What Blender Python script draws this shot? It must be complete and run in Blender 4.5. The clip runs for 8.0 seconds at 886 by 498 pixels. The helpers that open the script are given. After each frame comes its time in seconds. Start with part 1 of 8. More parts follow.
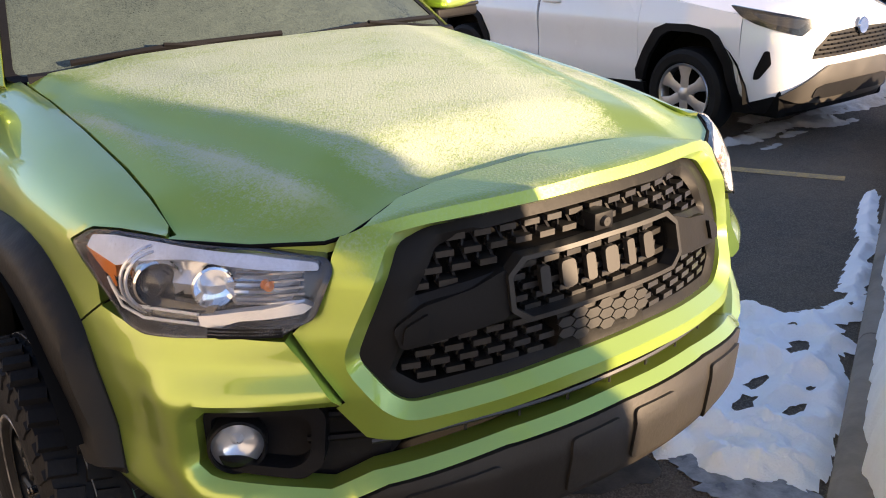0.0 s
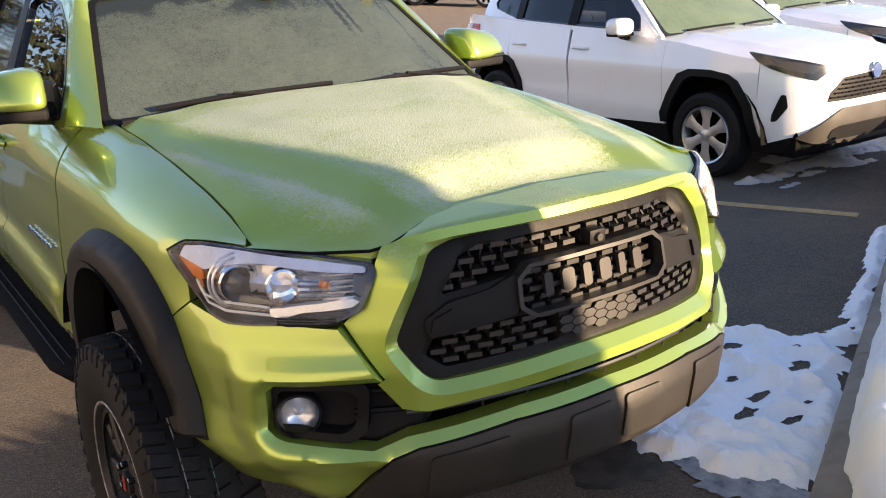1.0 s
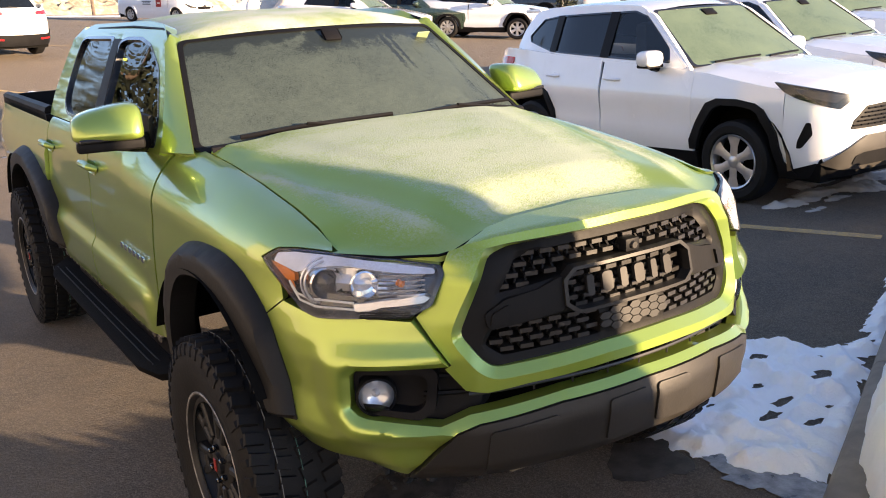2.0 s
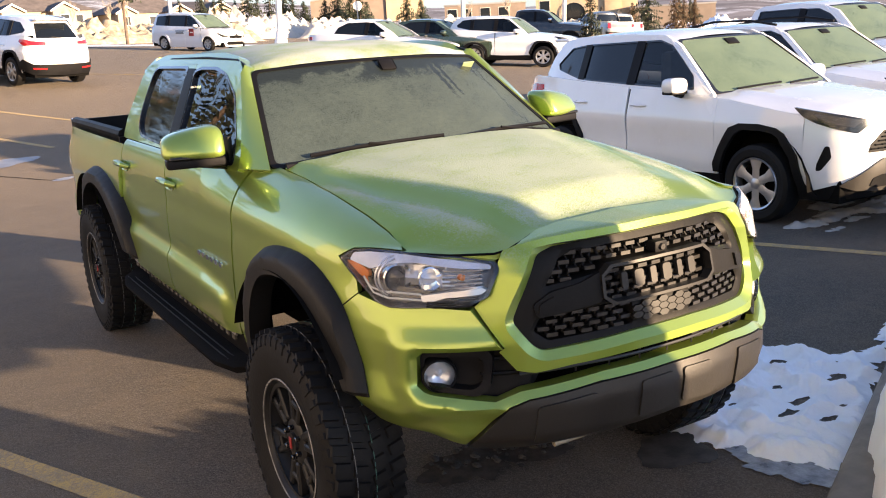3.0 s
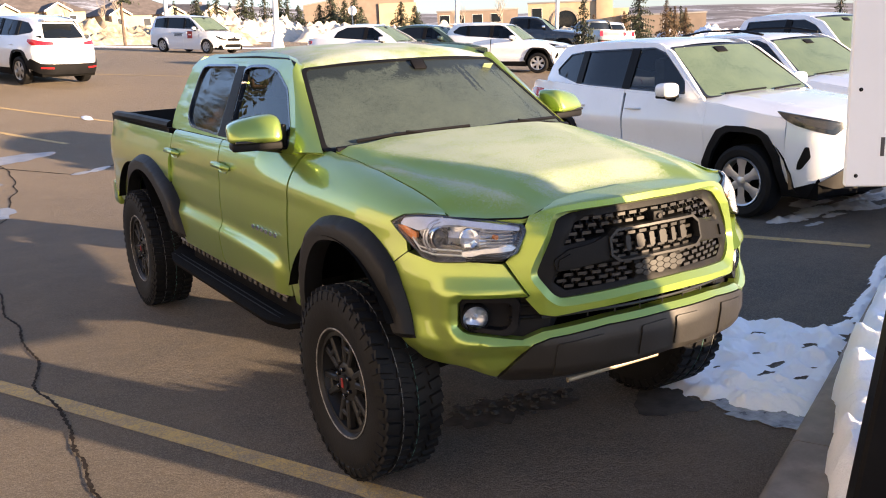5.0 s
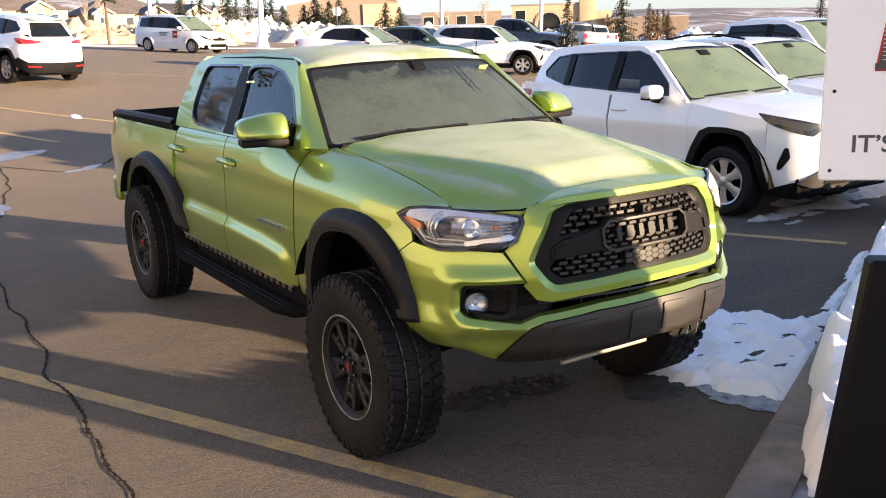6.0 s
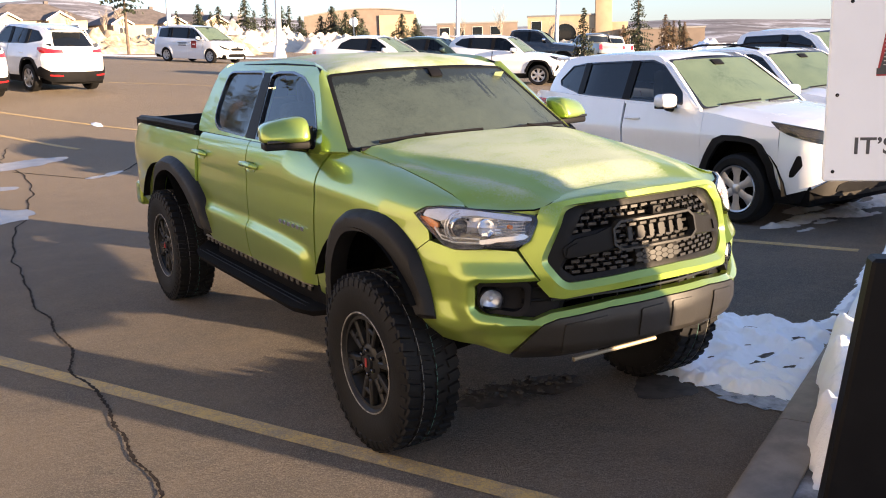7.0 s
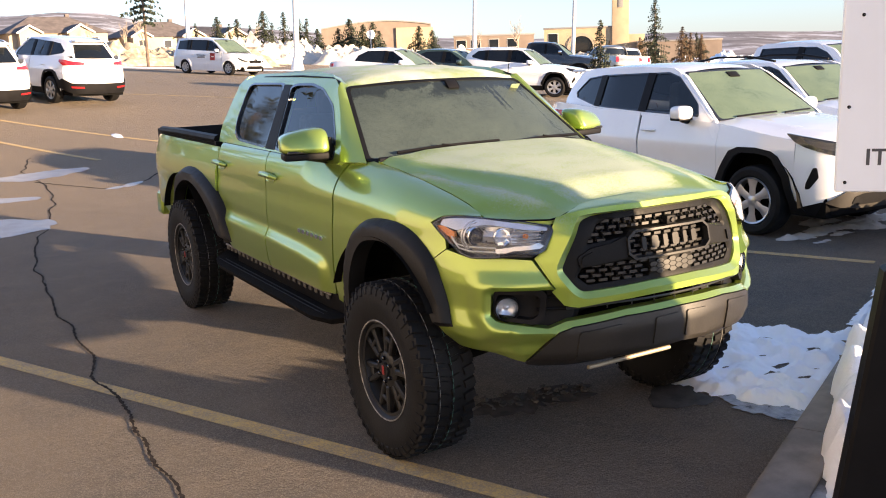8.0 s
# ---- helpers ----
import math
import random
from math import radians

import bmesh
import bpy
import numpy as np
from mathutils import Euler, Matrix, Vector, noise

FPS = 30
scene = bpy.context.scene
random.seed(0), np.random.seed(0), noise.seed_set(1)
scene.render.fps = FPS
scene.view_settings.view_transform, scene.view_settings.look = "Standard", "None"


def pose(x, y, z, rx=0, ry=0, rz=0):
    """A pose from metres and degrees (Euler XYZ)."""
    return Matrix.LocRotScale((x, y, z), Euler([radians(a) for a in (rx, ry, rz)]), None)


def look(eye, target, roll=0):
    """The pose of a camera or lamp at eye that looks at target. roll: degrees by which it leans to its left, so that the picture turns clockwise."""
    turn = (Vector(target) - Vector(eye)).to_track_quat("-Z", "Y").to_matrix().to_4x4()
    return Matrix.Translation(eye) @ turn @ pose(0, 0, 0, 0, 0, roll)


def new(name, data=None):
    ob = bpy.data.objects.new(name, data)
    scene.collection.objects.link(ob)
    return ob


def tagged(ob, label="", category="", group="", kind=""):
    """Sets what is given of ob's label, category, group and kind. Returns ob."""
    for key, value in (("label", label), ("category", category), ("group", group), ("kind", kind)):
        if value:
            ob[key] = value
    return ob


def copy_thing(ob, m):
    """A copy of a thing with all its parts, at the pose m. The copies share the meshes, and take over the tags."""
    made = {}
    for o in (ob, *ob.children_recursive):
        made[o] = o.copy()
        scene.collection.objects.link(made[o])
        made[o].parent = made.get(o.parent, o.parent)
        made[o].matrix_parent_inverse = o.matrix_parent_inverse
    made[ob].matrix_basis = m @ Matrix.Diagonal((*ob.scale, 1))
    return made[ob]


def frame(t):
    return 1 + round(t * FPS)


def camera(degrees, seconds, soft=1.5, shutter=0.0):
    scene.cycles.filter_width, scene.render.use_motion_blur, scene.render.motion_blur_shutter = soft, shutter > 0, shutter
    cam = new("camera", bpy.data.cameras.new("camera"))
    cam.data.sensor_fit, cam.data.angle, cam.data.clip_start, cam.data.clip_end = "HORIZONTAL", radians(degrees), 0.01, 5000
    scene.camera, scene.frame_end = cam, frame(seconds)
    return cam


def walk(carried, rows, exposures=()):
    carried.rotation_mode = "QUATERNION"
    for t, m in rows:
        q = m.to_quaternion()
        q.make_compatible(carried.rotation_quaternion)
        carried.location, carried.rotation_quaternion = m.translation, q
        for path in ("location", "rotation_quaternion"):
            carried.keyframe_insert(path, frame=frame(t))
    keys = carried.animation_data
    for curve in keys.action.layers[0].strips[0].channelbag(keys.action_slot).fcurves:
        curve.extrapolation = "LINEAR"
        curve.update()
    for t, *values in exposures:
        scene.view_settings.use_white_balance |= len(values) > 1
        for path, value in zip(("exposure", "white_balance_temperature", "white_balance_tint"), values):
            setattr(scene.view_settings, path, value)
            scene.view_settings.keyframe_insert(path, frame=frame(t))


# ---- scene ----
from mathutils.geometry import delaunay_2d_cdt
cam = camera(51.5, 8.0, soft=1.05)
PATH = [
    (0, (-1.203, -2.012, 1.672), (-0.085, -0.502, 0.988), -2.0),
    (0.5, (-1.304, -2.163, 1.698), (-0.207, -0.618, 1.058), -2.3),
    (1, (-1.41, -2.344, 1.735), (-0.337, -0.764, 1.14), -2.5),
    (1.5, (-1.526, -2.473, 1.76), (-0.475, -0.867, 1.197), -2.7),
    (3, (-1.953, -2.869, 1.811), (-0.954, -1.201, 1.339), -3.2),
    (3.5, (-2.069, -3.024, 1.817), (-1.084, -1.345, 1.358), -2.8),
    (4, (-2.174, -3.131, 1.826), (-1.185, -1.453, 1.372), -2.5),
    (4.5, (-2.293, -3.214, 1.813), (-1.292, -1.544, 1.356), -2.5),
    (6, (-2.598, -3.441, 1.827), (-1.546, -1.803, 1.367), -2.0),
    (6.5, (-2.643, -3.501, 1.82), (-1.595, -1.856, 1.373), -1.8),
    (7, (-2.675, -3.55, 1.81), (-1.647, -1.891, 1.373), -1.9),
    (7.5, (-2.697, -3.582, 1.809), (-1.687, -1.908, 1.385), -2.0),
    (8, (-2.71, -3.6, 1.812), (-1.708, -1.919, 1.401), -1.9),
]
walk(cam, [(t, look(eye, target, roll)) for t, eye, target, roll in PATH], [(0, 2.11, 6180, 15), (8, 2.11, 6180, 15)])

# ---- light ----
SUN_FROM = Vector((0.475, -0.88, 0.122)).normalized()
world = bpy.data.worlds.new("world")
scene.world = world
world.use_nodes = True
wn, wl = world.node_tree.nodes, world.node_tree.links
sky = wn.new("ShaderNodeTexSky")
sky.sky_type = 'NISHITA'
sky.sun_disc = False
sky.sun_elevation = radians(9)
sky.sun_rotation = math.atan2(SUN_FROM.x, SUN_FROM.y)
sky.dust_density = 0.35
sky.ozone_density = 2.5
haze = wn.new("ShaderNodeHueSaturation")   # thin winter haze pales the sky
haze.inputs["Saturation"].default_value = 0.72
wl.new(sky.outputs[0], haze.inputs["Color"])
cool = wn.new("ShaderNodeMix")
cool.data_type, cool.blend_type = 'RGBA', 'MULTIPLY'
cool.inputs[0].default_value = 1.0
cool.inputs[7].default_value = (0.91, 0.97, 1.13, 1)
veil = wn.new("ShaderNodeMix")
veil.data_type = 'RGBA'
veil.inputs[0].default_value = 0.10
veil.inputs[7].default_value = (2.4, 3.0, 3.9, 1)
wl.new(haze.outputs[0], veil.inputs[6])
wl.new(veil.outputs[2], cool.inputs[6])
wl.new(cool.outputs[2], wn["Background"].inputs[0])
wn["Background"].inputs[1].default_value = 0.074
sun_data = bpy.data.lights.new("sun", 'SUN')
sun_data.energy = 5.0
sun_data.angle = radians(0.6)
sun_data.color = (1.0, 0.71, 0.41)
sun = new("sun", sun_data)
sun.matrix_world = look(SUN_FROM * 50, (0, 0, 0))

# ---- materials ----
MATS = {}


def ramp(nt, fac, stops):
    r = nt.nodes.new("ShaderNodeValToRGB")
    e = r.color_ramp.elements
    while len(e) < len(stops):
        e.new(0.5)
    for k, (p, c) in zip(e, stops):
        k.position = p
        k.color = c if len(c) == 4 else (*c, 1)
    nt.links.new(fac, r.inputs[0])
    return r.outputs[0]


def noise_tex(nt, scale, detail=4, rough=0.55, kind="Object", stretch=None):
    co = nt.nodes.new("ShaderNodeTexCoord").outputs[kind]
    if stretch:
        mp = nt.nodes.new("ShaderNodeMapping")
        mp.inputs["Scale"].default_value = stretch
        nt.links.new(co, mp.inputs[0])
        co = mp.outputs[0]
    n = nt.nodes.new("ShaderNodeTexNoise")
    n.inputs["Scale"].default_value = scale
    n.inputs["Detail"].default_value = detail
    n.inputs["Roughness"].default_value = rough
    nt.links.new(co, n.inputs["Vector"])
    return n.outputs["Fac"]


def mix_rgb(nt, fac, a, b, mode='MIX'):
    m = nt.nodes.new("ShaderNodeMix")
    m.data_type, m.blend_type = 'RGBA', mode
    for sock, v in ((m.inputs[0], fac), (m.inputs[6], a), (m.inputs[7], b)):
        if isinstance(v, (int, float)):
            sock.default_value = v
        elif isinstance(v, tuple):
            sock.default_value = (*v[:3], 1)
        else:
            nt.links.new(v, sock)
    return m.outputs[2]


def calc(nt, op, a, b=0.0):
    m = nt.nodes.new("ShaderNodeMath")
    m.operation = op
    m.use_clamp = False
    for sock, v in zip(m.inputs, (a, b)):
        if isinstance(v, (int, float)):
            sock.default_value = v
        else:
            nt.links.new(v, sock)
    return m.outputs[0]


def smooth_range(nt, v, lo, hi):
    m = nt.nodes.new("ShaderNodeMapRange")
    m.interpolation_type = 'SMOOTHSTEP'
    m.inputs[1].default_value, m.inputs[2].default_value = lo, hi
    nt.links.new(v, m.inputs[0])
    return m.outputs[0]


def material(name):
    m = bpy.data.materials.new(name)
    m.use_nodes = True
    MATS[name] = m
    return m, m.node_tree, m.node_tree.nodes["Principled BSDF"]


def add_bump(nt, b, height, strength=0.3, dist=0.01):
    bp = nt.nodes.new("ShaderNodeBump")
    bp.inputs["Strength"].default_value = strength
    bp.inputs["Distance"].default_value = dist
    nt.links.new(height, bp.inputs["Height"])
    nt.links.new(bp.outputs[0], b.inputs["Normal"])


def plain(name, col, rough=0.5, metal=0.0, var=0.12, scale=6.0, fine=90.0, bump=0.0, coat=0.0, dirt=None, coat_rough=0.03, spec=0.5):
    """A surface with variation at two scales, and fine relief."""
    m, nt, b = material(name)
    big, small = noise_tex(nt, scale), noise_tex(nt, fine, 3)
    lo, hi = tuple(c * (1 - var) for c in col), tuple(min(1, c * (1 + var)) for c in col)
    c = mix_rgb(nt, smooth_range(nt, big, 0.3, 0.7), lo, hi)
    c = mix_rgb(nt, calc(nt, 'MULTIPLY', small, var * 1.2), c, tuple(x * 0.6 for x in col))
    if dirt:
        c = mix_rgb(nt, calc(nt, 'MULTIPLY', smooth_range(nt, noise_tex(nt, 2.2, 8, 0.65), 0.48, 0.75), dirt[3]), c, dirt[:3])
    nt.links.new(c, b.inputs["Base Color"])
    b.inputs["Metallic"].default_value = metal
    nt.links.new(calc(nt, 'ADD', calc(nt, 'MULTIPLY', big, 0.16), rough - 0.08), b.inputs["Roughness"])
    b.inputs["Coat Weight"].default_value = coat
    b.inputs["Coat Roughness"].default_value = coat_rough
    b.inputs["Specular IOR Level"].default_value = spec
    if bump:
        add_bump(nt, b, small, bump, 0.004)
    return m


def car_paint(name, col, metal=0.25, rough=0.32, dirt=(0.3, 0.24, 0.17, 0.12), frost=None, spec=0.5, flakes=0.0):
    """Clear-coated paint with road dust and metal flakes; frost: a function of the node tree that returns its cover."""
    m, nt, b = material(name)
    flake = noise_tex(nt, 900, 1)
    c = mix_rgb(nt, calc(nt, 'MULTIPLY', flake, 0.25), col, tuple(min(1, x * 1.5 + 0.02) for x in col))
    dust = calc(nt, 'MULTIPLY', smooth_range(nt, noise_tex(nt, 3.0, 8, 0.65), 0.45, 0.8), dirt[3])
    c = mix_rgb(nt, dust, c, dirt[:3])
    b.inputs["Metallic"].default_value = metal
    b.inputs["Coat Weight"].default_value = 1.0
    b.inputs["Coat Roughness"].default_value = 0.03
    b.inputs["Coat IOR"].default_value = 1.62
    rough_out = calc(nt, 'ADD', calc(nt, 'MULTIPLY', dust, 0.4), rough)
    if frost:
        cover = frost(nt)
        clean = calc(nt, 'SUBTRACT', 1.0, cover)
        c = mix_rgb(nt, cover, c, (0.47, 0.505, 0.51))
        rough_out = calc(nt, 'ADD', rough_out, calc(nt, 'MULTIPLY', cover, 0.5))
        nt.links.new(calc(nt, 'MULTIPLY', calc(nt, 'POWER', clean, 3.0), 0.5), b.inputs["Coat Weight"])
        b.inputs["Coat Roughness"].default_value = 0.12
        b.inputs["Specular IOR Level"].default_value = 0.1
        nt.links.new(calc(nt, 'MULTIPLY', clean, metal), b.inputs["Metallic"])
        add_bump(nt, b, calc(nt, 'MULTIPLY', noise_tex(nt, 190, 2), cover), 0.5, 0.005)
    elif flakes:
        add_bump(nt, b, noise_tex(nt, 1400, 1), flakes, 0.0004)
    nt.links.new(c, b.inputs["Base Color"])
    nt.links.new(rough_out, b.inputs["Roughness"])
    return m


LIME = (0.294, 0.402, 0.062)


def hood_frost(nt):
    """Hoar frost on the hood: thick on the middle and on the outer ridge, thawed in the valley between and along the front edge."""
    co = nt.nodes.new("ShaderNodeTexCoord").outputs["Object"]
    sep = nt.nodes.new("ShaderNodeSeparateXYZ")
    nt.links.new(co, sep.inputs[0])
    x, y = sep.outputs[0], sep.outputs[1]
    ax = calc(nt, 'ABSOLUTE', x)
    warp = calc(nt, 'MULTIPLY', calc(nt, 'SUBTRACT', noise_tex(nt, 2.2, 3, 0.5, stretch=(1.0, 0.5, 1)), 0.5), 0.10)
    edge = calc(nt, 'ADD', calc(nt, 'MULTIPLY', y, 0.27), 0.515)          # side of the raised middle
    q = calc(nt, 'ADD', calc(nt, 'SUBTRACT', ax, edge), warp)
    bands = ramp(nt, calc(nt, 'ADD', calc(nt, 'MULTIPLY', q, 2.0), 0.5), [(0.0, (.92,) * 3), (0.30, (.86,) * 3), (0.44, (.62,) * 3), (0.52, (.06,) * 3), (0.63, (.05,) * 3), (0.72, (.95,) * 3), (0.80, (.70,) * 3), (0.95, (.28,) * 3)])
    seam = calc(nt, 'MULTIPLY', smooth_range(nt, ax, 0.615, 0.665), 0.35)
    grain = noise_tex(nt, 210, 2, 0.8)
    specks = noise_tex(nt, 75, 3, 0.7)
    flow = noise_tex(nt, 5, 5, 0.6, stretch=(0.7, 1.0, 1))
    v = calc(nt, 'SUBTRACT', bands, seam)
    for tex, k in ((grain, 1.3), (specks, 0.8), (flow, 1.2)):
        v = calc(nt, 'ADD', v, calc(nt, 'MULTIPLY', calc(nt, 'SUBTRACT', tex, 0.5), k))
    front = calc(nt, 'ADD', y, calc(nt, 'MULTIPLY', calc(nt, 'SUBTRACT', specks, 0.5), 0.10))
    front = smooth_range(nt, calc(nt, 'SUBTRACT', front, calc(nt, 'MULTIPLY', calc(nt, 'POWER', ax, 2.0), 0.30)), -0.74, -0.60)
    v = calc(nt, 'MULTIPLY', smooth_range(nt, v, 0.26, 1.05), calc(nt, 'ADD', calc(nt, 'MULTIPLY', front, 0.78), 0.22))
    return calc(nt, 'MULTIPLY', v, 0.66)


def roof_frost(nt):
    v = calc(nt, 'ADD', noise_tex(nt, 5, 4), calc(nt, 'MULTIPLY', noise_tex(nt, 170, 2), 0.6))
    return calc(nt, 'MULTIPLY', smooth_range(nt, v, 0.38, 0.95), 0.88)


def thin_frost(nt):
    """A breath of frost on faces that look up to the sky."""
    sep = nt.nodes.new("ShaderNodeSeparateXYZ")
    nt.links.new(nt.nodes.new("ShaderNodeNewGeometry").outputs["Normal"], sep.inputs[0])
    v = calc(nt, 'ADD', noise_tex(nt, 4, 4), calc(nt, 'MULTIPLY', noise_tex(nt, 170, 2), 0.6))
    return calc(nt, 'MULTIPLY', calc(nt, 'MULTIPLY', smooth_range(nt, v, 0.7, 1.1), 0.5), smooth_range(nt, sep.outputs[2], 0.25, 0.75))


METAL = 0.70
lime = car_paint("lime_paint", LIME, METAL, 0.32, (0.34, 0.27, 0.17, 0.10), flakes=0.15)
lime_hood = car_paint("frosted_lime_paint", LIME, METAL, 0.40, frost=hood_frost)
lime_roof = car_paint("frosted_roof_paint", LIME, METAL, 0.40, frost=roof_frost)
lime_lip = car_paint("thin_frost_lime_paint", LIME, METAL, 0.36, frost=thin_frost)
white_paint = car_paint("white_paint", (0.77, 0.79, 0.82), 0.0, 0.25, (0.35, 0.30, 0.24, 0.10))
dark_paint = car_paint("dark_paint", (0.012, 0.014, 0.02), 0.3, 0.25)
grey_paint = car_paint("grey_paint", (0.10, 0.11, 0.12), 0.4, 0.3)
black_plastic = plain("black_plastic", (0.007, 0.007, 0.008), 0.5, bump=0.15, dirt=(0.06, 0.053, 0.046, 0.06), spec=0.13)
grey_plastic = plain("grey_plastic", (0.0095, 0.0090, 0.0086), 0.5, bump=0.12, dirt=(0.05, 0.044, 0.038, 0.06), spec=0.12)
flare_plastic = plain("faded_flare_plastic", (0.012, 0.0117, 0.0113), 0.52, bump=0.2, dirt=(0.065, 0.060, 0.054, 0.09), spec=0.22)
gloss_black = plain("gloss_black", (0.012, 0.012, 0.013), 0.22, coat=0.6)
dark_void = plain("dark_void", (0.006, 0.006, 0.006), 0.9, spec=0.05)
rubber = plain("tyre_rubber", (0.0085, 0.0085, 0.009), 0.62, var=0.25, bump=0.3, dirt=(0.07, 0.064, 0.056, 0.06), spec=0.20)
step_rubber = plain("step_rubber", (0.007, 0.007, 0.0075), 0.8, var=0.25, bump=0.4, spec=0.06)
rim_black = plain("matt_black_wheel", (0.020, 0.020, 0.020), 0.42, 0.2, dirt=(0.10, 0.085, 0.07, 0.15), spec=0.3)
silver = plain("silver_wheel", (0.55, 0.55, 0.56), 0.32, 0.85, dirt=(0.2, 0.17, 0.13, 0.35))
chrome = plain("chrome", (0.85, 0.86, 0.88), 0.09, 1.0, var=0.04)
satin_alloy = plain("brushed_alloy", (0.62, 0.60, 0.56), 0.35, 0.9)
red_lens = plain("red_lens", (0.42, 0.012, 0.015), 0.15, coat=1.0)
amber_lens = plain("amber_lens", (0.75, 0.22, 0.03), 0.18, coat=1.0)
red_plastic = plain("red_plastic", (0.32, 0.03, 0.025), 0.4)
white_plastic = plain("white_plastic", (0.75, 0.75, 0.73), 0.35)
seat_cloth = plain("seat_cloth", (0.05, 0.05, 0.055), 0.9, var=0.25)


def glass(name, tint, rough=0.0, ior=1.5):
    m, nt, b = material(name)
    nt.nodes.remove(b)
    out = nt.nodes["Material Output"]
    tr = nt.nodes.new("ShaderNodeBsdfTransparent")
    tr.inputs[0].default_value = (*tint, 1)
    gl = nt.nodes.new("ShaderNodeBsdfGlossy")
    gl.inputs["Roughness"].default_value = rough
    fr = nt.nodes.new("ShaderNodeFresnel")
    fr.inputs[0].default_value = ior
    mx = nt.nodes.new("ShaderNodeMixShader")
    nt.links.new(fr.outputs[0], mx.inputs[0])
    nt.links.new(tr.outputs[0], mx.inputs[1])
    nt.links.new(gl.outputs[0], mx.inputs[2])
    nt.links.new(mx.outputs[0], out.inputs[0])
    return m


lamp_cover = glass("lamp_cover", (0.90, 0.92, 0.94), 0.05, 1.22)
lens_glass = glass("clear_lens", (0.93, 0.95, 0.97))
window_glass = glass("window_glass", (0.42, 0.46, 0.45))
dark_glass = plain("privacy_glass", (0.006, 0.008, 0.011), 0.05, coat=0.0, var=0.02, spec=0.4)


def frosted_screen(name, body, clear, lo, hi, k=0.9, streaks=0.0):
    """Windscreen glass under fine frost that has melted in blots and in narrow runs down the glass."""
    m, nt, b = material(name)
    grain = noise_tex(nt, 230, 2, 0.8)
    mottle = noise_tex(nt, 42, 4, 0.7)
    blot = noise_tex(nt, 3.2, 4, 0.6)
    v = calc(nt, 'ADD', calc(nt, 'MULTIPLY', blot, 0.26), calc(nt, 'ADD', calc(nt, 'MULTIPLY', grain, 0.60), calc(nt, 'MULTIPLY', mottle, 0.18)))
    if streaks:      # thawed along the upper edge
        sep = nt.nodes.new("ShaderNodeSeparateXYZ")
        nt.links.new(nt.nodes.new("ShaderNodeTexCoord").outputs["Object"], sep.inputs[0])
        v = calc(nt, 'SUBTRACT', v, calc(nt, 'MULTIPLY', smooth_range(nt, sep.outputs[2], 1.57, 1.68), calc(nt, 'MULTIPLY', smooth_range(nt, blot, 0.36, 0.56), 0.75)))
    if streaks:
        run = noise_tex(nt, 9, 3, 0.6, stretch=(1, 0.12, 0.12))
        v = calc(nt, 'SUBTRACT', v, calc(nt, 'MULTIPLY', smooth_range(nt, run, 0.62, 0.75), streaks))
        for x0, w in ((0.255, 0.010), (0.292, 0.007)):      # two long runs of melt water
            off = calc(nt, 'ABSOLUTE', calc(nt, 'SUBTRACT', calc(nt, 'ADD', sep.outputs[0], calc(nt, 'MULTIPLY', sep.outputs[2], 0.12)), x0 + 0.19))
            off = calc(nt, 'ADD', off, calc(nt, 'MULTIPLY', calc(nt, 'SUBTRACT', mottle, 0.5), 0.03))
            line = calc(nt, 'SUBTRACT', 1.0, smooth_range(nt, off, w * 0.4, w * 1.8))
            v = calc(nt, 'SUBTRACT', v, calc(nt, 'MULTIPLY', calc(nt, 'MULTIPLY', line, smooth_range(nt, sep.outputs[2], 1.48, 1.56)), 0.22))
    cover = calc(nt, 'MULTIPLY', smooth_range(nt, v, lo, hi), k)
    nt.links.new(mix_rgb(nt, cover, clear, body), b.inputs["Base Color"])
    nt.links.new(calc(nt, 'ADD', 0.15, calc(nt, 'MULTIPLY', cover, 0.6)), b.inputs["Roughness"])
    b.inputs["Specular IOR Level"].default_value = 0.35
    add_bump(nt, b, calc(nt, 'ADD', grain, mottle), 0.35, 0.003)
    return m


truck_screen = frosted_screen("frosted_windscreen", (0.096, 0.126, 0.110), (0.016, 0.021, 0.020), 0.26, 0.82, streaks=0.16)
pale_screen = frosted_screen("pale_frosted_windscreen", (0.165, 0.225, 0.155), (0.055, 0.085, 0.060), 0.30, 0.78)


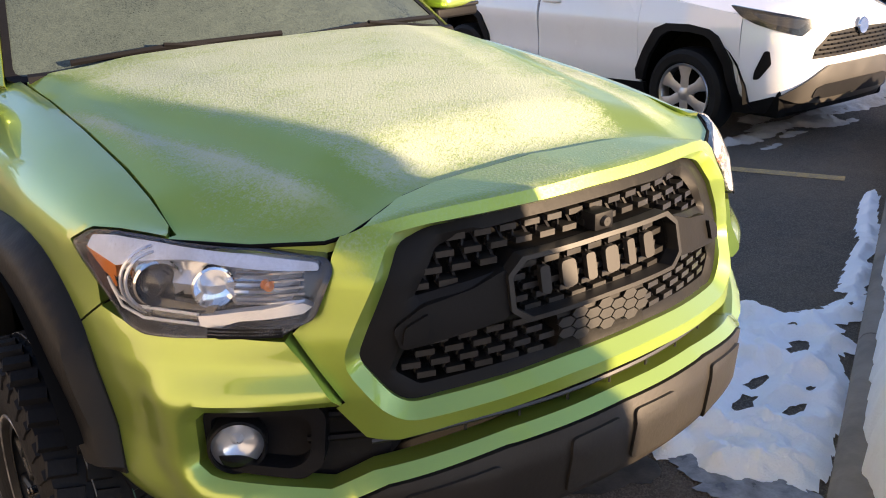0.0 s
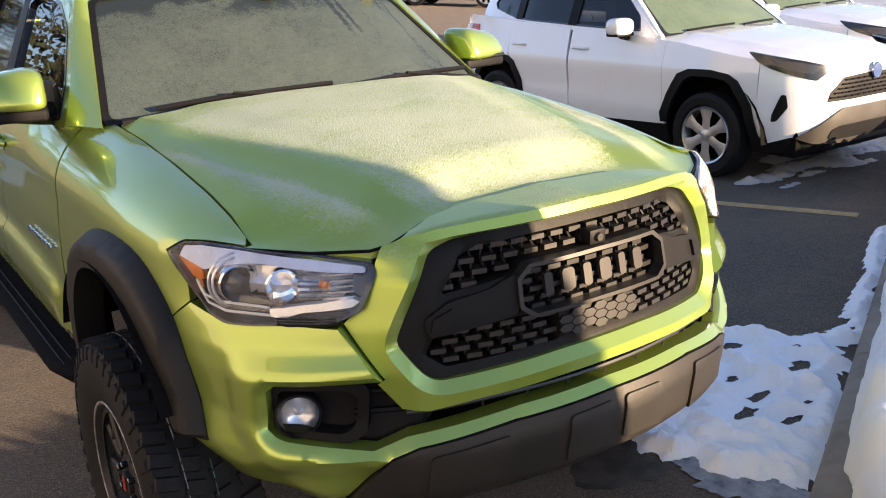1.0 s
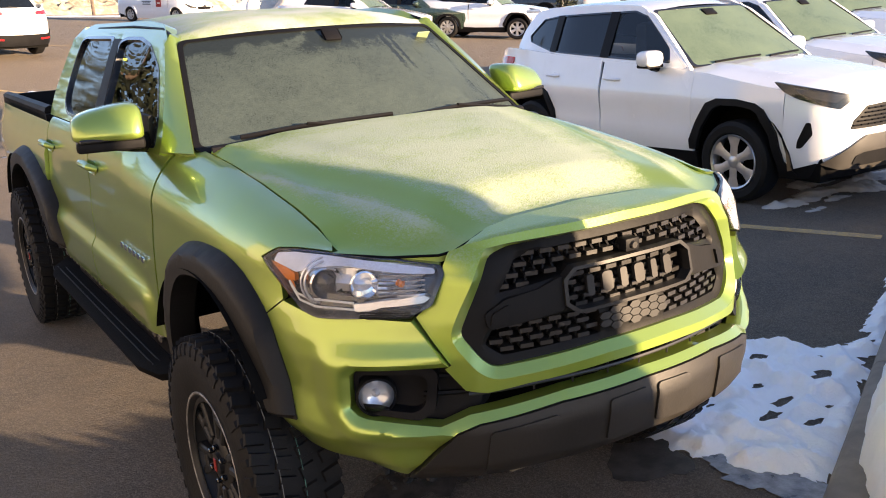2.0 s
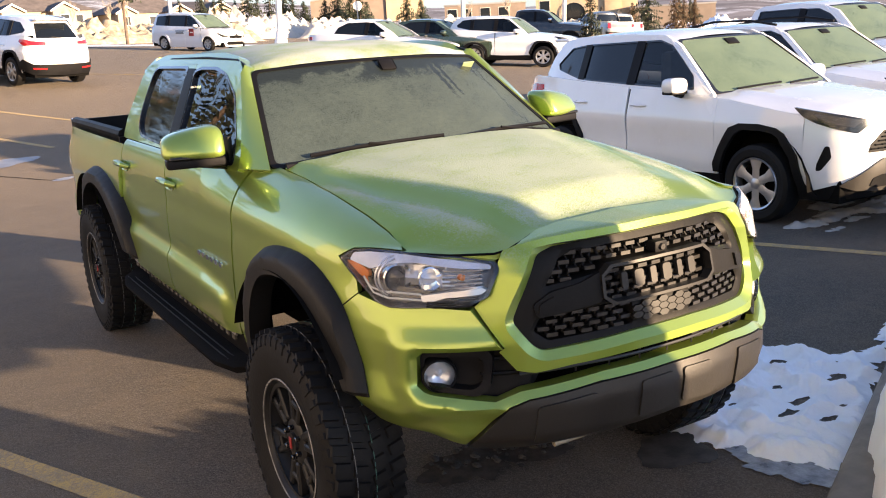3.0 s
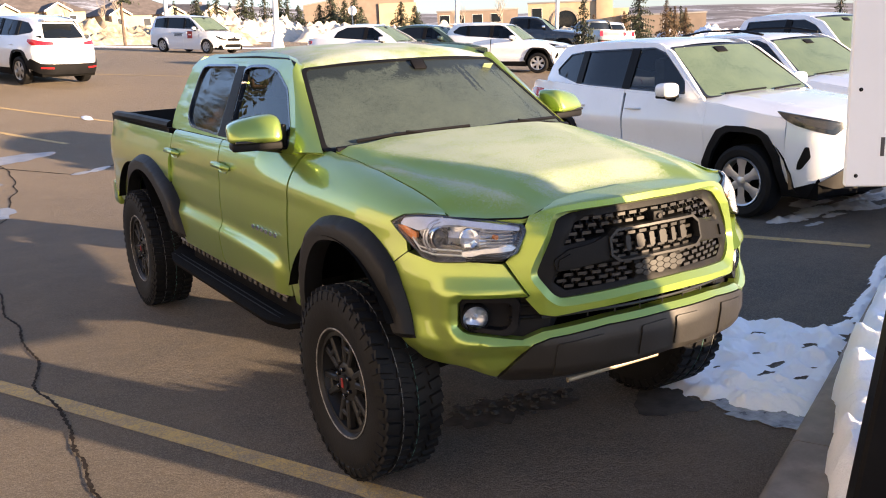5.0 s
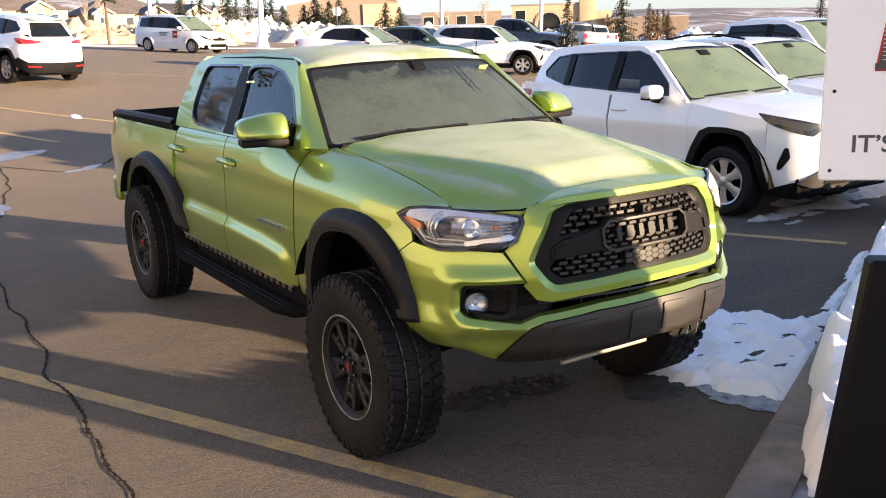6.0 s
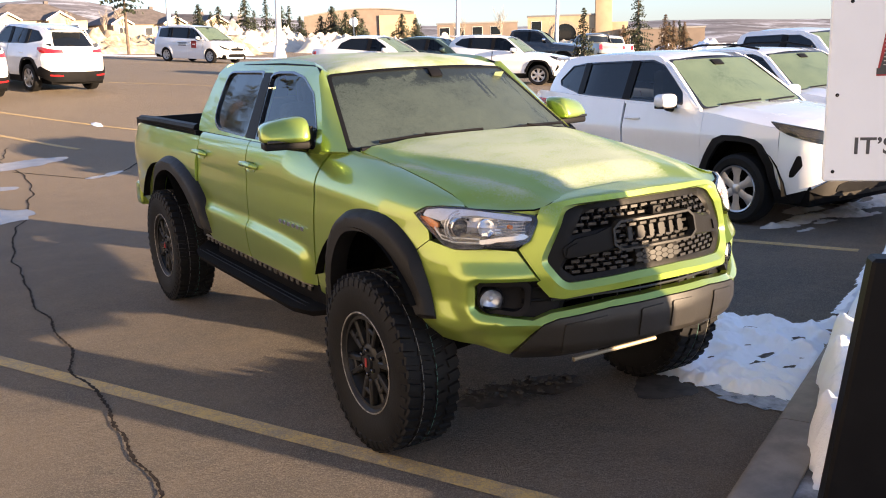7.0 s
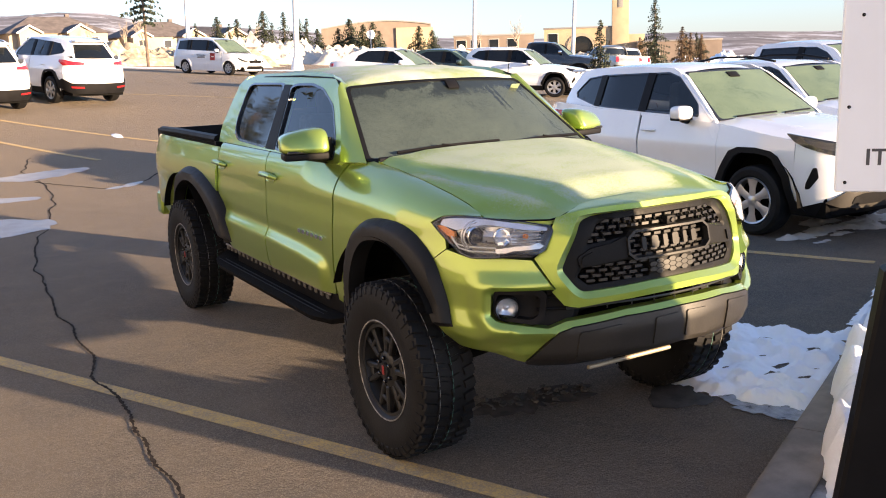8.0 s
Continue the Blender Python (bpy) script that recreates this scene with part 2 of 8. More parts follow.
def hazy_lens(name, haze):
    """Clear lamp plastic with a thin breath of frost on it."""
    m, nt, b = material(name)
    nt.nodes.remove(b)
    tr, di, gl = (nt.nodes.new("ShaderNodeBsdf" + k) for k in ("Transparent", "Diffuse", "Glossy"))
    tr.inputs[0].default_value = (0.95, 0.96, 0.97, 1)
    di.inputs[0].default_value = (0.72, 0.77, 0.86, 1)
    gl.inputs["Roughness"].default_value = 0.08
    fr = nt.nodes.new("ShaderNodeFresnel")
    fr.inputs[0].default_value = 1.24
    m1, m2 = nt.nodes.new("ShaderNodeMixShader"), nt.nodes.new("ShaderNodeMixShader")
    v = calc(nt, 'ADD', calc(nt, 'MULTIPLY', noise_tex(nt, 7, 3), 0.5), calc(nt, 'MULTIPLY', noise_tex(nt, 200, 2), 0.5))
    nt.links.new(calc(nt, 'MULTIPLY', smooth_range(nt, v, 0.35, 0.65), haze), m1.inputs[0])
    nt.links.new(tr.outputs[0], m1.inputs[1])
    nt.links.new(di.outputs[0], m1.inputs[2])
    nt.links.new(fr.outputs[0], m2.inputs[0])
    nt.links.new(m1.outputs[0], m2.inputs[1])
    nt.links.new(gl.outputs[0], m2.inputs[2])
    nt.links.new(m2.outputs[0], nt.nodes["Material Output"].inputs[0])
    return m


frost_lens = hazy_lens("thinly_frosted_lens", 0.10)
# whiter copy for the lamp on the sunny side, sun glare put into its haze
sunlit_lens = hazy_lens("sunlit_lens", 0.55)


# ---- mesh helpers ----
def link_mesh(name, verts, faces, mat, parent=None, label="", sharp=35, smooth=True, mats=None, face_mats=None):
    me = bpy.data.meshes.new(name)
    me.from_pydata([tuple(v) for v in verts], [], faces)
    for mm in (mats or [mat]):
        me.materials.append(mm)
    if face_mats:
        me.polygons.foreach_set("material_index", face_mats)
    me.update()
    if smooth:
        me.polygons.foreach_set("use_smooth", [True] * len(me.polygons))
        me.set_sharp_from_angle(angle=radians(sharp))
    ob = new(name, me)
    if parent:
        ob.parent = parent
    if label:
        ob["label"] = label
    return ob


def part(name, bm, mat, parent=None, label="", sharp=35):
    """Link a bmesh as one mesh object under a thing or a part."""
    me = bpy.data.meshes.new(name)
    bm.to_mesh(me)
    bm.free()
    me.materials.append(mat)
    me.polygons.foreach_set("use_smooth", [True] * len(me.polygons))
    me.set_sharp_from_angle(angle=radians(sharp))
    ob = new(name, me)
    if parent:
        ob.parent = parent
    if label:
        ob["label"] = label
    return ob


def box_bm(size, centre=(0, 0, 0), bevel=0.0, seg=2, bm=None, rot=None):
    bm2 = bmesh.new()
    bmesh.ops.create_cube(bm2, size=1.0)
    bmesh.ops.scale(bm2, vec=size, verts=bm2.verts)
    if bevel:
        bmesh.ops.bevel(bm2, geom=bm2.edges[:], offset=bevel, segments=seg, profile=0.6, affect='EDGES')
    m = Matrix.Translation(centre) @ (rot or Matrix())
    bmesh.ops.transform(bm2, matrix=m, verts=bm2.verts)
    if bm is None:
        return bm2
    me = bpy.data.meshes.new("tmp")
    bm2.to_mesh(me)
    bm2.free()
    bm.from_mesh(me)
    bpy.data.meshes.remove(me)
    return bm


def tube_bm(points, radius, n=8, bm=None, cap=True):
    """A tube along points; radius is one number or one a point."""
    bm = bm or bmesh.new()
    pts = [Vector(p) for p in points]
    rs = radius if isinstance(radius, (list, tuple)) else [radius] * len(pts)
    rings = []
    for i, p in enumerate(pts):
        d = (pts[min(i + 1, len(pts) - 1)] - pts[max(i - 1, 0)]).normalized()
        a = d.orthogonal().normalized() if abs(d.z) > 0.95 else d.cross(Vector((0, 0, 1))).normalized()
        c = d.cross(a)
        rings.append([bm.verts.new(p + (a * math.cos(k * math.tau / n) + c * math.sin(k * math.tau / n)) * rs[i]) for k in range(n)])
    for r0, r1 in zip(rings, rings[1:]):
        for k in range(n):
            bm.faces.new((r0[k], r0[(k + 1) % n], r1[(k + 1) % n], r1[k]))
    if cap:
        bm.faces.new(rings[0][::-1])
        bm.faces.new(rings[-1])
    bmesh.ops.recalc_face_normals(bm, faces=bm.faces)
    return bm


def lathe_bm(profile, n=32, axis='x', centre=(0, 0, 0), bm=None, closed=False):
    """Turn a profile of (along, radius) round an axis."""
    bm = bm or bmesh.new()
    c = Vector(centre)
    rings = []
    for a, r in profile:
        ring = []
        for k in range(n):
            t = k * math.tau / n
            u, v = r * math.cos(t), r * math.sin(t)
            ring.append(bm.verts.new(c + Vector({'x': (a, u, v), 'y': (u, a, v), 'z': (u, v, a)}[axis])))
        rings.append(ring)
    pairs = list(zip(rings, rings[1:])) + ([(rings[-1], rings[0])] if closed else [])
    for r0, r1 in pairs:
        for k in range(n):
            bm.faces.new((r0[k], r0[(k + 1) % n], r1[(k + 1) % n], r1[k]))
    bmesh.ops.remove_doubles(bm, verts=bm.verts, dist=1e-6)
    bmesh.ops.recalc_face_normals(bm, faces=bm.faces)
    return bm


def chaikin(poly, n=2, closed=True):
    p = [Vector(q) for q in poly]
    for _ in range(n):
        out = []
        m = len(p)
        for i in range(m if closed else m - 1):
            a, b = p[i], p[(i + 1) % m]
            out += [a.lerp(b, 0.25), a.lerp(b, 0.75)]
        if not closed:
            out = [p[0]] + out + [p[-1]]
        p = out
    return p


def soften(poly, r=0.02):
    """Round the corners of a closed outline by about r."""
    p = [Vector(q) for q in poly]
    out = []
    for i, b in enumerate(p):
        a, c = p[i - 1], p[(i + 1) % len(p)]
        la, lc = (a - b).length, (c - b).length
        ka, kc = min(r, la * 0.45), min(r, lc * 0.45)
        s, e = b + (a - b) / max(la, 1e-9) * ka, b + (c - b) / max(lc, 1e-9) * kc
        for t in (0, 0.33, 0.67, 1):
            out.append(s * (1 - t) ** 2 + b * 2 * t * (1 - t) + e * t * t)
    return out


def inside(pts, poly):
    x, y = pts[:, 0], pts[:, 1]
    res = np.zeros(len(pts), bool)
    n = len(poly)
    for i in range(n):
        (x0, y0), (x1, y1) = poly[i], poly[(i + 1) % n]
        if y0 == y1:
            continue
        hit = ((y0 > y) != (y1 > y)) & (x < (x1 - x0) * (y - y0) / (y1 - y0) + x0)
        res ^= hit
    return res


def resample(poly, step):
    out = []
    n = len(poly)
    for i in range(n):
        a, b = Vector(poly[i]), Vector(poly[(i + 1) % n])
        k = max(1, int(math.ceil((b - a).length / step)))
        out += [a.lerp(b, j / k) for j in range(k)]
    return [(p[0], p[1]) for p in out]


def patch_data(fn, outline, holes=(), step=0.04, depth=0.02, d=0.0, lift=None):
    """Triangles of a bent panel: the outline, given in the surface's own two coordinates, is filled and laid on the surface
    fn(u, v, d); a rim of that depth gives it thickness."""
    loops = [resample(outline, step)] + [resample(h, step) for h in holes]
    verts, edges = [], []
    for lp in loops:
        o = len(verts)
        verts += [Vector(p) for p in lp]
        edges += [(o + i, o + (i + 1) % len(lp)) for i in range(len(lp))]
    arr = np.array(loops[0])
    lo, hi = arr.min(0), arr.max(0)
    gx, gy = np.meshgrid(np.arange(lo[0] + step * 0.5, hi[0], step), np.arange(lo[1] + step * 0.5, hi[1], step))
    gx[1::2] += step * 0.5
    g = np.stack([gx.ravel(), gy.ravel()], 1)
    if len(g):
        ok = inside(g, loops[0])
        for h in loops[1:]:
            ok &= ~inside(g, h)
        g = g[ok]
        edge_pts = np.array([p for lp in loops for p in lp])
        if len(g):
            dist = np.min(np.hypot(g[:, None, 0] - edge_pts[None, :, 0], g[:, None, 1] - edge_pts[None, :, 1]), 1)
            verts += [Vector(p) for p in g[dist > step * 0.45]]
    v2, e2, f2, *_ = delaunay_2d_cdt(verts, edges, [], 0, 1e-6)
    cen = np.array([[sum(v2[i][0] for i in f) / 3, sum(v2[i][1] for i in f) / 3] for f in f2])
    ok = inside(cen, loops[0])
    for h in loops[1:]:
        ok &= ~inside(cen, h)
    tris = [f for f, k in zip(f2, ok) if k]
    used = sorted({i for f in tris for i in f})
    idx = {o: n for n, o in enumerate(used)}
    uv = [v2[i] for i in used]
    tris = [tuple(idx[i] for i in f) for f in tris]
    up = lambda p: d + (lift(p[0], p[1]) if lift else 0.0)
    pts = [Vector(fn(p[0], p[1], up(p))) for p in uv]
    a, b, c = (pts[i] for i in tris[len(tris) // 2])
    p = uv[tris[len(tris) // 2][0]]
    out = Vector(fn(p[0], p[1], up(p) + 0.05)) - Vector(fn(p[0], p[1], up(p)))
    if (b - a).cross(c - a).dot(out) < 0:
        tris = [f[::-1] for f in tris]
    faces = list(tris)
    if depth:
        count = {}
        for f in tris:
            for i in range(3):
                e = (f[i], f[(i + 1) % 3])
                count[tuple(sorted(e))] = None if tuple(sorted(e)) in count else e
        ring = [e for e in count.values() if e]
        back = {}
        for e in ring:
            for i in e:
                if i not in back:
                    back[i] = len(pts)
                    pts.append(Vector(fn(uv[i][0], uv[i][1], up(uv[i]) - depth)))
        faces += [(e[1], e[0], back[e[0]], back[e[1]]) for e in ring]
    return pts, faces


def panel(name, fn, outline, mat, parent=None, label="", holes=(), step=0.04, depth=0.02, d=0.0, lift=None, sharp=35):
    pts, faces = patch_data(fn, outline, holes, step, depth, d, lift)
    return link_mesh(name, pts, faces, mat, parent, label, sharp)


def mirror_half(half):
    """A closed outline, symmetrical about u = 0, from its half (u > 0) given from bottom to top."""
    return [(u, v) for u, v in half] + [(-u, v) for u, v in half[::-1] if abs(u) > 1e-6]


def flip(poly):
    return [(-u, v) for u, v in poly]


def thing(name, label, category, group="", kind="", at=None):
    ob = new(name)
    ob.empty_display_size = 0.2
    if at is not None:
        ob.matrix_world = at
    return tagged(ob, label, category, group, kind)


def lerp_table(x, xs, ys):
    return float(np.interp(x, xs, ys))


def smoothstep(a, b, x):
    t = min(1.0, max(0.0, (x - a) / (b - a)))
    return t * t * (3 - 2 * t)


class Plan:
    """Half the outline of a car from above, as a smooth curve from the middle of the nose along its flank."""

    def __init__(self, pts, n=24):
        p = [np.array(q, float) for q in pts]
        out = []
        for i in range(len(p) - 1):
            p0 = p[i - 1] if i else np.array([-p[1][0], p[1][1]])
            p3 = p[i + 2] if i + 2 < len(p) else (np.array([-p[i][0], p[i][1]]) if abs(p[i + 1][0]) < 1e-6 else 2 * p[i + 1] - p[i])
            p1, p2 = p[i], p[i + 1]
            for k in range(n):
                t = k / n
                out.append(0.5 * (2 * p1 + (p2 - p0) * t + (2 * p0 - 5 * p1 + 4 * p2 - p3) * t * t + (3 * p1 - p0 - 3 * p2 + p3) * t ** 3))
        out.append(p[-1])
        self.d = np.array(out)
        self.s = np.concatenate([[0], np.cumsum(np.hypot(*np.diff(self.d, axis=0).T))])
        self.length = float(self.s[-1])

    def at(self, s):
        return np.array([np.interp(s, self.s, self.d[:, 0]), np.interp(s, self.s, self.d[:, 1])])

    def normal(self, s):
        t = self.at(min(s + 0.004, self.length)) - self.at(max(s - 0.004, 0))
        if s < 0.004:
            t = np.array([1.0, 0.0])
        t = t / np.hypot(*t)
        return np.array([t[1], -t[0]])

    def s_of_y(self, y, lo=0.0):
        m = self.s >= lo
        return float(self.s[m][np.argmin(abs(self.d[m, 1] - y))])


def prism(pts, y0, y1):
    """A gable or other profile in x, z drawn out along y."""
    bm = bmesh.new()
    a = [bm.verts.new((x, y0, z)) for x, z in pts]
    b = [bm.verts.new((x, y1, z)) for x, z in pts]
    bm.faces.new(a)
    bm.faces.new(b[::-1])
    for i in range(len(pts)):
        bm.faces.new((a[i], b[i], b[(i + 1) % len(pts)], a[(i + 1) % len(pts)]))
    bmesh.ops.recalc_face_normals(bm, faces=bm.faces)
    return bm

# ---- ground ----
EY = Vector((-.434, .901, 0))     # along the parking bays, away from the kerb
EX = Vector((.901, .434, 0))      # along the kerb
SX = Vector((.88, .475, 0))       # across the sunlight


def far_z(x, y):
    """The lot is level round the pickup and rises gently away from the kerb."""
    r = math.hypot(x - 1.0, y - 1.0)
    return smoothstep(5.0, 26.0, r) * (0.38 - 0.0444 * x + 0.0353 * y) if r > 5 else 0.0


def asphalt_nodes(nt):
    big = noise_tex(nt, 0.35, 5, 0.6)
    mid = noise_tex(nt, 3.5, 6, 0.65)
    grit = noise_tex(nt, 210, 3, 0.8)
    c = mix_rgb(nt, smooth_range(nt, big, 0.3, 0.7), (0.153, 0.136, 0.119), (0.265, 0.216, 0.164))
    c = mix_rgb(nt, calc(nt, 'MULTIPLY', smooth_range(nt, mid, 0.45, 0.75), 0.6), c, (0.345, 0.273, 0.195))
    c = mix_rgb(nt, calc(nt, 'MULTIPLY', smooth_range(nt, noise_tex(nt, 1.1, 7, 0.7), 0.50, 0.68), 0.55), c, (0.115, 0.108, 0.100))
    c = mix_rgb(nt, calc(nt, 'MULTIPLY', smooth_range(nt, noise_tex(nt, 28, 4, 0.7), 0.56, 0.70), 0.55), c, (0.085, 0.072, 0.060))
    # paler, warmer away along y: the far lot's sunlit look put into the colour
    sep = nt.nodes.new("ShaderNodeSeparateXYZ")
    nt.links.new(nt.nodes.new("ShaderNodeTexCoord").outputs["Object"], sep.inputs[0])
    far_sun = smooth_range(nt, calc(nt, 'ADD', sep.outputs[1], calc(nt, 'MULTIPLY', big, 6.0)), 2.5, 14.0)
    c = mix_rgb(nt, calc(nt, 'MULTIPLY', far_sun, 0.62), c, (0.475, 0.362, 0.238))
    vo = nt.nodes.new("ShaderNodeTexVoronoi")
    vo.inputs["Scale"].default_value = 165
    co = nt.nodes.new("ShaderNodeTexCoord")
    nt.links.new(co.outputs["Object"], vo.inputs["Vector"])
    c = mix_rgb(nt, calc(nt, 'MULTIPLY', smooth_range(nt, vo.outputs["Color"], 0.45, 0.8), 0.62), c, (0.40, 0.35, 0.285))
    c = mix_rgb(nt, calc(nt, 'MULTIPLY', smooth_range(nt, grit, 0.50, 0.66), 0.68), c, (0.045, 0.040, 0.036))
    h = calc(nt, 'ADD', calc(nt, 'MULTIPLY', vo.outputs["Distance"], -0.8), calc(nt, 'ADD', calc(nt, 'MULTIPLY', grit, 0.7), calc(nt, 'MULTIPLY', mid, 1.2)))
    for sc, k in ((15, 1.3), (36, 0.9)):
        h = calc(nt, 'ADD', h, calc(nt, 'MULTIPLY', noise_tex(nt, sc, 2, 0.5), k))
    return c, h


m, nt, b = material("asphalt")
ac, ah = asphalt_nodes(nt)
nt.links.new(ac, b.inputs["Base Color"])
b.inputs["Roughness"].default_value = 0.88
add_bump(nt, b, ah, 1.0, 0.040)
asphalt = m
m, nt, b = material("worn_yellow_paint")
ac, ah = asphalt_nodes(nt)
wear = smooth_range(nt, calc(nt, 'ADD', calc(nt, 'MULTIPLY', noise_tex(nt, 9, 6, 0.7), 0.6), calc(nt, 'MULTIPLY', noise_tex(nt, 90, 3), 0.5)), 0.44, 0.66)
crk = nt.nodes.new("ShaderNodeTexVoronoi")
crk.feature = 'DISTANCE_TO_EDGE'
crk.inputs["Scale"].default_value = 22
cco = nt.nodes.new("ShaderNodeTexCoord")
nt.links.new(cco.outputs["Object"], crk.inputs["Vector"])
split = calc(nt, 'SUBTRACT', 1.0, smooth_range(nt, crk.outputs["Distance"], 0.01, 0.09))
wear = calc(nt, 'MAXIMUM', wear, calc(nt, 'MULTIPLY', split, smooth_range(nt, noise_tex(nt, 2.5, 3), 0.35, 0.6)))
nt.links.new(mix_rgb(nt, calc(nt, 'MULTIPLY', wear, 0.74), (0.56, 0.385, 0.13), ac), b.inputs["Base Color"])
b.inputs["Roughness"].default_value = 0.8
add_bump(nt, b, ah, 0.6, 0.01)
yellow_line = m
tar = plain("crack_filler", (0.040, 0.033, 0.028), 0.9, var=0.5, scale=20, bump=0.5, spec=0.05)
wet_stain = plain("damp_dirt", (0.075, 0.066, 0.056), 0.75, var=0.5, scale=9, bump=0.5)
dry_dirt = plain("fallen_dirt", (0.085, 0.070, 0.056), 0.9, var=0.5, scale=14, bump=0.6)
concrete = plain("concrete", (0.25, 0.222, 0.190), 0.85, var=0.25, scale=4, fine=120, bump=0.35, dirt=(0.10, 0.085, 0.07, 0.6))
stone = plain("landscape_stone", (0.075, 0.075, 0.085), 0.75, var=0.35, scale=9, bump=0.5)
soil = plain("planting_bed", (0.10, 0.093, 0.086), 0.95, var=0.4, scale=5, bump=0.6, dirt=(0.70, 0.75, 0.82, 0.55))
dry_grass = plain("dry_grass", (0.40, 0.34, 0.25), 0.95, var=0.4, scale=3, fine=40, bump=0.7)


def snow_material(name, col, dirt):
    m, nt, b = material(name)
    big, mid, fine = noise_tex(nt, 2.2, 5, 0.6), noise_tex(nt, 14, 5, 0.6), noise_tex(nt, 120, 3)
    c = mix_rgb(nt, calc(nt, 'MULTIPLY', smooth_range(nt, big, 0.5, 0.78), dirt), col, (0.42, 0.36, 0.28))
    c = mix_rgb(nt, calc(nt, 'MULTIPLY', smooth_range(nt, mid, 0.62, 0.75), dirt), c, (0.20, 0.16, 0.11))
    nt.links.new(c, b.inputs["Base Color"])
    b.inputs["Roughness"].default_value = 0.6
    b.inputs["Subsurface Weight"].default_value = 0.15
    b.inputs["Subsurface Radius"].default_value = (0.03, 0.035, 0.04)
    add_bump(nt, b, calc(nt, 'ADD', calc(nt, 'MULTIPLY', mid, 1.0), calc(nt, 'MULTIPLY', fine, 0.35)), 0.5, 0.022)
    return m


snow = snow_material("snow", (0.91, 0.935, 0.975), 0.06)
old_snow = snow_material("old_snow", (0.58, 0.53, 0.45), 0.6)
wet_ice = plain("wet_slush", (0.24, 0.24, 0.25), 0.3, var=0.5, scale=16, bump=0.5)
dirty_snow = snow_material("trodden_snow", (0.55, 0.52, 0.48), 0.95)
ice = plain("ice_film", (0.20, 0.21, 0.23), 0.36, var=0.3, scale=5, bump=0.2)

gv, gf = [], []
GX = [-1200, -600, -300, -150, -80, -45, -25] + list(np.arange(-15, 40, 1.0)) + [45, 50, 60, 70, 85, 100, 130, 160, 220, 300, 600, 1200]
GY = [-1200, -500, -150, -60, -25] + list(np.arange(-12, 60, 1.0)) + [65, 70, 80, 90, 110, 130, 160, 200, 300, 600, 1200]
for y in GY:
    for x in GX:
        gv.append((x, y, far_z(x, y)))
for j in range(len(GY) - 1):
    for i in range(len(GX) - 1):
        a = j * len(GX) + i
        gf.append((a, a + 1, a + 1 + len(GX), a + len(GX)))
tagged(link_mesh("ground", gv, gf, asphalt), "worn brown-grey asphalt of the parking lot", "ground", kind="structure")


def ribbon(name, pts, width, lift, mat, label, category, wob=0.0, step=.12, group="", kind="structure"):
    """A flat strip along points on the ground; wob makes its edges uneven."""
    rnd = random.Random(len(pts) * 7 + int(width * 1000))
    path = []
    for a, b in zip(pts, pts[1:]):
        a, b = Vector((*a, 0)), Vector((*b, 0))
        n = max(1, int((b - a).length / step))
        path += [a.lerp(b, k / n) for k in range(n)]
    path.append(Vector((*pts[-1], 0)))
    v, f = [], []
    for i, p in enumerate(path):
        d = (path[min(i + 1, len(path) - 1)] - path[max(i - 1, 0)]).normalized()
        s = Vector((-d.y, d.x, 0))
        j = wob * noise.noise(p * 2.3) * .6 if wob else 0
        wl, wr = (width / 2 * (1 + wob * 14 * (rnd.random() - .5)) for _ in range(2))
        for q in (p + s * (wl + j), p - s * (wr - j)):
            v.append((q.x, q.y, far_z(q.x, q.y) + lift))
        if i:
            f.append((2 * i - 2, 2 * i - 1, 2 * i + 1, 2 * i))
    return tagged(link_mesh(name, v, f, mat), label, category, group, kind)


def on_bay(t, u):
    p = EX * t + EY * u
    return (p.x, p.y)


for t0, u0, u1 in ((-.90, -.95, 5.2), (4.23, -.95, 5.2), (9.36, -.95, 5.2)):
    ribbon("bay_line", [on_bay(t0, u0), on_bay(t0, u1)], .11, .004, yellow_line, "worn yellow painted bay line on asphalt", "road marking", group="bay lines")
for p0, p1 in (((-1.6, 20.8), (3.2, 12.9)), ((-3.4, 21.5), (.4, 13.2)), ((-2.5, 27.5), (6.5, 22.3))):
    ribbon("bay_line", [p0, p1], .12, .006, yellow_line, "worn yellow painted bay line on asphalt", "road marking", group="bay lines", step=.5)
ribbon("asphalt_crack", [(-1.95, -2.2), (-1.88, -.6), (-1.86, .19), (-1.82, 1.0), (-1.82, 1.59), (-1.79, 2.58), (-1.78, 3.88), (-1.70, 5.2), (-1.62, 6.1), (-1.45, 7.0), (-1.1, 8.6), (-.86, 9.9), (-.80, 11.2), (-.95, 12.5), (-.59, 13.9)],
       .016, .005, tar, "dark ragged crack in the asphalt", "crack", .115, .017)
ribbon("asphalt_seam", [(-.9, 11.4), (-.1, 10.3), (.5, 10.6), (1.4, 12.2)], .03, .005, tar, "thin dark seam in the asphalt", "crack", .05, .08)


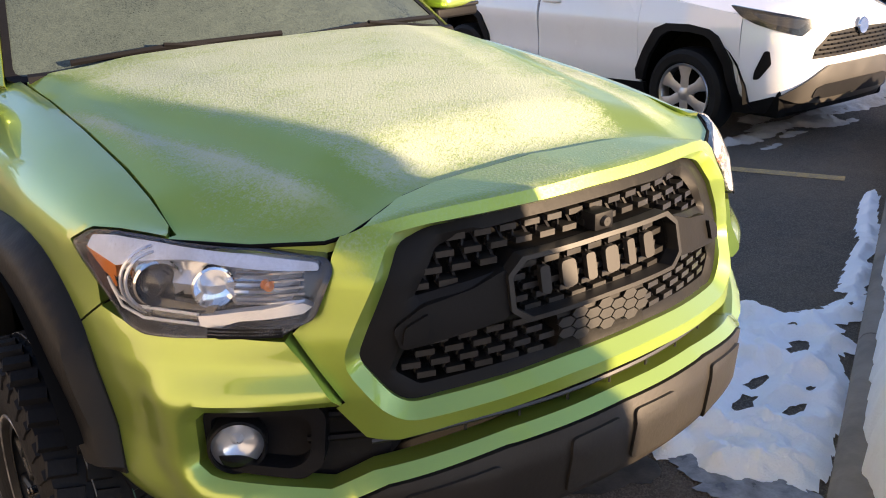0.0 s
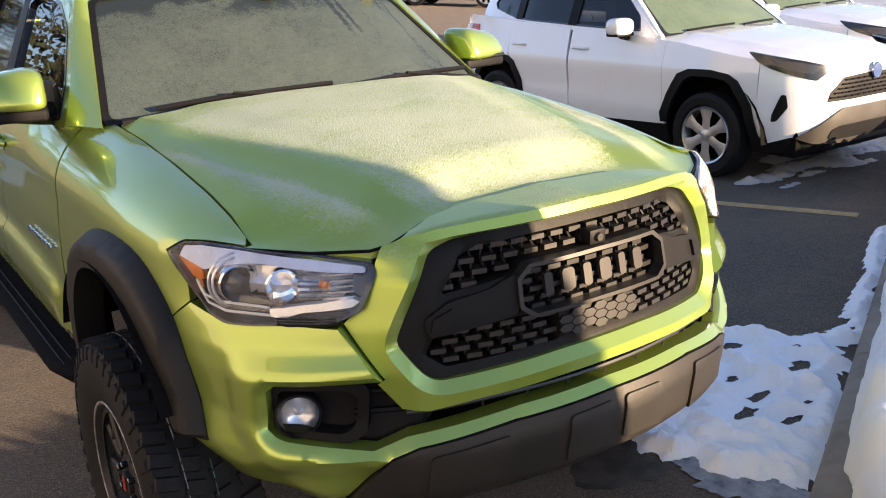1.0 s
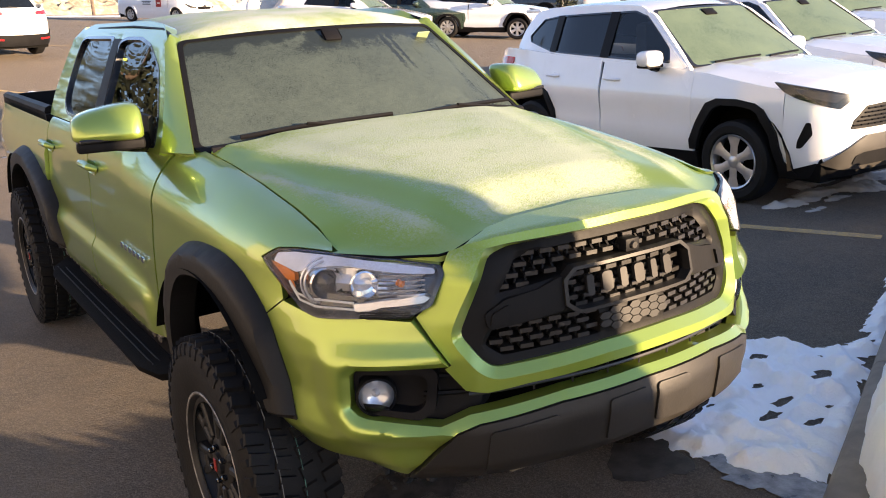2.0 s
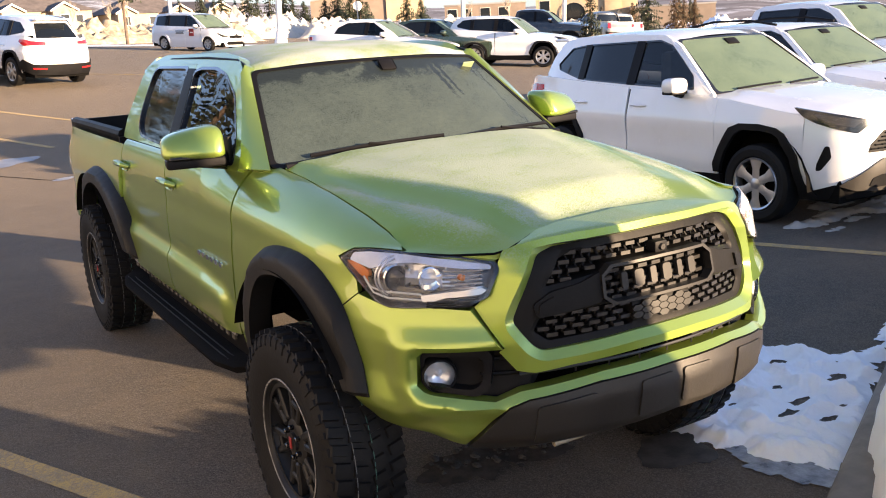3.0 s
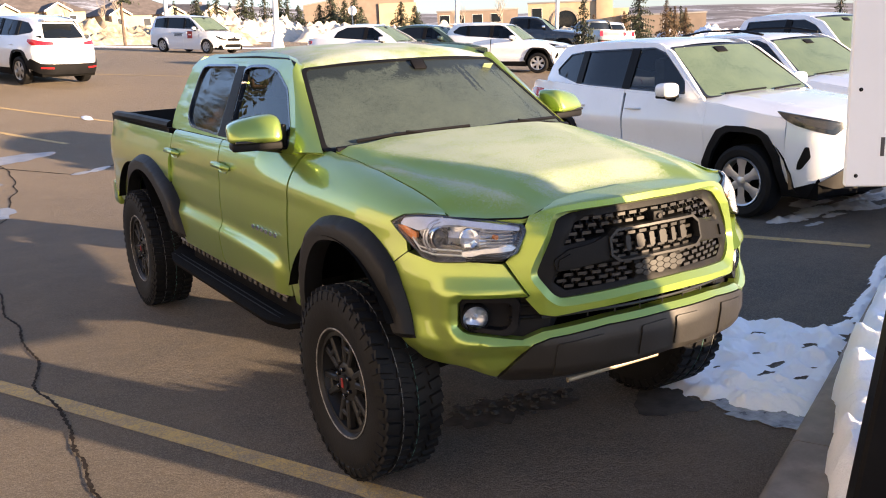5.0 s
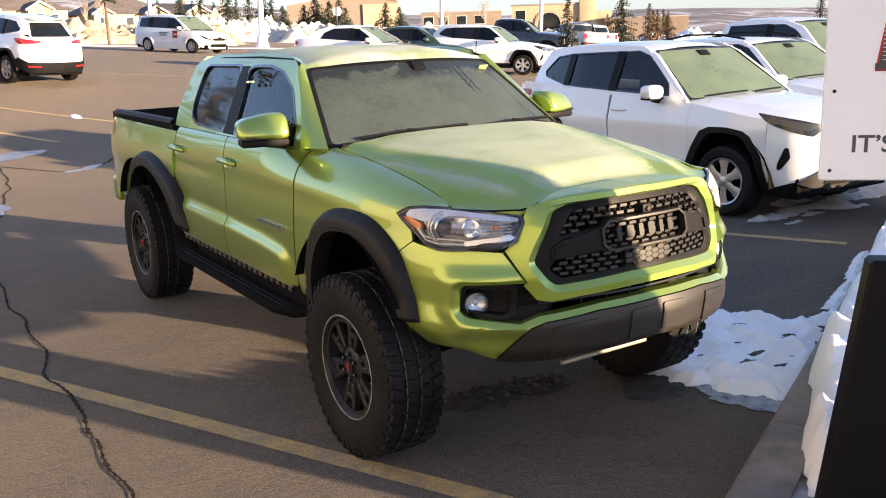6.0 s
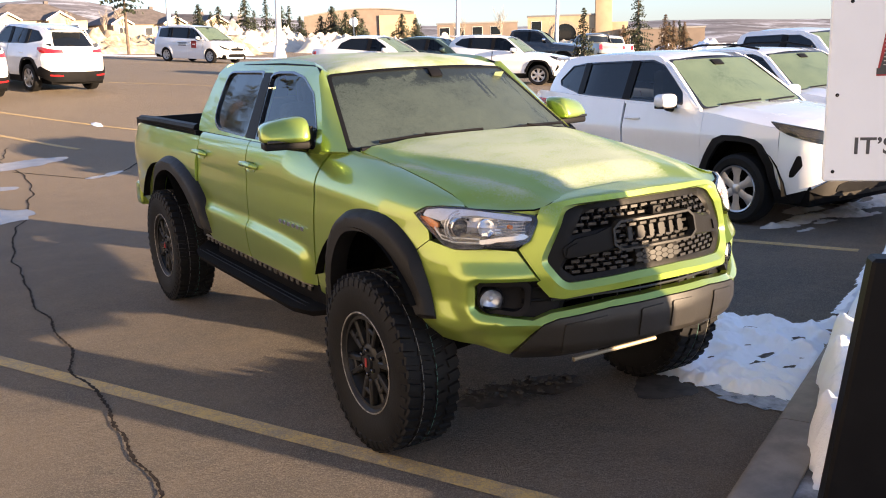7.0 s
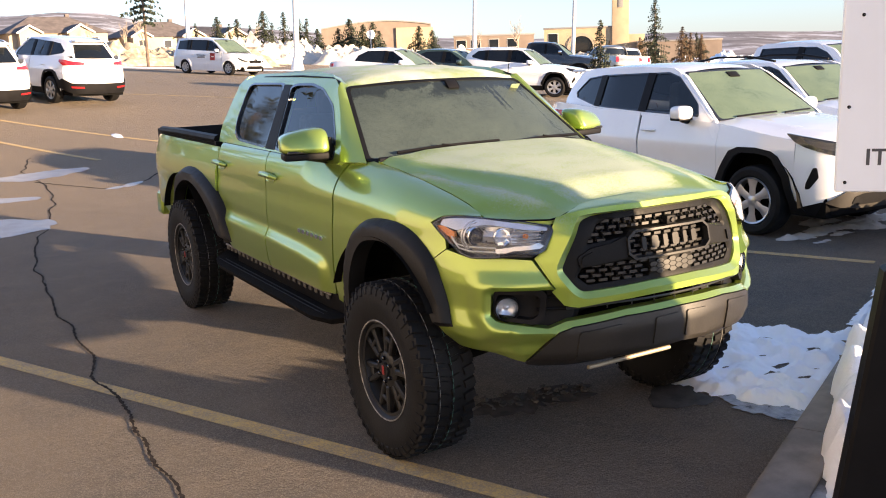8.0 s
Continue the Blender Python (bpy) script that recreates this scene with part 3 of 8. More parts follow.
def flat_patch(name, pts, mat, label, category, lift=.005, rough=.06, step=.05, height=0.0, lump=3.0, kind="structure", seed=0.0, taper=.12, holes=()):
    """An uneven patch on the ground; with height it swells in the middle like settled snow."""
    base = chaikin([(*p,) for p in pts], 2)
    c = Vector((sum(p[0] for p in base) / len(base), sum(p[1] for p in base) / len(base)))
    ring = []
    for p in resample([(q[0], q[1]) for q in base], step):
        n = noise.noise(Vector((p[0] * 4, p[1] * 4, seed))) * rough + noise.noise(Vector((p[0] * 17, p[1] * 17, seed + 3))) * rough * .6 + noise.noise(Vector((p[0] * 45, p[1] * 45, seed))) * rough * .3
        d = (Vector(p) - c).normalized()
        ring.append((p[0] + d.x * n, p[1] + d.y * n))
    eds = [dist_np(q) for q in [ring] + list(holes)]
    ed = lambda x, y: min(f(x, y) for f in eds)

    def fn(x, y, d):
        z = far_z(x, y) + lift
        if height:
            k = smoothstep(0, taper, ed(x, y))
            z += height * k * max(.02, .55 + .55 * noise.noise(Vector((x * lump, y * lump, seed))) + .35 * noise.noise(Vector((x * lump * 3.1, y * lump * 3.1, seed))) + .05 * noise.noise(Vector((x * lump * 7, y * lump * 7, seed))))
        return Vector((x, y, z + d))
    pts3, faces = patch_data(fn, ring, holes, step, 0)
    return tagged(link_mesh(name, pts3, faces, mat, None, "", 60), label, category, kind=kind)


def dist_np(poly):
    arr = np.array(resample(poly, 0.03))
    return lambda u, v: float(np.min(np.hypot(arr[:, 0] - u, arr[:, 1] - v)))


# kerb in cast lengths, with the planting bed and its snow bank behind it
KU = -1.21
KERB = thing("kerb", "worn concrete kerb between the bays and the snowy bed", "kerb", kind="structure")


def kerb_length(t0, t1):
    prof = [(0, -.05), (0, .10), (-.018, .130), (-.04, .140), (-.205, .142), (-.22, .13), (-.22, -.05)]
    v, f = [], []
    for t in np.linspace(t0 + .004, t1 - .004, 7):
        for du, z in prof:
            p = EX * t + EY * (KU + du)
            v.append((p.x, p.y, z + far_z(p.x, p.y) + .004 * noise.noise(Vector((t * 3, du * 20, z * 20)))))
    k = len(prof)
    for i in range(6):
        for j in range(k - 1):
            a = i * k + j
            f.append((a, a + 1, a + k + 1, a + k))
    f += [tuple(range(k)), tuple(range(6 * k, 7 * k))[::-1]]
    return link_mesh("kerb_stone", v, f, concrete, KERB, "", 40)


for i in range(14):
    kerb_length(-7.45 + i * 1.5, -5.95 + i * 1.5)
bed_v, bed_f = [], []
TS, US = list(np.arange(-12, 16.1, .5)), [KU - .215, KU - .6, KU - 1.2, KU - 2.5, KU - 5, KU - 9]
for u in US:
    for t in TS:
        p = EX * t + EY * u
        bed_v.append((p.x, p.y, .115 + far_z(p.x, p.y)))
for j in range(len(US) - 1):
    for i in range(len(TS) - 1):
        a = j * len(TS) + i
        bed_f.append((a + len(TS), a + len(TS) + 1, a + 1, a))
tagged(link_mesh("planting_bed", bed_v, bed_f, soil), "dark soil planting bed behind the kerb", "planting bed", kind="structure")


def bank():
    v, f = [], []
    ts, n = list(np.arange(-.53, 6.0, .024)) + list(np.arange(6.0, 14.0, .12)), 48
    for t in ts:
        edge = KU - lerp_table(t, (-.5, -.2, .2, .55, .95), (.255, .165, .125, .085, .045)) - .035 * noise.noise(Vector((t * 2.2, 1.3, 0))) - .028 * noise.noise(Vector((t * 8, 4.0, 0))) - .014 * noise.noise(Vector((t * 24, 6.0, 0)))
        start = smoothstep(-.54, -.30, t)
        for j in range(n):
            w = j / (n - 1)
            u = edge - 2.6 * w ** 1.5 - .02 * (1 - w)
            p = EX * t + EY * u
            h = .24 * smoothstep(0, .10, w) * (.66 + .45 * noise.noise(Vector((p.x * 1.7, p.y * 1.7, 2))) + .28 * noise.noise(Vector((p.x * 5, p.y * 5, 2))) + .20 * noise.noise(Vector((p.x * 13, p.y * 13, 2)))) * start
            h += .15 * smoothstep(.30, .75, w) * start
            h += (.080 + .075 * noise.noise(Vector((p.x * 10, p.y * 10, 5)))) * smoothstep(0, .022, w) * start
            v.append((p.x, p.y, .118 + far_z(p.x, p.y) + max(0, h)))
    for i in range(len(ts) - 1):
        for j in range(n - 1):
            a = i * n + j
            f.append((a, a + 1, a + n + 1, a + n))
    return tagged(link_mesh("snow_bank", v, f, snow, None, "", 70), "lumpy white snow bank piled behind the kerb", "snow bank", kind="structure")


bank()
HOLES = []
for i, (x, y, r) in enumerate(((1.89, -.20, .085), (1.56, -.10, .05), (1.52, -.27, .085), (1.36, -.33, .09), (1.44, -.47, .065), (1.84, .12, .075), (1.25, -.10, .03), (1.62, .30, .05), (2.05, -.06, .04), (1.62, -.42, .03), (2.42, -.10, .035))):
    HOLES.append([(x + .62 * r * (1.3 + .9 * noise.noise(Vector((k * 1.7, i, .5)))) * math.cos(k * .5236 + i), y + .38 * r * (1 + .9 * noise.noise(Vector((k * 1.7, i, 2.5)))) * math.sin(k * .5236 + i)) for k in range(12)])
flat_patch("snow_patch", [(.86, -.22), (.93, -.5), (.98, -.68), (1.03, -.86), (1.5, -.62), (2.1, -.33), (2.75, -.02), (3.5, .36), (4.15, .70), (4.08, .77), (3.45, .47), (3.05, .25), (2.62, .05), (2.32, -.10), (2.12, .04), (2.10, .16), (1.98, .30), (1.80, .62), (1.4, .66), (1.05, .30), (.88, -.02)],
           snow, "thin trampled white snow on the asphalt by the kerb", "snow", .004, .125, .016, .085, 7.5, seed=1.7, taper=.10, holes=HOLES)
rag = random.Random(8)
for i, (x, y, r) in enumerate(((4.75, 2.05, .26), (5.15, 2.15, .22), (5.05, 1.90, .14), (5.55, 2.05, .30), (5.95, 2.2, .26), (6.4, 2.15, .34), (6.95, 2.35, .36), (5.4, 2.45, .24), (6.2, 2.55, .30), (7.4, 2.6, .30), (4.62, 1.78, .10), (5.75, 1.86, .12))):
    ring = [(x + r * 1.5 * rag.uniform(.65, 1.1) * math.cos(k * .698), y + r * .62 * rag.uniform(.65, 1.15) * math.sin(k * .698)) for k in range(9)]
    flat_patch("snow_patch", ring, dirty_snow, "broken dirty trodden snow beside the parked suv", "snow", .004, .10, .022, .045, 11.0, seed=4.1 + i, taper=.07)
flat_patch("slush", [(.86, -.36), (.80, -.56), (.87, -.78), (.95, -.97), (1.08, -.84), (1.0, -.6), (.93, -.3)], wet_ice, "grey thawing slush edge of the snow", "slush", .006, .10, .02, .010, 12, seed=2)
for k, pts in enumerate(([(-1.9, 8.6), (-1.31, 8.46), (-1.02, 7.95), (-1.35, 7.5), (-2.1, 7.35), (-2.6, 8.0)], [(-1.6, 11.9), (-.8, 12.35), (-.2, 12.6), (.22, 12.4), (-.45, 11.85), (-1.1, 11.45)], [(-.2, 10.2), (.46, 10.72), (.55, 10.6), (.1, 10.15)], [(-2.4, 10.4), (-1.2, 10.2), (-.9, 9.9), (-1.8, 9.7)])):
    flat_patch("ice_patch", pts, ice, "pale sheet of ice in a hollow of the asphalt", "ice", .005, .12, .09, .004, seed=k)
flat_patch("oil_stain", [(-.2, .30), (.02, .38), (.3, .25), (.42, .05), (.2, -.05), (-.1, .05), (-.28, .15)], dry_dirt, "dry brown dirt fallen under the pickup's nose", "stain", .004, .14, .03, .012, 14, seed=7)
flat_patch("damp_patch", [(.45, -.25), (.75, -.05), (.98, .25), (.9, -.3), (.7, -.5)], wet_stain, "dark damp asphalt beside the front wheel", "stain", .003, .08, .05, seed=9)
clod_rnd = random.Random(21)
clods = bmesh.new()
for i in range(70):
    u = clod_rnd.uniform(-1, 1)
    cb = bmesh.new()
    bmesh.ops.create_icosphere(cb, subdivisions=1, radius=clod_rnd.uniform(.006, .022))
    for v in cb.verts:
        v.co *= 1 + .5 * noise.noise(v.co * 60 + Vector((i, 0, 0)))
        v.co.z *= .6
    bmesh.ops.translate(cb, vec=(.09 + u * .30, .17 - u * .07 + clod_rnd.gauss(0, .055), .012), verts=cb.verts)
    tmp = bpy.data.meshes.new("tmp")
    cb.to_mesh(tmp)
    cb.free()
    clods.from_mesh(tmp)
    bpy.data.meshes.remove(tmp)
tagged(part("dirt_clod", clods, wet_stain, None, "", 20), "small dark clods of frozen dirt under the pickup", "dirt", kind="stuff")
rr = random.Random(5)
for i in range(26):
    p = EX * rr.uniform(-1.25, -.42) + EY * rr.uniform(KU - .95, KU - .28)
    sb = bmesh.new()
    bmesh.ops.create_icosphere(sb, subdivisions=1, radius=rr.uniform(.028, .06))
    for v in sb.verts:
        v.co *= 1 + .45 * noise.noise(v.co * 22 + Vector((i, 0, 0)))
        v.co.z *= .7
    so = part("stone", sb, stone, None, "", 20)
    so.location = (p.x, p.y, .135)
    so.rotation_euler = (0, 0, i)
    tagged(so, "dark grey angular landscaping stone in the bed", "stone", "landscaping stones")

# ---- the pickup ----
TPLAN = Plan([(0, -.905), (.15, -.897), (.30, -.868), (.455, -.81), (.585, -.708), (.69, -.575), (.768, -.435), (.825, -.28), (.853, -.1), (.862, .1), (.865, .5),
              (.865, 1.5), (.865, 3.0), (.86, 3.8), (.84, 4.15), (.79, 4.33)])
SIDE_Z = ((.45, .6, .66, .72, .80, .9, 1.0, 1.1, 1.2, 1.3), (-.06, -.028, -.017, -.011, -.008, -.010, -.015, -.026, -.05, -.09))
NOSE_Z = ((.45, .55, .62, .72, .8, .9, 1.0, 1.1, 1.15, 1.17), (-.10, -.03, .02, .03, .015, .02, .01, -.01, -.035, -.053))


def seam_x(y):
    return lerp_table(y, (-.535, -.4, -.25, 0, .25, .6, 1.0), (.69, .677, .668, .664, .664, .672, .70))


def seam_z(y):
    return lerp_table(y, (-.535, -.4, -.25, 0, .25, .6, 1.0), (1.17, 1.200, 1.226, 1.262, 1.292, 1.322, 1.33))


def truck_pt(s, h, d=0.0):
    """The pickup's skin: s runs from the middle of the nose round to the tail, h up the panel, d outwards."""
    a, sg = abs(s), (1 if s >= 0 else -1)
    k = smoothstep(.85, 1.35, a)
    p, n = TPLAN.at(a), TPLAN.normal(a)
    # nose: the panel bends back over the grille
    zn = min(h, 1.17)
    bulge = .05 * math.exp(-((a - .83) / .2) ** 2) * (1 - .35 * min(1, max(0, (h - .95) / .08))) * min(1, max(0, (1.20 - h) / .05))
    d += bulge
    q = p + n * (lerp_table(zn, *NOSE_Z) + d)
    if h > 1.17:
        u = min(1.0, (h - 1.17) / .17)
        back = lerp_table(a, (0, .3, .4, .47, .55), (.18, .165, .127, .11, .09))
        top = lerp_table(a, (0, .3, .4, .47, .55), (.046, .038, .030, .018, 0))
        # steep front face up to a crease, then a flat top that runs back to the hood
        lip = min(1.0, u / .46)
        q = q - n * (back * (.10 * lip + .90 * max(0.0, (u - .46) / .54)))
        zn = 1.17 + top * (.92 * lip + .08 * max(0.0, (u - .46) / .54))
    nose = Vector((q[0], q[1], zn))
    if a < .6:
        return Vector((sg * nose.x, nose.y, nose.z))
    # flank: the shoulder rolls over to the bonnet seam and to the windows
    y = p[1]
    off = lambda z: lerp_table(z, *NOSE_Z) * (1 - k) + lerp_table(z, *SIDE_Z) * k
    if a < 2.45:
        b = max(.02, seam_z(y) - 1.08) * (1 - smoothstep(1.95, 2.45, a)) + .21 * smoothstep(1.95, 2.45, a)
        inn = max(0.0, p[0] + n[0] * off(1.08) - seam_x(y)) if a < 2.0 else lerp_table(a, (2.0, 2.45), (.17, .065))
    else:
        b, inn = .21, .065
    if h > 1.08:
        th = min(math.pi / 2, (h - 1.08) / b)
        q = p + n * (off(1.08) + d * math.cos(th))
        # towards the doors the shoulder draws tight, with a flat shelf beside the cowl
        kb = smoothstep(1.45, 2.0, a)
        roll = 1 - math.cos(th)
        inward = min(inn, .065) * roll + max(0.0, inn - .065) * ((1 - kb) * roll + kb * smoothstep(.10, 1.0, th * 2 / math.pi))
        side = Vector((q[0] - inward, q[1], 1.08 + b * math.sin(th) + d * math.sin(th)))
    else:
        q = p + n * (off(h) + d)
        side = Vector((q[0], q[1], h))
    v = nose.lerp(side, smoothstep(.6, .85, a))
    return Vector((sg * v.x, v.y, v.z))


def dist_to(poly):
    """Distance from a point to the nearest side of an outline."""
    a = np.array([(q[0], q[1]) for q in poly], float)
    e = np.roll(a, -1, 0) - a
    ll = np.maximum((e ** 2).sum(1), 1e-12)

    def f(u, v):
        w = np.array((u, v)) - a
        k = np.clip((w * e).sum(1) / ll, 0, 1)
        return float(np.sqrt(((w - e * k[:, None]) ** 2).sum(1).min()))
    return f


HOLE_H = [(0, .888), (.12, .888), (.348, .874), (.43, .870), (.458, .888), (.517, .962), (.497, 1.011), (.428, 1.150), (.37, 1.166), (.2, 1.173), (0, 1.176)]
HOLE = soften(mirror_half(HOLE_H), .018)
SURROUND = mirror_half([(0, .838), (.12, .837), (.35, .825), (.455, .813), (.508, .822), (.556, .878), (.540, .890), (.626, 1.008), (.588, 1.045), (.556, 1.110),
                        (.552, 1.138), (.525, 1.20), (.47, 1.28), (.40, 1.32), (.2, 1.337), (0, 1.34)])
LAMP = [(1.112, 1.124), (1.055, 1.155), (.98, 1.163), (.835, 1.162), (.677, 1.157), (.558, 1.140), (.548, 1.120), (.581, 1.043), (.63, 1.024), (.733, 1.019), (.873, 1.011), (.925, 1.020), (1.012, 1.066)]
POCKET = [(.545, .891), (.60, .889), (.765, .884), (.782, .868), (.786, .78), (.765, .762), (.745, .755), (.57, .732), (.5, .760), (.455, .766), (.25, .789), (0, .795)]
BUMPER = mirror_half([(0, .775), (.268, .769), (.477, .743), (.531, .722), (.62, .63), (.667, .58), (.82, .612), (.961, .618), (1.02, .655), (1.07, .72), (1.105, .87), (1.118, .949),
                      (1.006, 1.026), (.925, 1.015), (.873, 1.006), (.733, 1.014), (.632, 1.006)] + POCKET)
SKID = mirror_half([(0, .618), (.257, .594), (.49, .563), (.62, .560), (.664, .572), (.62, .622), (.531, .717), (.477, .739), (.268, .765), (0, .771)])
FLARE_F = ([(.957, .712), (1.018, .899), (1.096, 1.004), (1.287, 1.097), (1.53, 1.10), (1.70, 1.06), (1.79, .97), (1.835, .88), (1.87, .70), (1.885, .55), (1.89, .46)],
           [(1.80, .44), (1.79, .60), (1.765, .76), (1.70, .91), (1.585, 1.002), (1.327, 1.013), (1.139, .876), (1.026, .700)])
FLARE_R = ([(3.615, .66), (3.66, .76), (3.80, .93), (4.17, 1.068), (4.50, 1.098), (4.74, 1.035), (4.82, .86), (4.90, .60)],
           [(4.965, .52), (4.79, .80), (4.69, .93), (4.47, 1.005), (4.22, .985), (3.93, .86), (3.79, .72), (3.735, .64)])


def grow_poly(poly, r):
    """The outline moved outwards by r."""
    p = [Vector((q[0], q[1])) for q in poly]
    area = sum(p[i - 1].x * p[i].y - p[i].x * p[i - 1].y for i in range(len(p)))
    sg = 1 if area > 0 else -1
    out = []
    for i in range(len(p)):
        d = (p[(i + 1) % len(p)] - p[i - 1]).normalized()
        out.append(p[i] + Vector((d.y, -d.x)) * r * sg)
    return out


lamp_silver = plain('lamp_silver', (0.66, 0.67, 0.71), 0.2, 0.5, coat=0.5)
slat_grey = plain('grille_slat_grey', (0.017, 0.016, 0.015), 0.36, spec=0.6)
badge_grey = plain('badge_grey', (0.022, 0.0205, 0.019), 0.55, spec=0.3)
badge_frame_grey = plain('badge_frame_grey', (0.015, 0.0143, 0.0132), 0.45, spec=0.35)
valance_grey = plain('valance_grey', (0.017, 0.0150, 0.0122), 0.45, bump=0.12, spec=0.45)
# step rail and teeth greys: sunlit dashes by the running board put into colour
sun_rib_grey = plain('sunlit_rib_grey', (0.16, 0.15, 0.13), 0.6)
tooth_grey = plain('rail_tooth_grey', (0.055, 0.050, 0.042), 0.65)
frost_trim = plain('frosted_lens_band', (0.60, 0.65, 0.78), 0.35, var=0.15, scale=12, coat=0.6)


def build_truck():
    t = thing("pickup_truck", "lime green lifted double cab pickup with frosted hood and windscreen", "pickup truck")
    hole_d = dist_to(HOLE)
    # painted nose
    wide = grow_poly(HOLE, .024)
    fold = lambda u, v: -.26 * max(0.0, abs(u) - .485) * (1 - smoothstep(1.10, 1.20, v))      # the surround turns back beside the grille
    panel("grille_surround", truck_pt, SURROUND, lime_lip, t, "lime green painted grille surround with thin frost", [wide], .014, .0, .008, lift=fold)
    panel("surround_chamfer", truck_pt, wide, lime, t, "", [HOLE], .010, .05, .008, lift=lambda u, v: fold(u, v) - .026 * max(0.0, 1 - hole_d(u, v) / .024))
    pocket_d = dist_to(mirror_half(POCKET[::-1] + [(.5, .88)]))

    def bump_lift(u, v):
        a = abs(u)
        shelf = (1 - smoothstep(.895, .968, v)) * (1 - smoothstep(.81, .90, a + .05 * smoothstep(.80, .70, v))) * smoothstep(.66, .72, v)
        r = .024 * shelf
        r -= .018 * max(0.0, 1 - pocket_d(u, v) / .020)
        r -= .045 * smoothstep(.70, .60, v) * smoothstep(.66, .8, a)
        return r
    panel("front_bumper", truck_pt, BUMPER, lime, t, "lime green painted bumper", (), .011, .045, lift=bump_lift)

    valance = panel("lower_valance", truck_pt, SKID, valance_grey, t, "dusty dark grey plastic lower valance", (), .016, .06, .028, lift=lambda u, v: -.03 * smoothstep(.62, .54, v))
    for sg in (1, -1):
        for blk in ([(.012, .640), (.150, .630), (.140, .745), (.020, .750)], [(.275, .612), (.470, .592), (.456, .720), (.285, .740)]):
            panel("valance_block", truck_pt, soften([(sg * u, v) for u, v in blk], .012), valance_grey, valance, "", (), .02, .03, .035)
    # intake behind the bumper, with its bar, dividers and grooves
    intake = mirror_half([(0, .785), (.264, .778), (.5, .745), (.56, .715), (.75, .742), (.80, .76), (.80, .88), (.76, .90), (.53, .91), (.45, .84), (0, .86)])
    panel("lower_intake", truck_pt, intake, black_plastic, t, "black plastic lower intake", (), .03, .02, -.055, lift=lambda u, v: -.09 * (1 - smoothstep(.40, .47, abs(u))))
    bar = bmesh.new()
    tube_bm([truck_pt(s, .818 - .05 * max(0, abs(s) - .3), -.006) for s in np.linspace(-.5, .5, 25)], .0055, 6, bm=bar)
    part("intake_bar", bar, slat_grey, t)
    for s in (-.33, -.22, -.11, 0, .11, .22, .33):
        part("intake_divider", tube_bm([truck_pt(s, .796, -.012), truck_pt(s, .838, -.012)], .003, 5), slat_grey, t)
    for sg in (-1, 1):
        for h0 in (.80, .845):
            part("intake_groove", tube_bm([truck_pt(sg * s, h0 - (.02 if h0 < .82 else 0) * (s - .42), -.047) for s in np.linspace(.40, .62, 9)], .007, 6), black_plastic, t)
    # grille
    frame_h = soften(mirror_half([(u * 1.02, .888 + (v - .888) * 1.0 + (-.01 if v < .9 else .006 if v > 1.14 else 0)) for u, v in HOLE_H]), .02)
    up = soften(mirror_half([(0, 1.100), (.195, 1.098), (.215, 1.078), (.405, 1.052), (.352, 1.128), (.31, 1.141), (.15, 1.149), (0, 1.150)]), .008)
    low = soften(mirror_half([(0, .903), (.2, .903), (.405, .892), (.452, .925), (.43, .962), (.23, .977), (0, .978)]), .010)
    emb = soften(mirror_half([(0, .990), (.190, .988), (.222, 1.010), (.222, 1.066), (.190, 1.090), (0, 1.092)]), .003)
    low_l = soften([(.12, .903), (.2, .903), (.405, .892), (.452, .925), (.43, .962), (.23, .977), (.12, .978)], .008)
    g_d = [dist_to(x) for x in (up, low, emb)]
    grille = panel("grille", truck_pt, frame_h, grey_plastic, t, "dark grey plastic grille with honeycomb openings", [up, low_l, flip(low_l), emb], .02, .05, -.028,
                   lift=lambda u, v: -.012 * max(0.0, 1 - min(f(u, v) for f in g_d) / .016) + .008 * smoothstep(.40, .30, abs(u)) * smoothstep(1.0, 1.02, v) * (1 - smoothstep(1.07, 1.09, v)))
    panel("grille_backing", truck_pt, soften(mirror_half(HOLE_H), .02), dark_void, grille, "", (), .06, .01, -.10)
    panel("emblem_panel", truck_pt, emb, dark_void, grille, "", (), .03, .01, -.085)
    # raised frame round the lettering panel
    ring = [(u * 1.045, 1.04 + (v - 1.04) * 1.17) for u, v in emb]
    panel("emblem_frame", truck_pt, ring, badge_frame_grey, grille, "dark grey raised badge frame", [emb], .012, .03, -.008)
    # plain raised blocks in the place of the badge letters
    for i in range(6):
        c = -.1425 + i * .057
        wd = (.011, .018, .012, .018, .011, .016)[i]
        blk = soften([(c - wd, 1.016), (c + wd, 1.016), (c + wd, 1.066), (c - wd, 1.066)], wd * .6)
        panel("badge_block", truck_pt, blk, badge_grey, grille, "plain grey badge block", (), .02, .012, -.024)
    # raised arms between the badge frame and the corners of the grille
    for sg in (1, -1):
        arm = [(sg * u, v) for u, v in ((.228, 1.080), (.30, 1.056), (.395, 1.040), (.452, 1.008), (.440, .968), (.40, .972), (.232, .992))]
        panel("grille_arm", truck_pt, soften(arm, .012), grey_plastic, grille, "", (), .02, .02, -.018)
        facet = [(sg * u, v) for u, v in ((.385, 1.030), (.432, 1.010), (.438, .978), (.392, .984))]
        panel("arm_facet", truck_pt, soften(facet, .008), grey_plastic, grille, "", (), .02, .012, -.010)

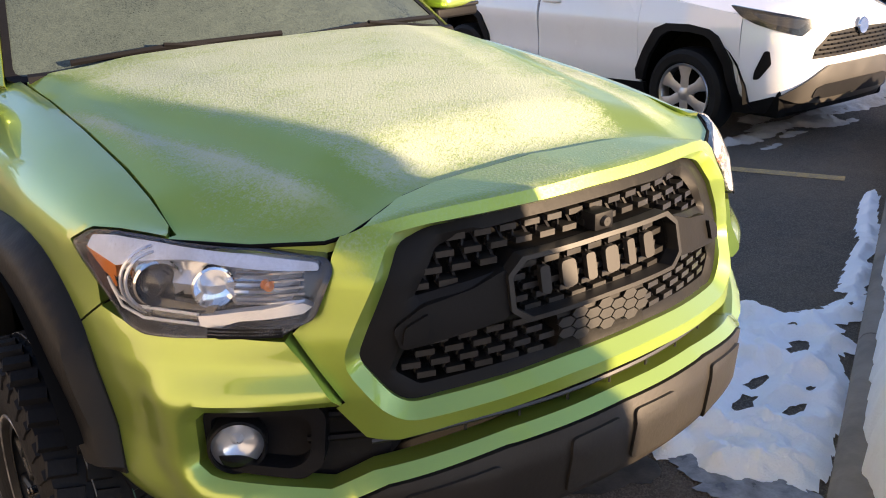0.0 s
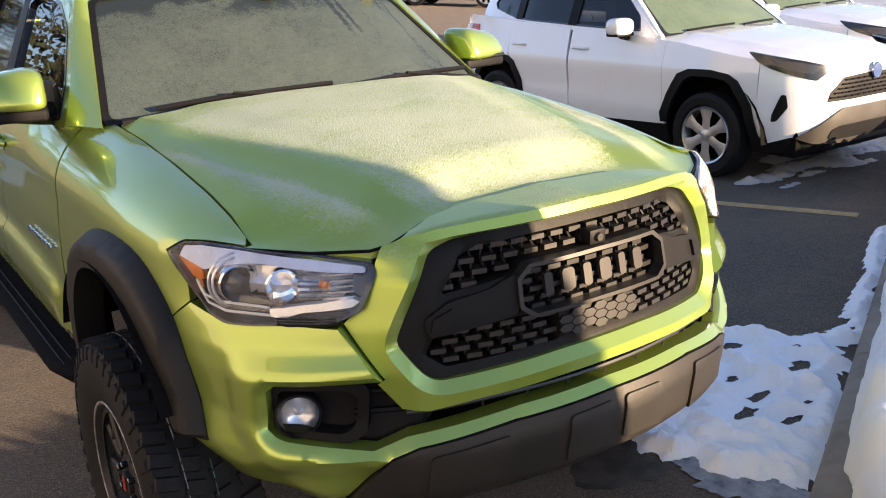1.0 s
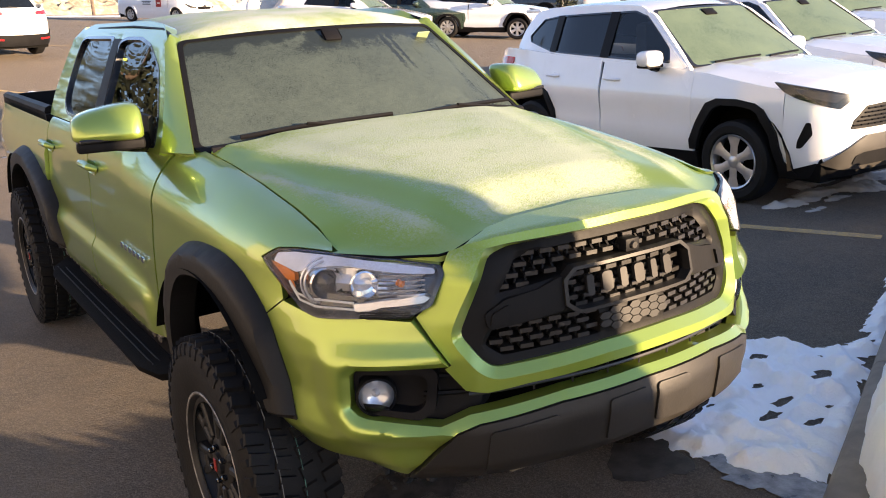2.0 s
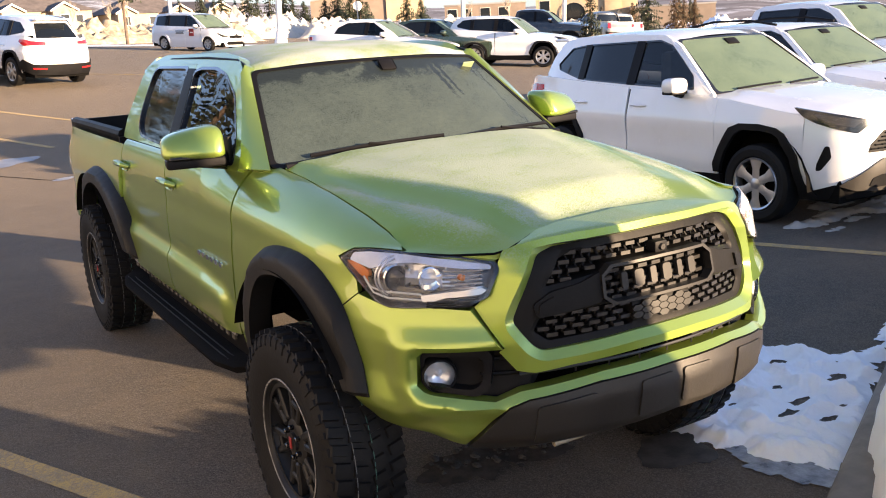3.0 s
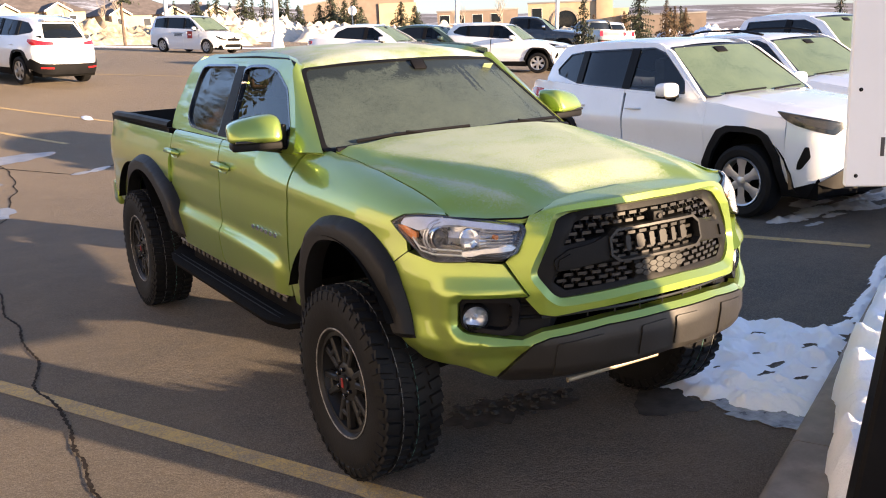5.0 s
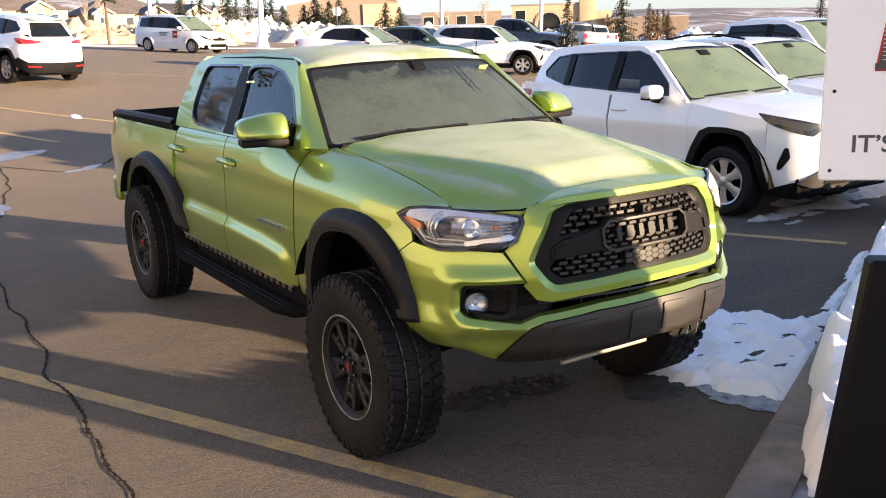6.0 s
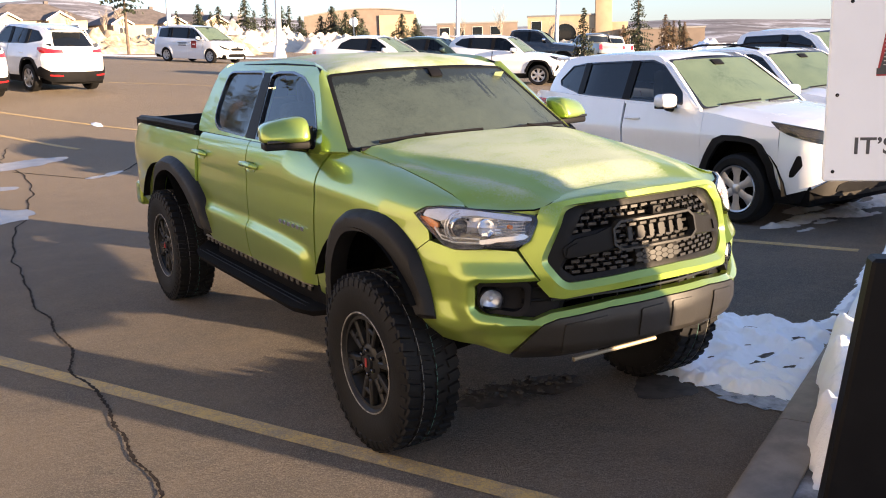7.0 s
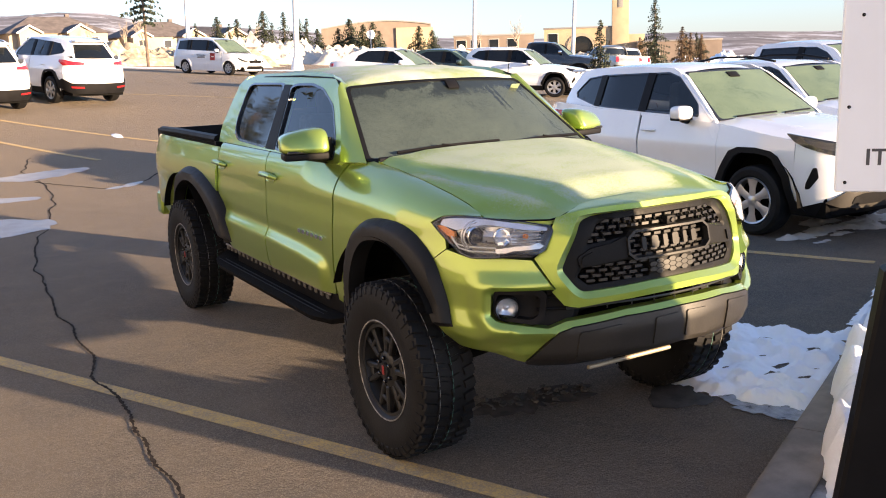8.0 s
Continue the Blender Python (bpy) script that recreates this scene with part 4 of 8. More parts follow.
    # honeycomb bars: short level slats in staggered rows, joined by slanted webs
    def comb(z_lo, z_hi, ok, w=.056, rows=3):
        hgt = (z_hi - z_lo) / rows
        web = bmesh.new()
        for r in range(rows + 1):
            z = z_lo + r * hgt
            for i in range(-10, 11):
                c = (i + (.5 if r % 2 else 0)) * w
                if ok(c, z):
                    pts = [truck_pt(c + q, z, e) for q, e in ((-.018, -.040), (.018, -.040), (.018, -.072), (-.018, -.072))]
                    vs = [p + Vector((0, 0, .0058)) for p in pts] + [p - Vector((0, 0, .0058)) for p in pts]
                    link_mesh("honeycomb_slat", vs, [(3, 2, 1, 0), (4, 5, 6, 7), (0, 1, 5, 4), (1, 2, 6, 5), (2, 3, 7, 6), (3, 0, 4, 7)], slat_grey, grille, smooth=False)
                for side in (-1, 1):
                    c2 = c + side * w / 2
                    if r < rows and ok(c, z) and ok(c2, z + hgt):
                        tube_bm([truck_pt(c + side * .018, z, -.055), truck_pt(c2 - side * .018, z + hgt, -.055)], .0035, 4, bm=web)
        return web
    up_np, low_np = [(p[0], p[1]) for p in up], [(p[0], p[1]) for p in low]
    for nm, (zl, zh), poly, rows in (("upper", (1.066, 1.139), up_np, 3), ("lower", (.908, .968), low_np, 3)):
        grown = [(u * 1.02, (zl + zh) / 2 + (v - (zl + zh) / 2) * 1.08) for u, v in poly]
        skip = .13 if nm == "lower" else 0
        wb = comb(zl, zh, lambda u, v: bool(inside(np.array([[u, v]]), grown)[0]) and abs(u) >= skip, rows=rows)
        part("honeycomb_web", wb, black_plastic, grille)["kind"] = "stuff"
    emb_np = [(p[0], p[1]) for p in emb]
    wb = comb(.992, 1.090, lambda u, v: bool(inside(np.array([[u, v]]), emb_np)[0]), rows=5)
    part("honeycomb_web", wb, black_plastic, grille)["kind"] = "stuff"
    # closed honeycomb plate over the sensor
    for i in range(-3, 4):
        for r in range(3 - i % 2):
            c, z = i * .0345, .9195 + r * .0208 + (i % 2) * .0104
            hexa = [(c + .0208 * math.cos(a), z + .0108 * math.sin(a)) for a in [k * math.pi / 3 for k in range(6)]]
            panel("sensor_cell", truck_pt, hexa, badge_frame_grey, grille, "", (), .03, .006, -.0235)
    panel("sensor_plate", truck_pt, [(-.118, .903), (.118, .903), (.118, .978), (-.118, .978)], dark_void, grille, "", (), .04, .01, -.044)
    nc = truck_pt(.01, 1.120, -.03)
    part("nose_camera", box_bm((.05, .04, .036), nc, .006), black_plastic, grille)
    part("camera_lens", lathe_bm([(-.028, .001), (-.028, .009), (-.02, .011), (-.01, .011)], 14, 'y', nc), badge_grey, grille)

    def lamp_pt(u, v, d=0.0):
        a = abs(u)
        return truck_pt(u, v, d + .016 * smoothstep(.545, .66, a) * (1 - smoothstep(.80, 1.04, a)) * (1 - smoothstep(1.10, 1.155, v)))
    # headlights
    for sg in (1, -1):
        lp = [(sg * u, v) for u, v in soften(LAMP, .010)]
        hl = panel("headlight", lamp_pt, lp, gloss_black, t, "chrome and black headlight with amber side reflector and clear lens", (), .03, .03, -.055)
        grow = lambda k: [(sg * (.83 + (u - .83) * k), 1.085 + (v - 1.085) * k) for u, v in LAMP]
        panel("lens", lamp_pt, soften(grow(.985), .012), sunlit_lens if sg > 0 else frost_lens, hl, "plastic lens with its sunlit paleness in the haze" if sg > 0 else "clear plastic lens", (), .025, .012, .002).visible_shadow = False
        rim_o, rim_i = soften(grow(1.0), .01), soften(grow(.955), .01)
        panel("bezel", lamp_pt, rim_o, gloss_black, hl, "", [rim_i], .02, .05, -.002)
        # frosted upper band, reflectors, amber corner, light guides
        band = [(1.05, 1.146), (.98, 1.154), (.835, 1.153), (.69, 1.148), (.575, 1.132), (.572, 1.120), (.68, 1.126), (.79, 1.131), (.90, 1.118), (.955, 1.106), (1.06, 1.122)]
        panel("upper_trim", lamp_pt, soften([(sg * u, v) for u, v in band], .006), frost_trim, hl, "pale frosted upper band", (), .03, .02, -.004)
        amber = [(1.10, 1.118), (1.05, 1.120), (.978, 1.098), (.978, 1.058), (1.012, 1.076), (1.055, 1.085)]
        panel("side_reflector", lamp_pt, soften([(sg * u, v) for u, v in amber], .006), amber_lens, hl, "amber reflector", (), .03, .015, -.020)
        bowl = [(.985, 1.122), (.78, 1.134), (.605, 1.124), (.618, 1.072), (.64, 1.058), (.745, 1.066), (.80, 1.070), (.93, 1.066), (.965, 1.072)]
        panel("reflector_bowl", lamp_pt, soften([(sg * u, v) for u, v in bowl], .01), lamp_silver, hl, "silver reflector", (), .022, .02, -.040,
              lift=lambda u, v: .010 * math.sin(u * 95) * smoothstep(.78, .74, abs(u)) + .008 * math.sin(v * 180))
        c = lamp_pt(sg * .853, 1.090, -.020)
        nrm = (lamp_pt(sg * .853, 1.09, .1) - lamp_pt(sg * .853, 1.09, 0)).normalized()
        aim = Vector((nrm.x * .4, -1, 0)).normalized()
        rot = aim.to_track_quat('X', 'Z').to_matrix().to_4x4()
        m = Matrix.Translation(c) @ rot
        pb = lathe_bm([(-.05, .048), (.004, .044), (.008, .040), (-.002, .036), (-.02, .034)], 28)
        bmesh.ops.transform(pb, matrix=m, verts=pb.verts)
        part("projector_ring", pb, chrome, hl, "chrome projector ring")
        for rr_, dx in ((.056, -.006), (.064, -.016)):
            pb = lathe_bm([(dx - .004, rr_ - .003), (dx, rr_), (dx - .004, rr_ + .003)], 30)
            bmesh.ops.transform(pb, matrix=m, verts=pb.verts)
            part("bezel_ring", pb, lamp_silver, hl)
        pb = lathe_bm([(-.03, .034), (-.006, .030), (.004, .020), (.008, .001)], 24)
        bmesh.ops.transform(pb, matrix=m, verts=pb.verts)
        part("projector_lens", pb, gloss_black, hl, "dark glass projector lens")
        c2 = lamp_pt(sg * .752, 1.092, -.026)
        pb = lathe_bm([(-.03, .034), (.004, .038), (.006, .034), (-.02, .012)], 22)
        bmesh.ops.transform(pb, matrix=Matrix.Translation(c2) @ rot, verts=pb.verts)
        part("high_beam", pb, chrome, hl, "chrome high beam reflector")
        part("indicator_bulb", lathe_bm([(-.012, .001), (-.010, .009), (.004, .010), (.012, .004)], 12, 'y', lamp_pt(sg * .66, 1.100, -.02)), amber_lens, hl)
        guide = [(.770, 1.034), (.735, 1.028), (.715, 1.040), (.70, 1.044), (.60, 1.052), (.585, 1.062), (.60, 1.070), (.70, 1.060), (.745, 1.053), (.772, 1.050)]
        panel("light_guide", lamp_pt, [(sg * u, v) for u, v in guide], lamp_silver, hl, "bright silver light guide", (), .02, .02, -.008)
        sill_in = [(.985, 1.080), (.955, 1.074), (.80, 1.068), (.745, 1.062), (.765, 1.030), (.88, 1.026), (.945, 1.036)]
        panel("inner_sill", lamp_pt, [(sg * u, v) for u, v in sill_in], gloss_black, hl, "", (), .02, .015, -.018)
        for line in (((.985, 1.082), (.950, 1.056), (.90, 1.051), (.770, 1.054)), ((.972, 1.068), (.938, 1.042), (.88, 1.035), (.770, 1.038)), ((.985, 1.082), (.972, 1.068))):
            part("light_strip", tube_bm([lamp_pt(sg * u, v, -.005) for u, v in line], .0030, 6), white_plastic, hl)
        for k in range(5):
            part("reflector_step", tube_bm([lamp_pt(sg * u, 1.070 + k * .0115, -.022) for u in (.60, .64, .68, .715)], .0035, 5), chrome, hl)
        vent = soften([(sg * u, v) for u, v in ((.625, 1.040), (.725, 1.038), (.745, 1.022), (.735, 1.016), (.632, 1.020), (.600, 1.038))], .006)
        panel("side_vent", lamp_pt, vent, black_plastic, hl, "black vent", (), .02, .02, -.002)
        for z in (1.022, 1.028, 1.034):
            part("vent_slat", tube_bm([lamp_pt(sg * u, z, .002) for u in (.63, .69, .75)], .0025, 5), black_plastic, hl)
    # fog lamps in black pockets
    for sg in (1, -1):
        bez_o = soften([(sg * u, v) for u, v in ((.59, .884), (.77, .880), (.780, .866), (.782, .785), (.76, .764), (.62, .742), (.585, .765), (.575, .865))], .012)
        bez_i = soften([(sg * u, v) for u, v in ((.62, .866), (.758, .866), (.768, .856), (.770, .795), (.752, .778), (.635, .762), (.608, .78), (.600, .850))], .016)
        panel("fog_bezel", truck_pt, bez_o, black_plastic, t, "", [bez_i], .02, .04, -.012)
        c = truck_pt(sg * .731, .806, -.020)
        aim = Vector((sg * .45, -1, 0)).normalized()
        m = Matrix.Translation(c) @ aim.to_track_quat('X', 'Z').to_matrix().to_4x4()
        fog = bmesh.new()
        lathe_bm([(-.03, .054), (.014, .052), (.018, .048), (.010, .046)], 28, bm=fog)
        bmesh.ops.transform(fog, matrix=m, verts=fog.verts)
        fl = part("fog_lamp", fog, black_plastic, t, "round clear fog lamp")
        b2 = lathe_bm([(.004, .046), (-.012, .030), (-.018, .012), (-.006, .001)], 28)
        bmesh.ops.transform(b2, matrix=m, verts=b2.verts)
        part("fog_reflector", b2, lamp_silver, fl, "chrome fog reflector")
        b2 = lathe_bm([(.010, .046), (.020, .034), (.026, .018), (.028, .001)], 28)
        bmesh.ops.transform(b2, matrix=m, verts=b2.verts)
        part("fog_lens", b2, lens_glass, fl).visible_shadow = False

    # bonnet
    def hood_z(x, y):
        ax = abs(x)
        yb = min(max(y, -.79), .45)
        mid = lerp_table(yb, (-.79, -.6, -.3, 0, .3, .62), (1.226, 1.250, 1.287, 1.318, 1.342, 1.36))
        edge = seam_z(max(yb, -.535)) if yb > -.535 else 1.17 + (yb + .535) * -.18
        xs = seam_x(max(yb, -.535))
        u = min(1.0, ax / xs)
        z = edge + (mid - edge) * (1 - u ** 2.6)
        rise = smoothstep(-.85, .10, yb)
        side = .515 + .27 * yb
        z += .018 * (1 - smoothstep(side - .03, side + .06, ax)) * rise          # raised middle
        z += .006 * (1 - smoothstep(side - .20, side - .10, ax)) * rise          # inner step
        z += .010 * math.exp(-((ax - .610) / .030) ** 2) * smoothstep(-.55, -.25, yb) * (1 - smoothstep(.15, .4, yb))
        ys, zs = lerp_table(ax, SEAM_X, SEAM_Y), lerp_table(ax, SEAM_X, SEAM_Z)
        k = smoothstep(.0, .22, y - ys)
        return zs + (z - zs) * k + .005 * math.sin(math.pi * k) * (1 - ax / .8)
    seam_pts = [truck_pt(s, lerp_table(s, (0, .2, .40, .47, .525), (1.34, 1.337, 1.32, 1.28, 1.20))) for s in np.linspace(0, .525, 14)]
    seam_pts += [truck_pt(s, 1.165) for s in (.56, .62, .69, .77, .852)]
    SEAM_X, SEAM_Y, SEAM_Z = [p.x for p in seam_pts], [p.y for p in seam_pts], [p.z - .006 for p in seam_pts]
    hood_fn = lambda x, y, d: Vector((x, y, hood_z(x, y) + d))
    seam = []
    for s in np.linspace(0, .52, 12):
        htop = lerp_table(s, (0, .2, .40, .47, .525), (1.34, 1.337, 1.32, 1.28, 1.20))
        p = truck_pt(s, htop)
        seam.append((p.x * 1.0, p.y + .003))
    left = [(seam_x(y) - .004, y) for y in (-.525, -.4, -.25, 0, .2, .36, .44)]
    back = [(.55, .40), (.3, .36), (0, .345)]
    lamp_edge = []
    for s in (.56, .69, .852):
        p = truck_pt(s, 1.158)
        lamp_edge.append((p.x - .002, p.y + .012))
    half = seam + lamp_edge + left + back
    outline = half + [(-x, y) for x, y in half[::-1] if x > 1e-6]
    panel("hood", hood_fn, outline, lime_hood, t, "frost-covered lime green hood", (), .022, .02)
    # near-black tube over the hood's front seam, painting the shade of the gap
    for sg in (1, -1):
        gap = [(Vector((sg * x, y - .002, hood_z(x, y) - .001))) for x, y in seam + lamp_edge]
        part("hood_gap_shade", tube_bm(gap, .0038, 6), dark_void, t, "dark tube drawn for the shade in the gap along the front of the hood")
    # front wings
    wing_top = [(s, 1.08 + max(.06, (seam_z(TPLAN.at(s)[1]) - 1.08)) * math.pi / 2 - .002) for s in np.linspace(2.02, .89, 20)]
    wing = [(2.03, .60), (2.03, 1.20)] + wing_top + [(.85, 1.172), (.98, 1.168), (1.055, 1.160), (1.118, 1.126), (1.018, 1.066), (1.008, 1.030), (1.122, .952), (1.20, .96), (1.30, 1.05), (1.55, 1.06), (1.76, .95), (1.825, .78), (1.845, .58)]
    for sg in (1, -1):
        panel("front_wing", truck_pt, [(sg * u, v) for u, v in wing], lime, t, "lime green front wing", (), .02, .02)
    # doors and bed side
    sill = .622

    door_f = [(2.045, .65), (2.06, sill), (2.92, sill), (2.937, .66), (2.975, 1.0), (3.02, 1.385), (2.045, 1.385)]
    door_r = [(2.93, sill), (3.63, sill), (3.70, .68), (3.86, .86), (3.895, 1.0), (3.895, 1.385), (3.03, 1.385), (2.985, 1.0), (2.947, .66)]
    bed = [(3.905, 1.30), (3.905, .95), (3.95, .93), (4.08, 1.0), (4.22, 1.04), (4.48, 1.05), (4.68, .97), (4.80, .82), (4.88, .62), (5.20, .62), (5.44, .70), (5.66, .72), (5.66, 1.27), (5.5, 1.30)]
    rocker = [(2.0, .50), (3.72, .50), (3.62, sill - .006), (2.0, sill - .006)]

    def door_lift(u, v):
        z = lerp_table(abs(u), (2.05, 2.2, 2.45, 2.9, 3.7), (.790, .815, .835, .850, .862))      # ledge along the lower door
        return (.026 * (1 - smoothstep(z - .062, z, v)) - .003 * math.exp(-((v - z - .02) / .025) ** 2)) * smoothstep(2.05, 2.20, abs(u))
    for sg in (1, -1):
        side = lambda poly: [(sg * u, v) for u, v in poly]
        for nm, poly, hy in (("front_door", door_f, 1.50), ("rear_door", door_r, 2.43)):
            dr = panel(nm, truck_pt, soften(side(poly), .02), lime, t, "lime green door", (), .02, .02, lift=door_lift)
            hs = TPLAN.s_of_y(hy, 1.0) * sg
            cup = soften([(hs - .07, 1.125), (hs + .07, 1.125), (hs + .07, 1.185), (hs - .07, 1.185)], .03)
            panel("handle_cup", truck_pt, cup, lime, dr, "", (), .015, .004, .004, lift=lambda u, v, c=hs: -.020 * max(0.0, 1 - math.hypot((u - c) / .075, (v - 1.155) / .034)))
            part("handle", tube_bm([truck_pt(hs + q, 1.155 + zz, e) for q, zz, e in ((-.095, 0, .0), (-.075, .002, .035), (0, .004, .045), (.075, .002, .035), (.095, 0, .0))], [.012, .016, .017, .016, .012], 10), lime, dr, "lime green door handle")
        panel("bed_side", truck_pt, soften(side(bed), .012), lime, t, "lime green bed side", (), .05, .03,
              lift=lambda u, v: .018 * smoothstep(.9, 1.02, v) * (1 - smoothstep(1.1, 1.18, v)))
        panel("rocker", truck_pt, side(rocker), black_plastic, t, "", (), .08, .03, -.01)
        # plain bars in the place of the door badge
        for i in range(6):
            b0 = 2.145 + i * .058
            panel("door_badge_bar", truck_pt, soften(side([(b0, .895), (b0 + .036, .896), (b0 + .036, .917), (b0, .916)]), .006), chrome, t, "", (), .03, .006, .012)
        # flares
        for nm, (o, i) in (("front_flare", FLARE_F), ("rear_flare", FLARE_R)):
            fo = chaikin(o, 2, False)
            fi = chaikin(i, 2, False)
            poly = [(sg * p[0], p[1]) for p in fo + fi]
            od = dist_to([(sg * p[0], p[1]) for p in fo])
            panel(nm, truck_pt, poly, flare_plastic, t, "black plastic wheel arch flare", (), .02, .085, .05 if nm == "front_flare" else .07, lift=lambda u, v, f=od: -.045 * max(0.0, 1 - f(u, v) / .035) ** 1.4)
        # wheel wells
        for yc in (0.06, 3.30):
            well = bmesh.new()
            n = 18
            prof = [(sg * .90, .47), (sg * .45, .50)]
            rows = []
            for k in range(n + 1):
                a = .42 + (math.pi - .95) * (k / n)
                rows.append([well.verts.new((x, yc + r * math.cos(a) * 1.02, .50 + r * math.sin(a))) for x, r in ((sg * .90, .52), (sg * .50, .52), (sg * .50, .0))])
            for r0, r1 in zip(rows, rows[1:]):
                for j in range(2):
                    well.faces.new((r0[j], r0[j + 1], r1[j + 1], r1[j]))
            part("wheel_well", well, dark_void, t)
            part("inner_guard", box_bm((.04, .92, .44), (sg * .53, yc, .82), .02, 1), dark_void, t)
        # mud flap and running board
        part("mud_flap", box_bm((.20, .02, .30), (sg * .765, .50, .50), .006), black_plastic, t)
        rb = bmesh.new()
        secs = []
        for y, xin, xo, z in ((.52, .74, .80, .51), (.62, .74, .90, .49), (.80, .74, .935, .48), (2.35, .74, .935, .48), (2.50, .74, .90, .49), (2.60, .74, .80, .51)):
            secs.append([rb.verts.new(v) for v in ((sg * xin, y, z + .03), (sg * (xo - .03), y, z + .03), (sg * xo, y, z + .014), (sg * (xo - .012), y, z - .014), (sg * xin, y, z - .02))])
        for r0, r1 in zip(secs, secs[1:]):
            for k in range(5):
                rb.faces.new((r0[k], r0[(k + 1) % 5], r1[(k + 1) % 5], r1[k]))
        rb.faces.new(secs[0])
        rb.faces.new(secs[-1][::-1])
        bmesh.ops.recalc_face_normals(rb, faces=rb.faces)
        board = part("running_board", rb, step_rubber, t, "black plastic running board")
        rail = part("step_rail", box_bm((.014, 1.72, .012), (sg * .838, 1.58, .606), .004, 1), sun_rib_grey, board, "step rail coloured pale for the sunlit dashes beside the board")
        for i in range(22):
            part("rail_tooth", box_bm((.012, .040, .026), (sg * .838, .76 + i * .078, .588), .004, 1), tooth_grey, rail)
        part("board_groove", box_bm((.006, 1.75, .006), (sg * .86, 1.58, .511), .002, 1), black_plastic, board)
        part("board_groove", box_bm((.006, 1.75, .006), (sg * .89, 1.58, .511), .002, 1), black_plastic, board)
    # cab: pillars and roof as one painted shell with window openings
    def cab_x(z):
        return .790 - .45 * (z - 1.26) if z < 1.66 else .61 - .9 * (z - 1.66)

    side_fn = lambda sg: (lambda y, z, d: Vector((sg * (cab_x(z) + d * .9), y, z + d * .4)))
    cab_side = [(.66, 1.29), (2.62, 1.29), (2.66, 1.40), (2.60, 1.62), (2.52, 1.705), (2.35, 1.735), (1.4, 1.745), (1.17, 1.730), (1.00, 1.675), (.84, 1.53), (.69, 1.36)]
    win_f = [(.86, 1.30), (1.58, 1.30), (1.60, 1.36), (1.66, 1.665), (1.58, 1.682), (1.36, 1.684), (1.17, 1.660), (.97, 1.575), (.79, 1.40), (.74, 1.305)]
    win_r = [(1.72, 1.30), (2.25, 1.315), (2.36, 1.36), (2.405, 1.44), (2.40, 1.62), (2.36, 1.678), (1.80, 1.684), (1.755, 1.66)]
    win_f, win_r = soften(win_f, .03), soften(win_r, .05)
    for sg in (1, -1):
        fn = side_fn(sg)
        panel("cab_side", fn, soften(cab_side, .03), lime, t, "lime green cab side frame", [win_f, win_r], .05, .05)
        for w, nm, gm in ((win_f, "front_side_window", window_glass), (win_r, "rear_side_window", dark_glass)):
            cy, cz = sum(p[0] for p in w) / len(w), sum(p[1] for p in w) / len(w)
            inner = [(cy + (p[0] - cy) * .95, cz + (p[1] - cz) * .93) for p in w]
            win = panel(nm, fn, w, gloss_black, t, "black window seal", [inner], .05, .03, .002)
            g = panel("glass", fn, inner, gm, win, "dark glossy glass" if gm is dark_glass else "clear side glass", (), .12, 0, -.012)
            if gm is window_glass:
                g.visible_shadow = False
        panel("b_pillar", fn, [(1.575, 1.30), (1.725, 1.30), (1.768, 1.672), (1.655, 1.672)], black_plastic, t, "black window pillar", (), .06, .012, .004)
    roof_secs = [(.895, 1.690), (.93, 1.712), (1.05, 1.742), (1.4, 1.765), (1.9, 1.768), (2.35, 1.752), (2.50, 1.725), (2.57, 1.68)]
    verts, faces = [], []
    cols = 13
    for y, zc in roof_secs:
        for i in range(cols):
            u = -1 + 2 * i / (cols - 1)
            w = .582 if 1.0 < y < 2.45 else .578
            drop = .075 * abs(u) ** 3.5 if y > 1.0 else .030 * abs(u) ** 3
            verts.append((u * w, y + (.105 * u * u if y < 1.0 else 0), zc - drop))
    for r in range(len(roof_secs) - 1):
        for i in range(cols - 1):
            a = r * cols + i
            faces.append((a, a + 1, a + cols + 1, a + cols))
    link_mesh("roof", verts, faces, lime_roof, t, "frosted lime green roof", 50)
    for sg in (1, -1):
        part("roof_ditch", tube_bm([(sg * .570, 1.01, 1.684), (sg * .560, 1.15, 1.712), (sg * .556, 1.6, 1.722), (sg * .556, 2.2, 1.715), (sg * .562, 2.48, 1.68)], .006, 6), black_plastic, t, "black roof seam strip")
    # windscreen, with black edge, and its pillars
    def screen(u, v, d):
        w = .700 - .135 * v
        x = u * w
        y = .36 + .53 * v + .145 * u * u * (1 - .3 * v)
        z = 1.338 + .350 * v + d * .8 - .020 * u * u
        return Vector((x, y - d * .55, z))
    full = soften([(-1, -.03), (1, -.03), (1, 1), (-1, 1)], .06)
    inn = soften([(-.972, .0), (.972, .0), (.968, .975), (-.968, .975)], .06)
    panel("windscreen_seal", screen, full, black_plastic, t, "black windscreen edge", [inn], .08, .01)
    ws = panel("windscreen", screen, inn, truck_screen, t, "frost-covered windscreen", (), .1, .01, -.004)
    part("mirror_mount", box_bm((.075, .014, .065), screen(.03, .90, .004), .012, rot=Euler((radians(-45), 0, 0)).to_matrix().to_4x4()), black_plastic, ws, "dark mirror mount behind the frost")
    part("inspection_sticker", box_bm((.06, .004, .045), screen(.80, .84, .004), .001, 1, rot=Euler((radians(45), 0, 0)).to_matrix().to_4x4()), plain("sticker", (.26, .32, .17), .6), ws, "yellow green sticker")
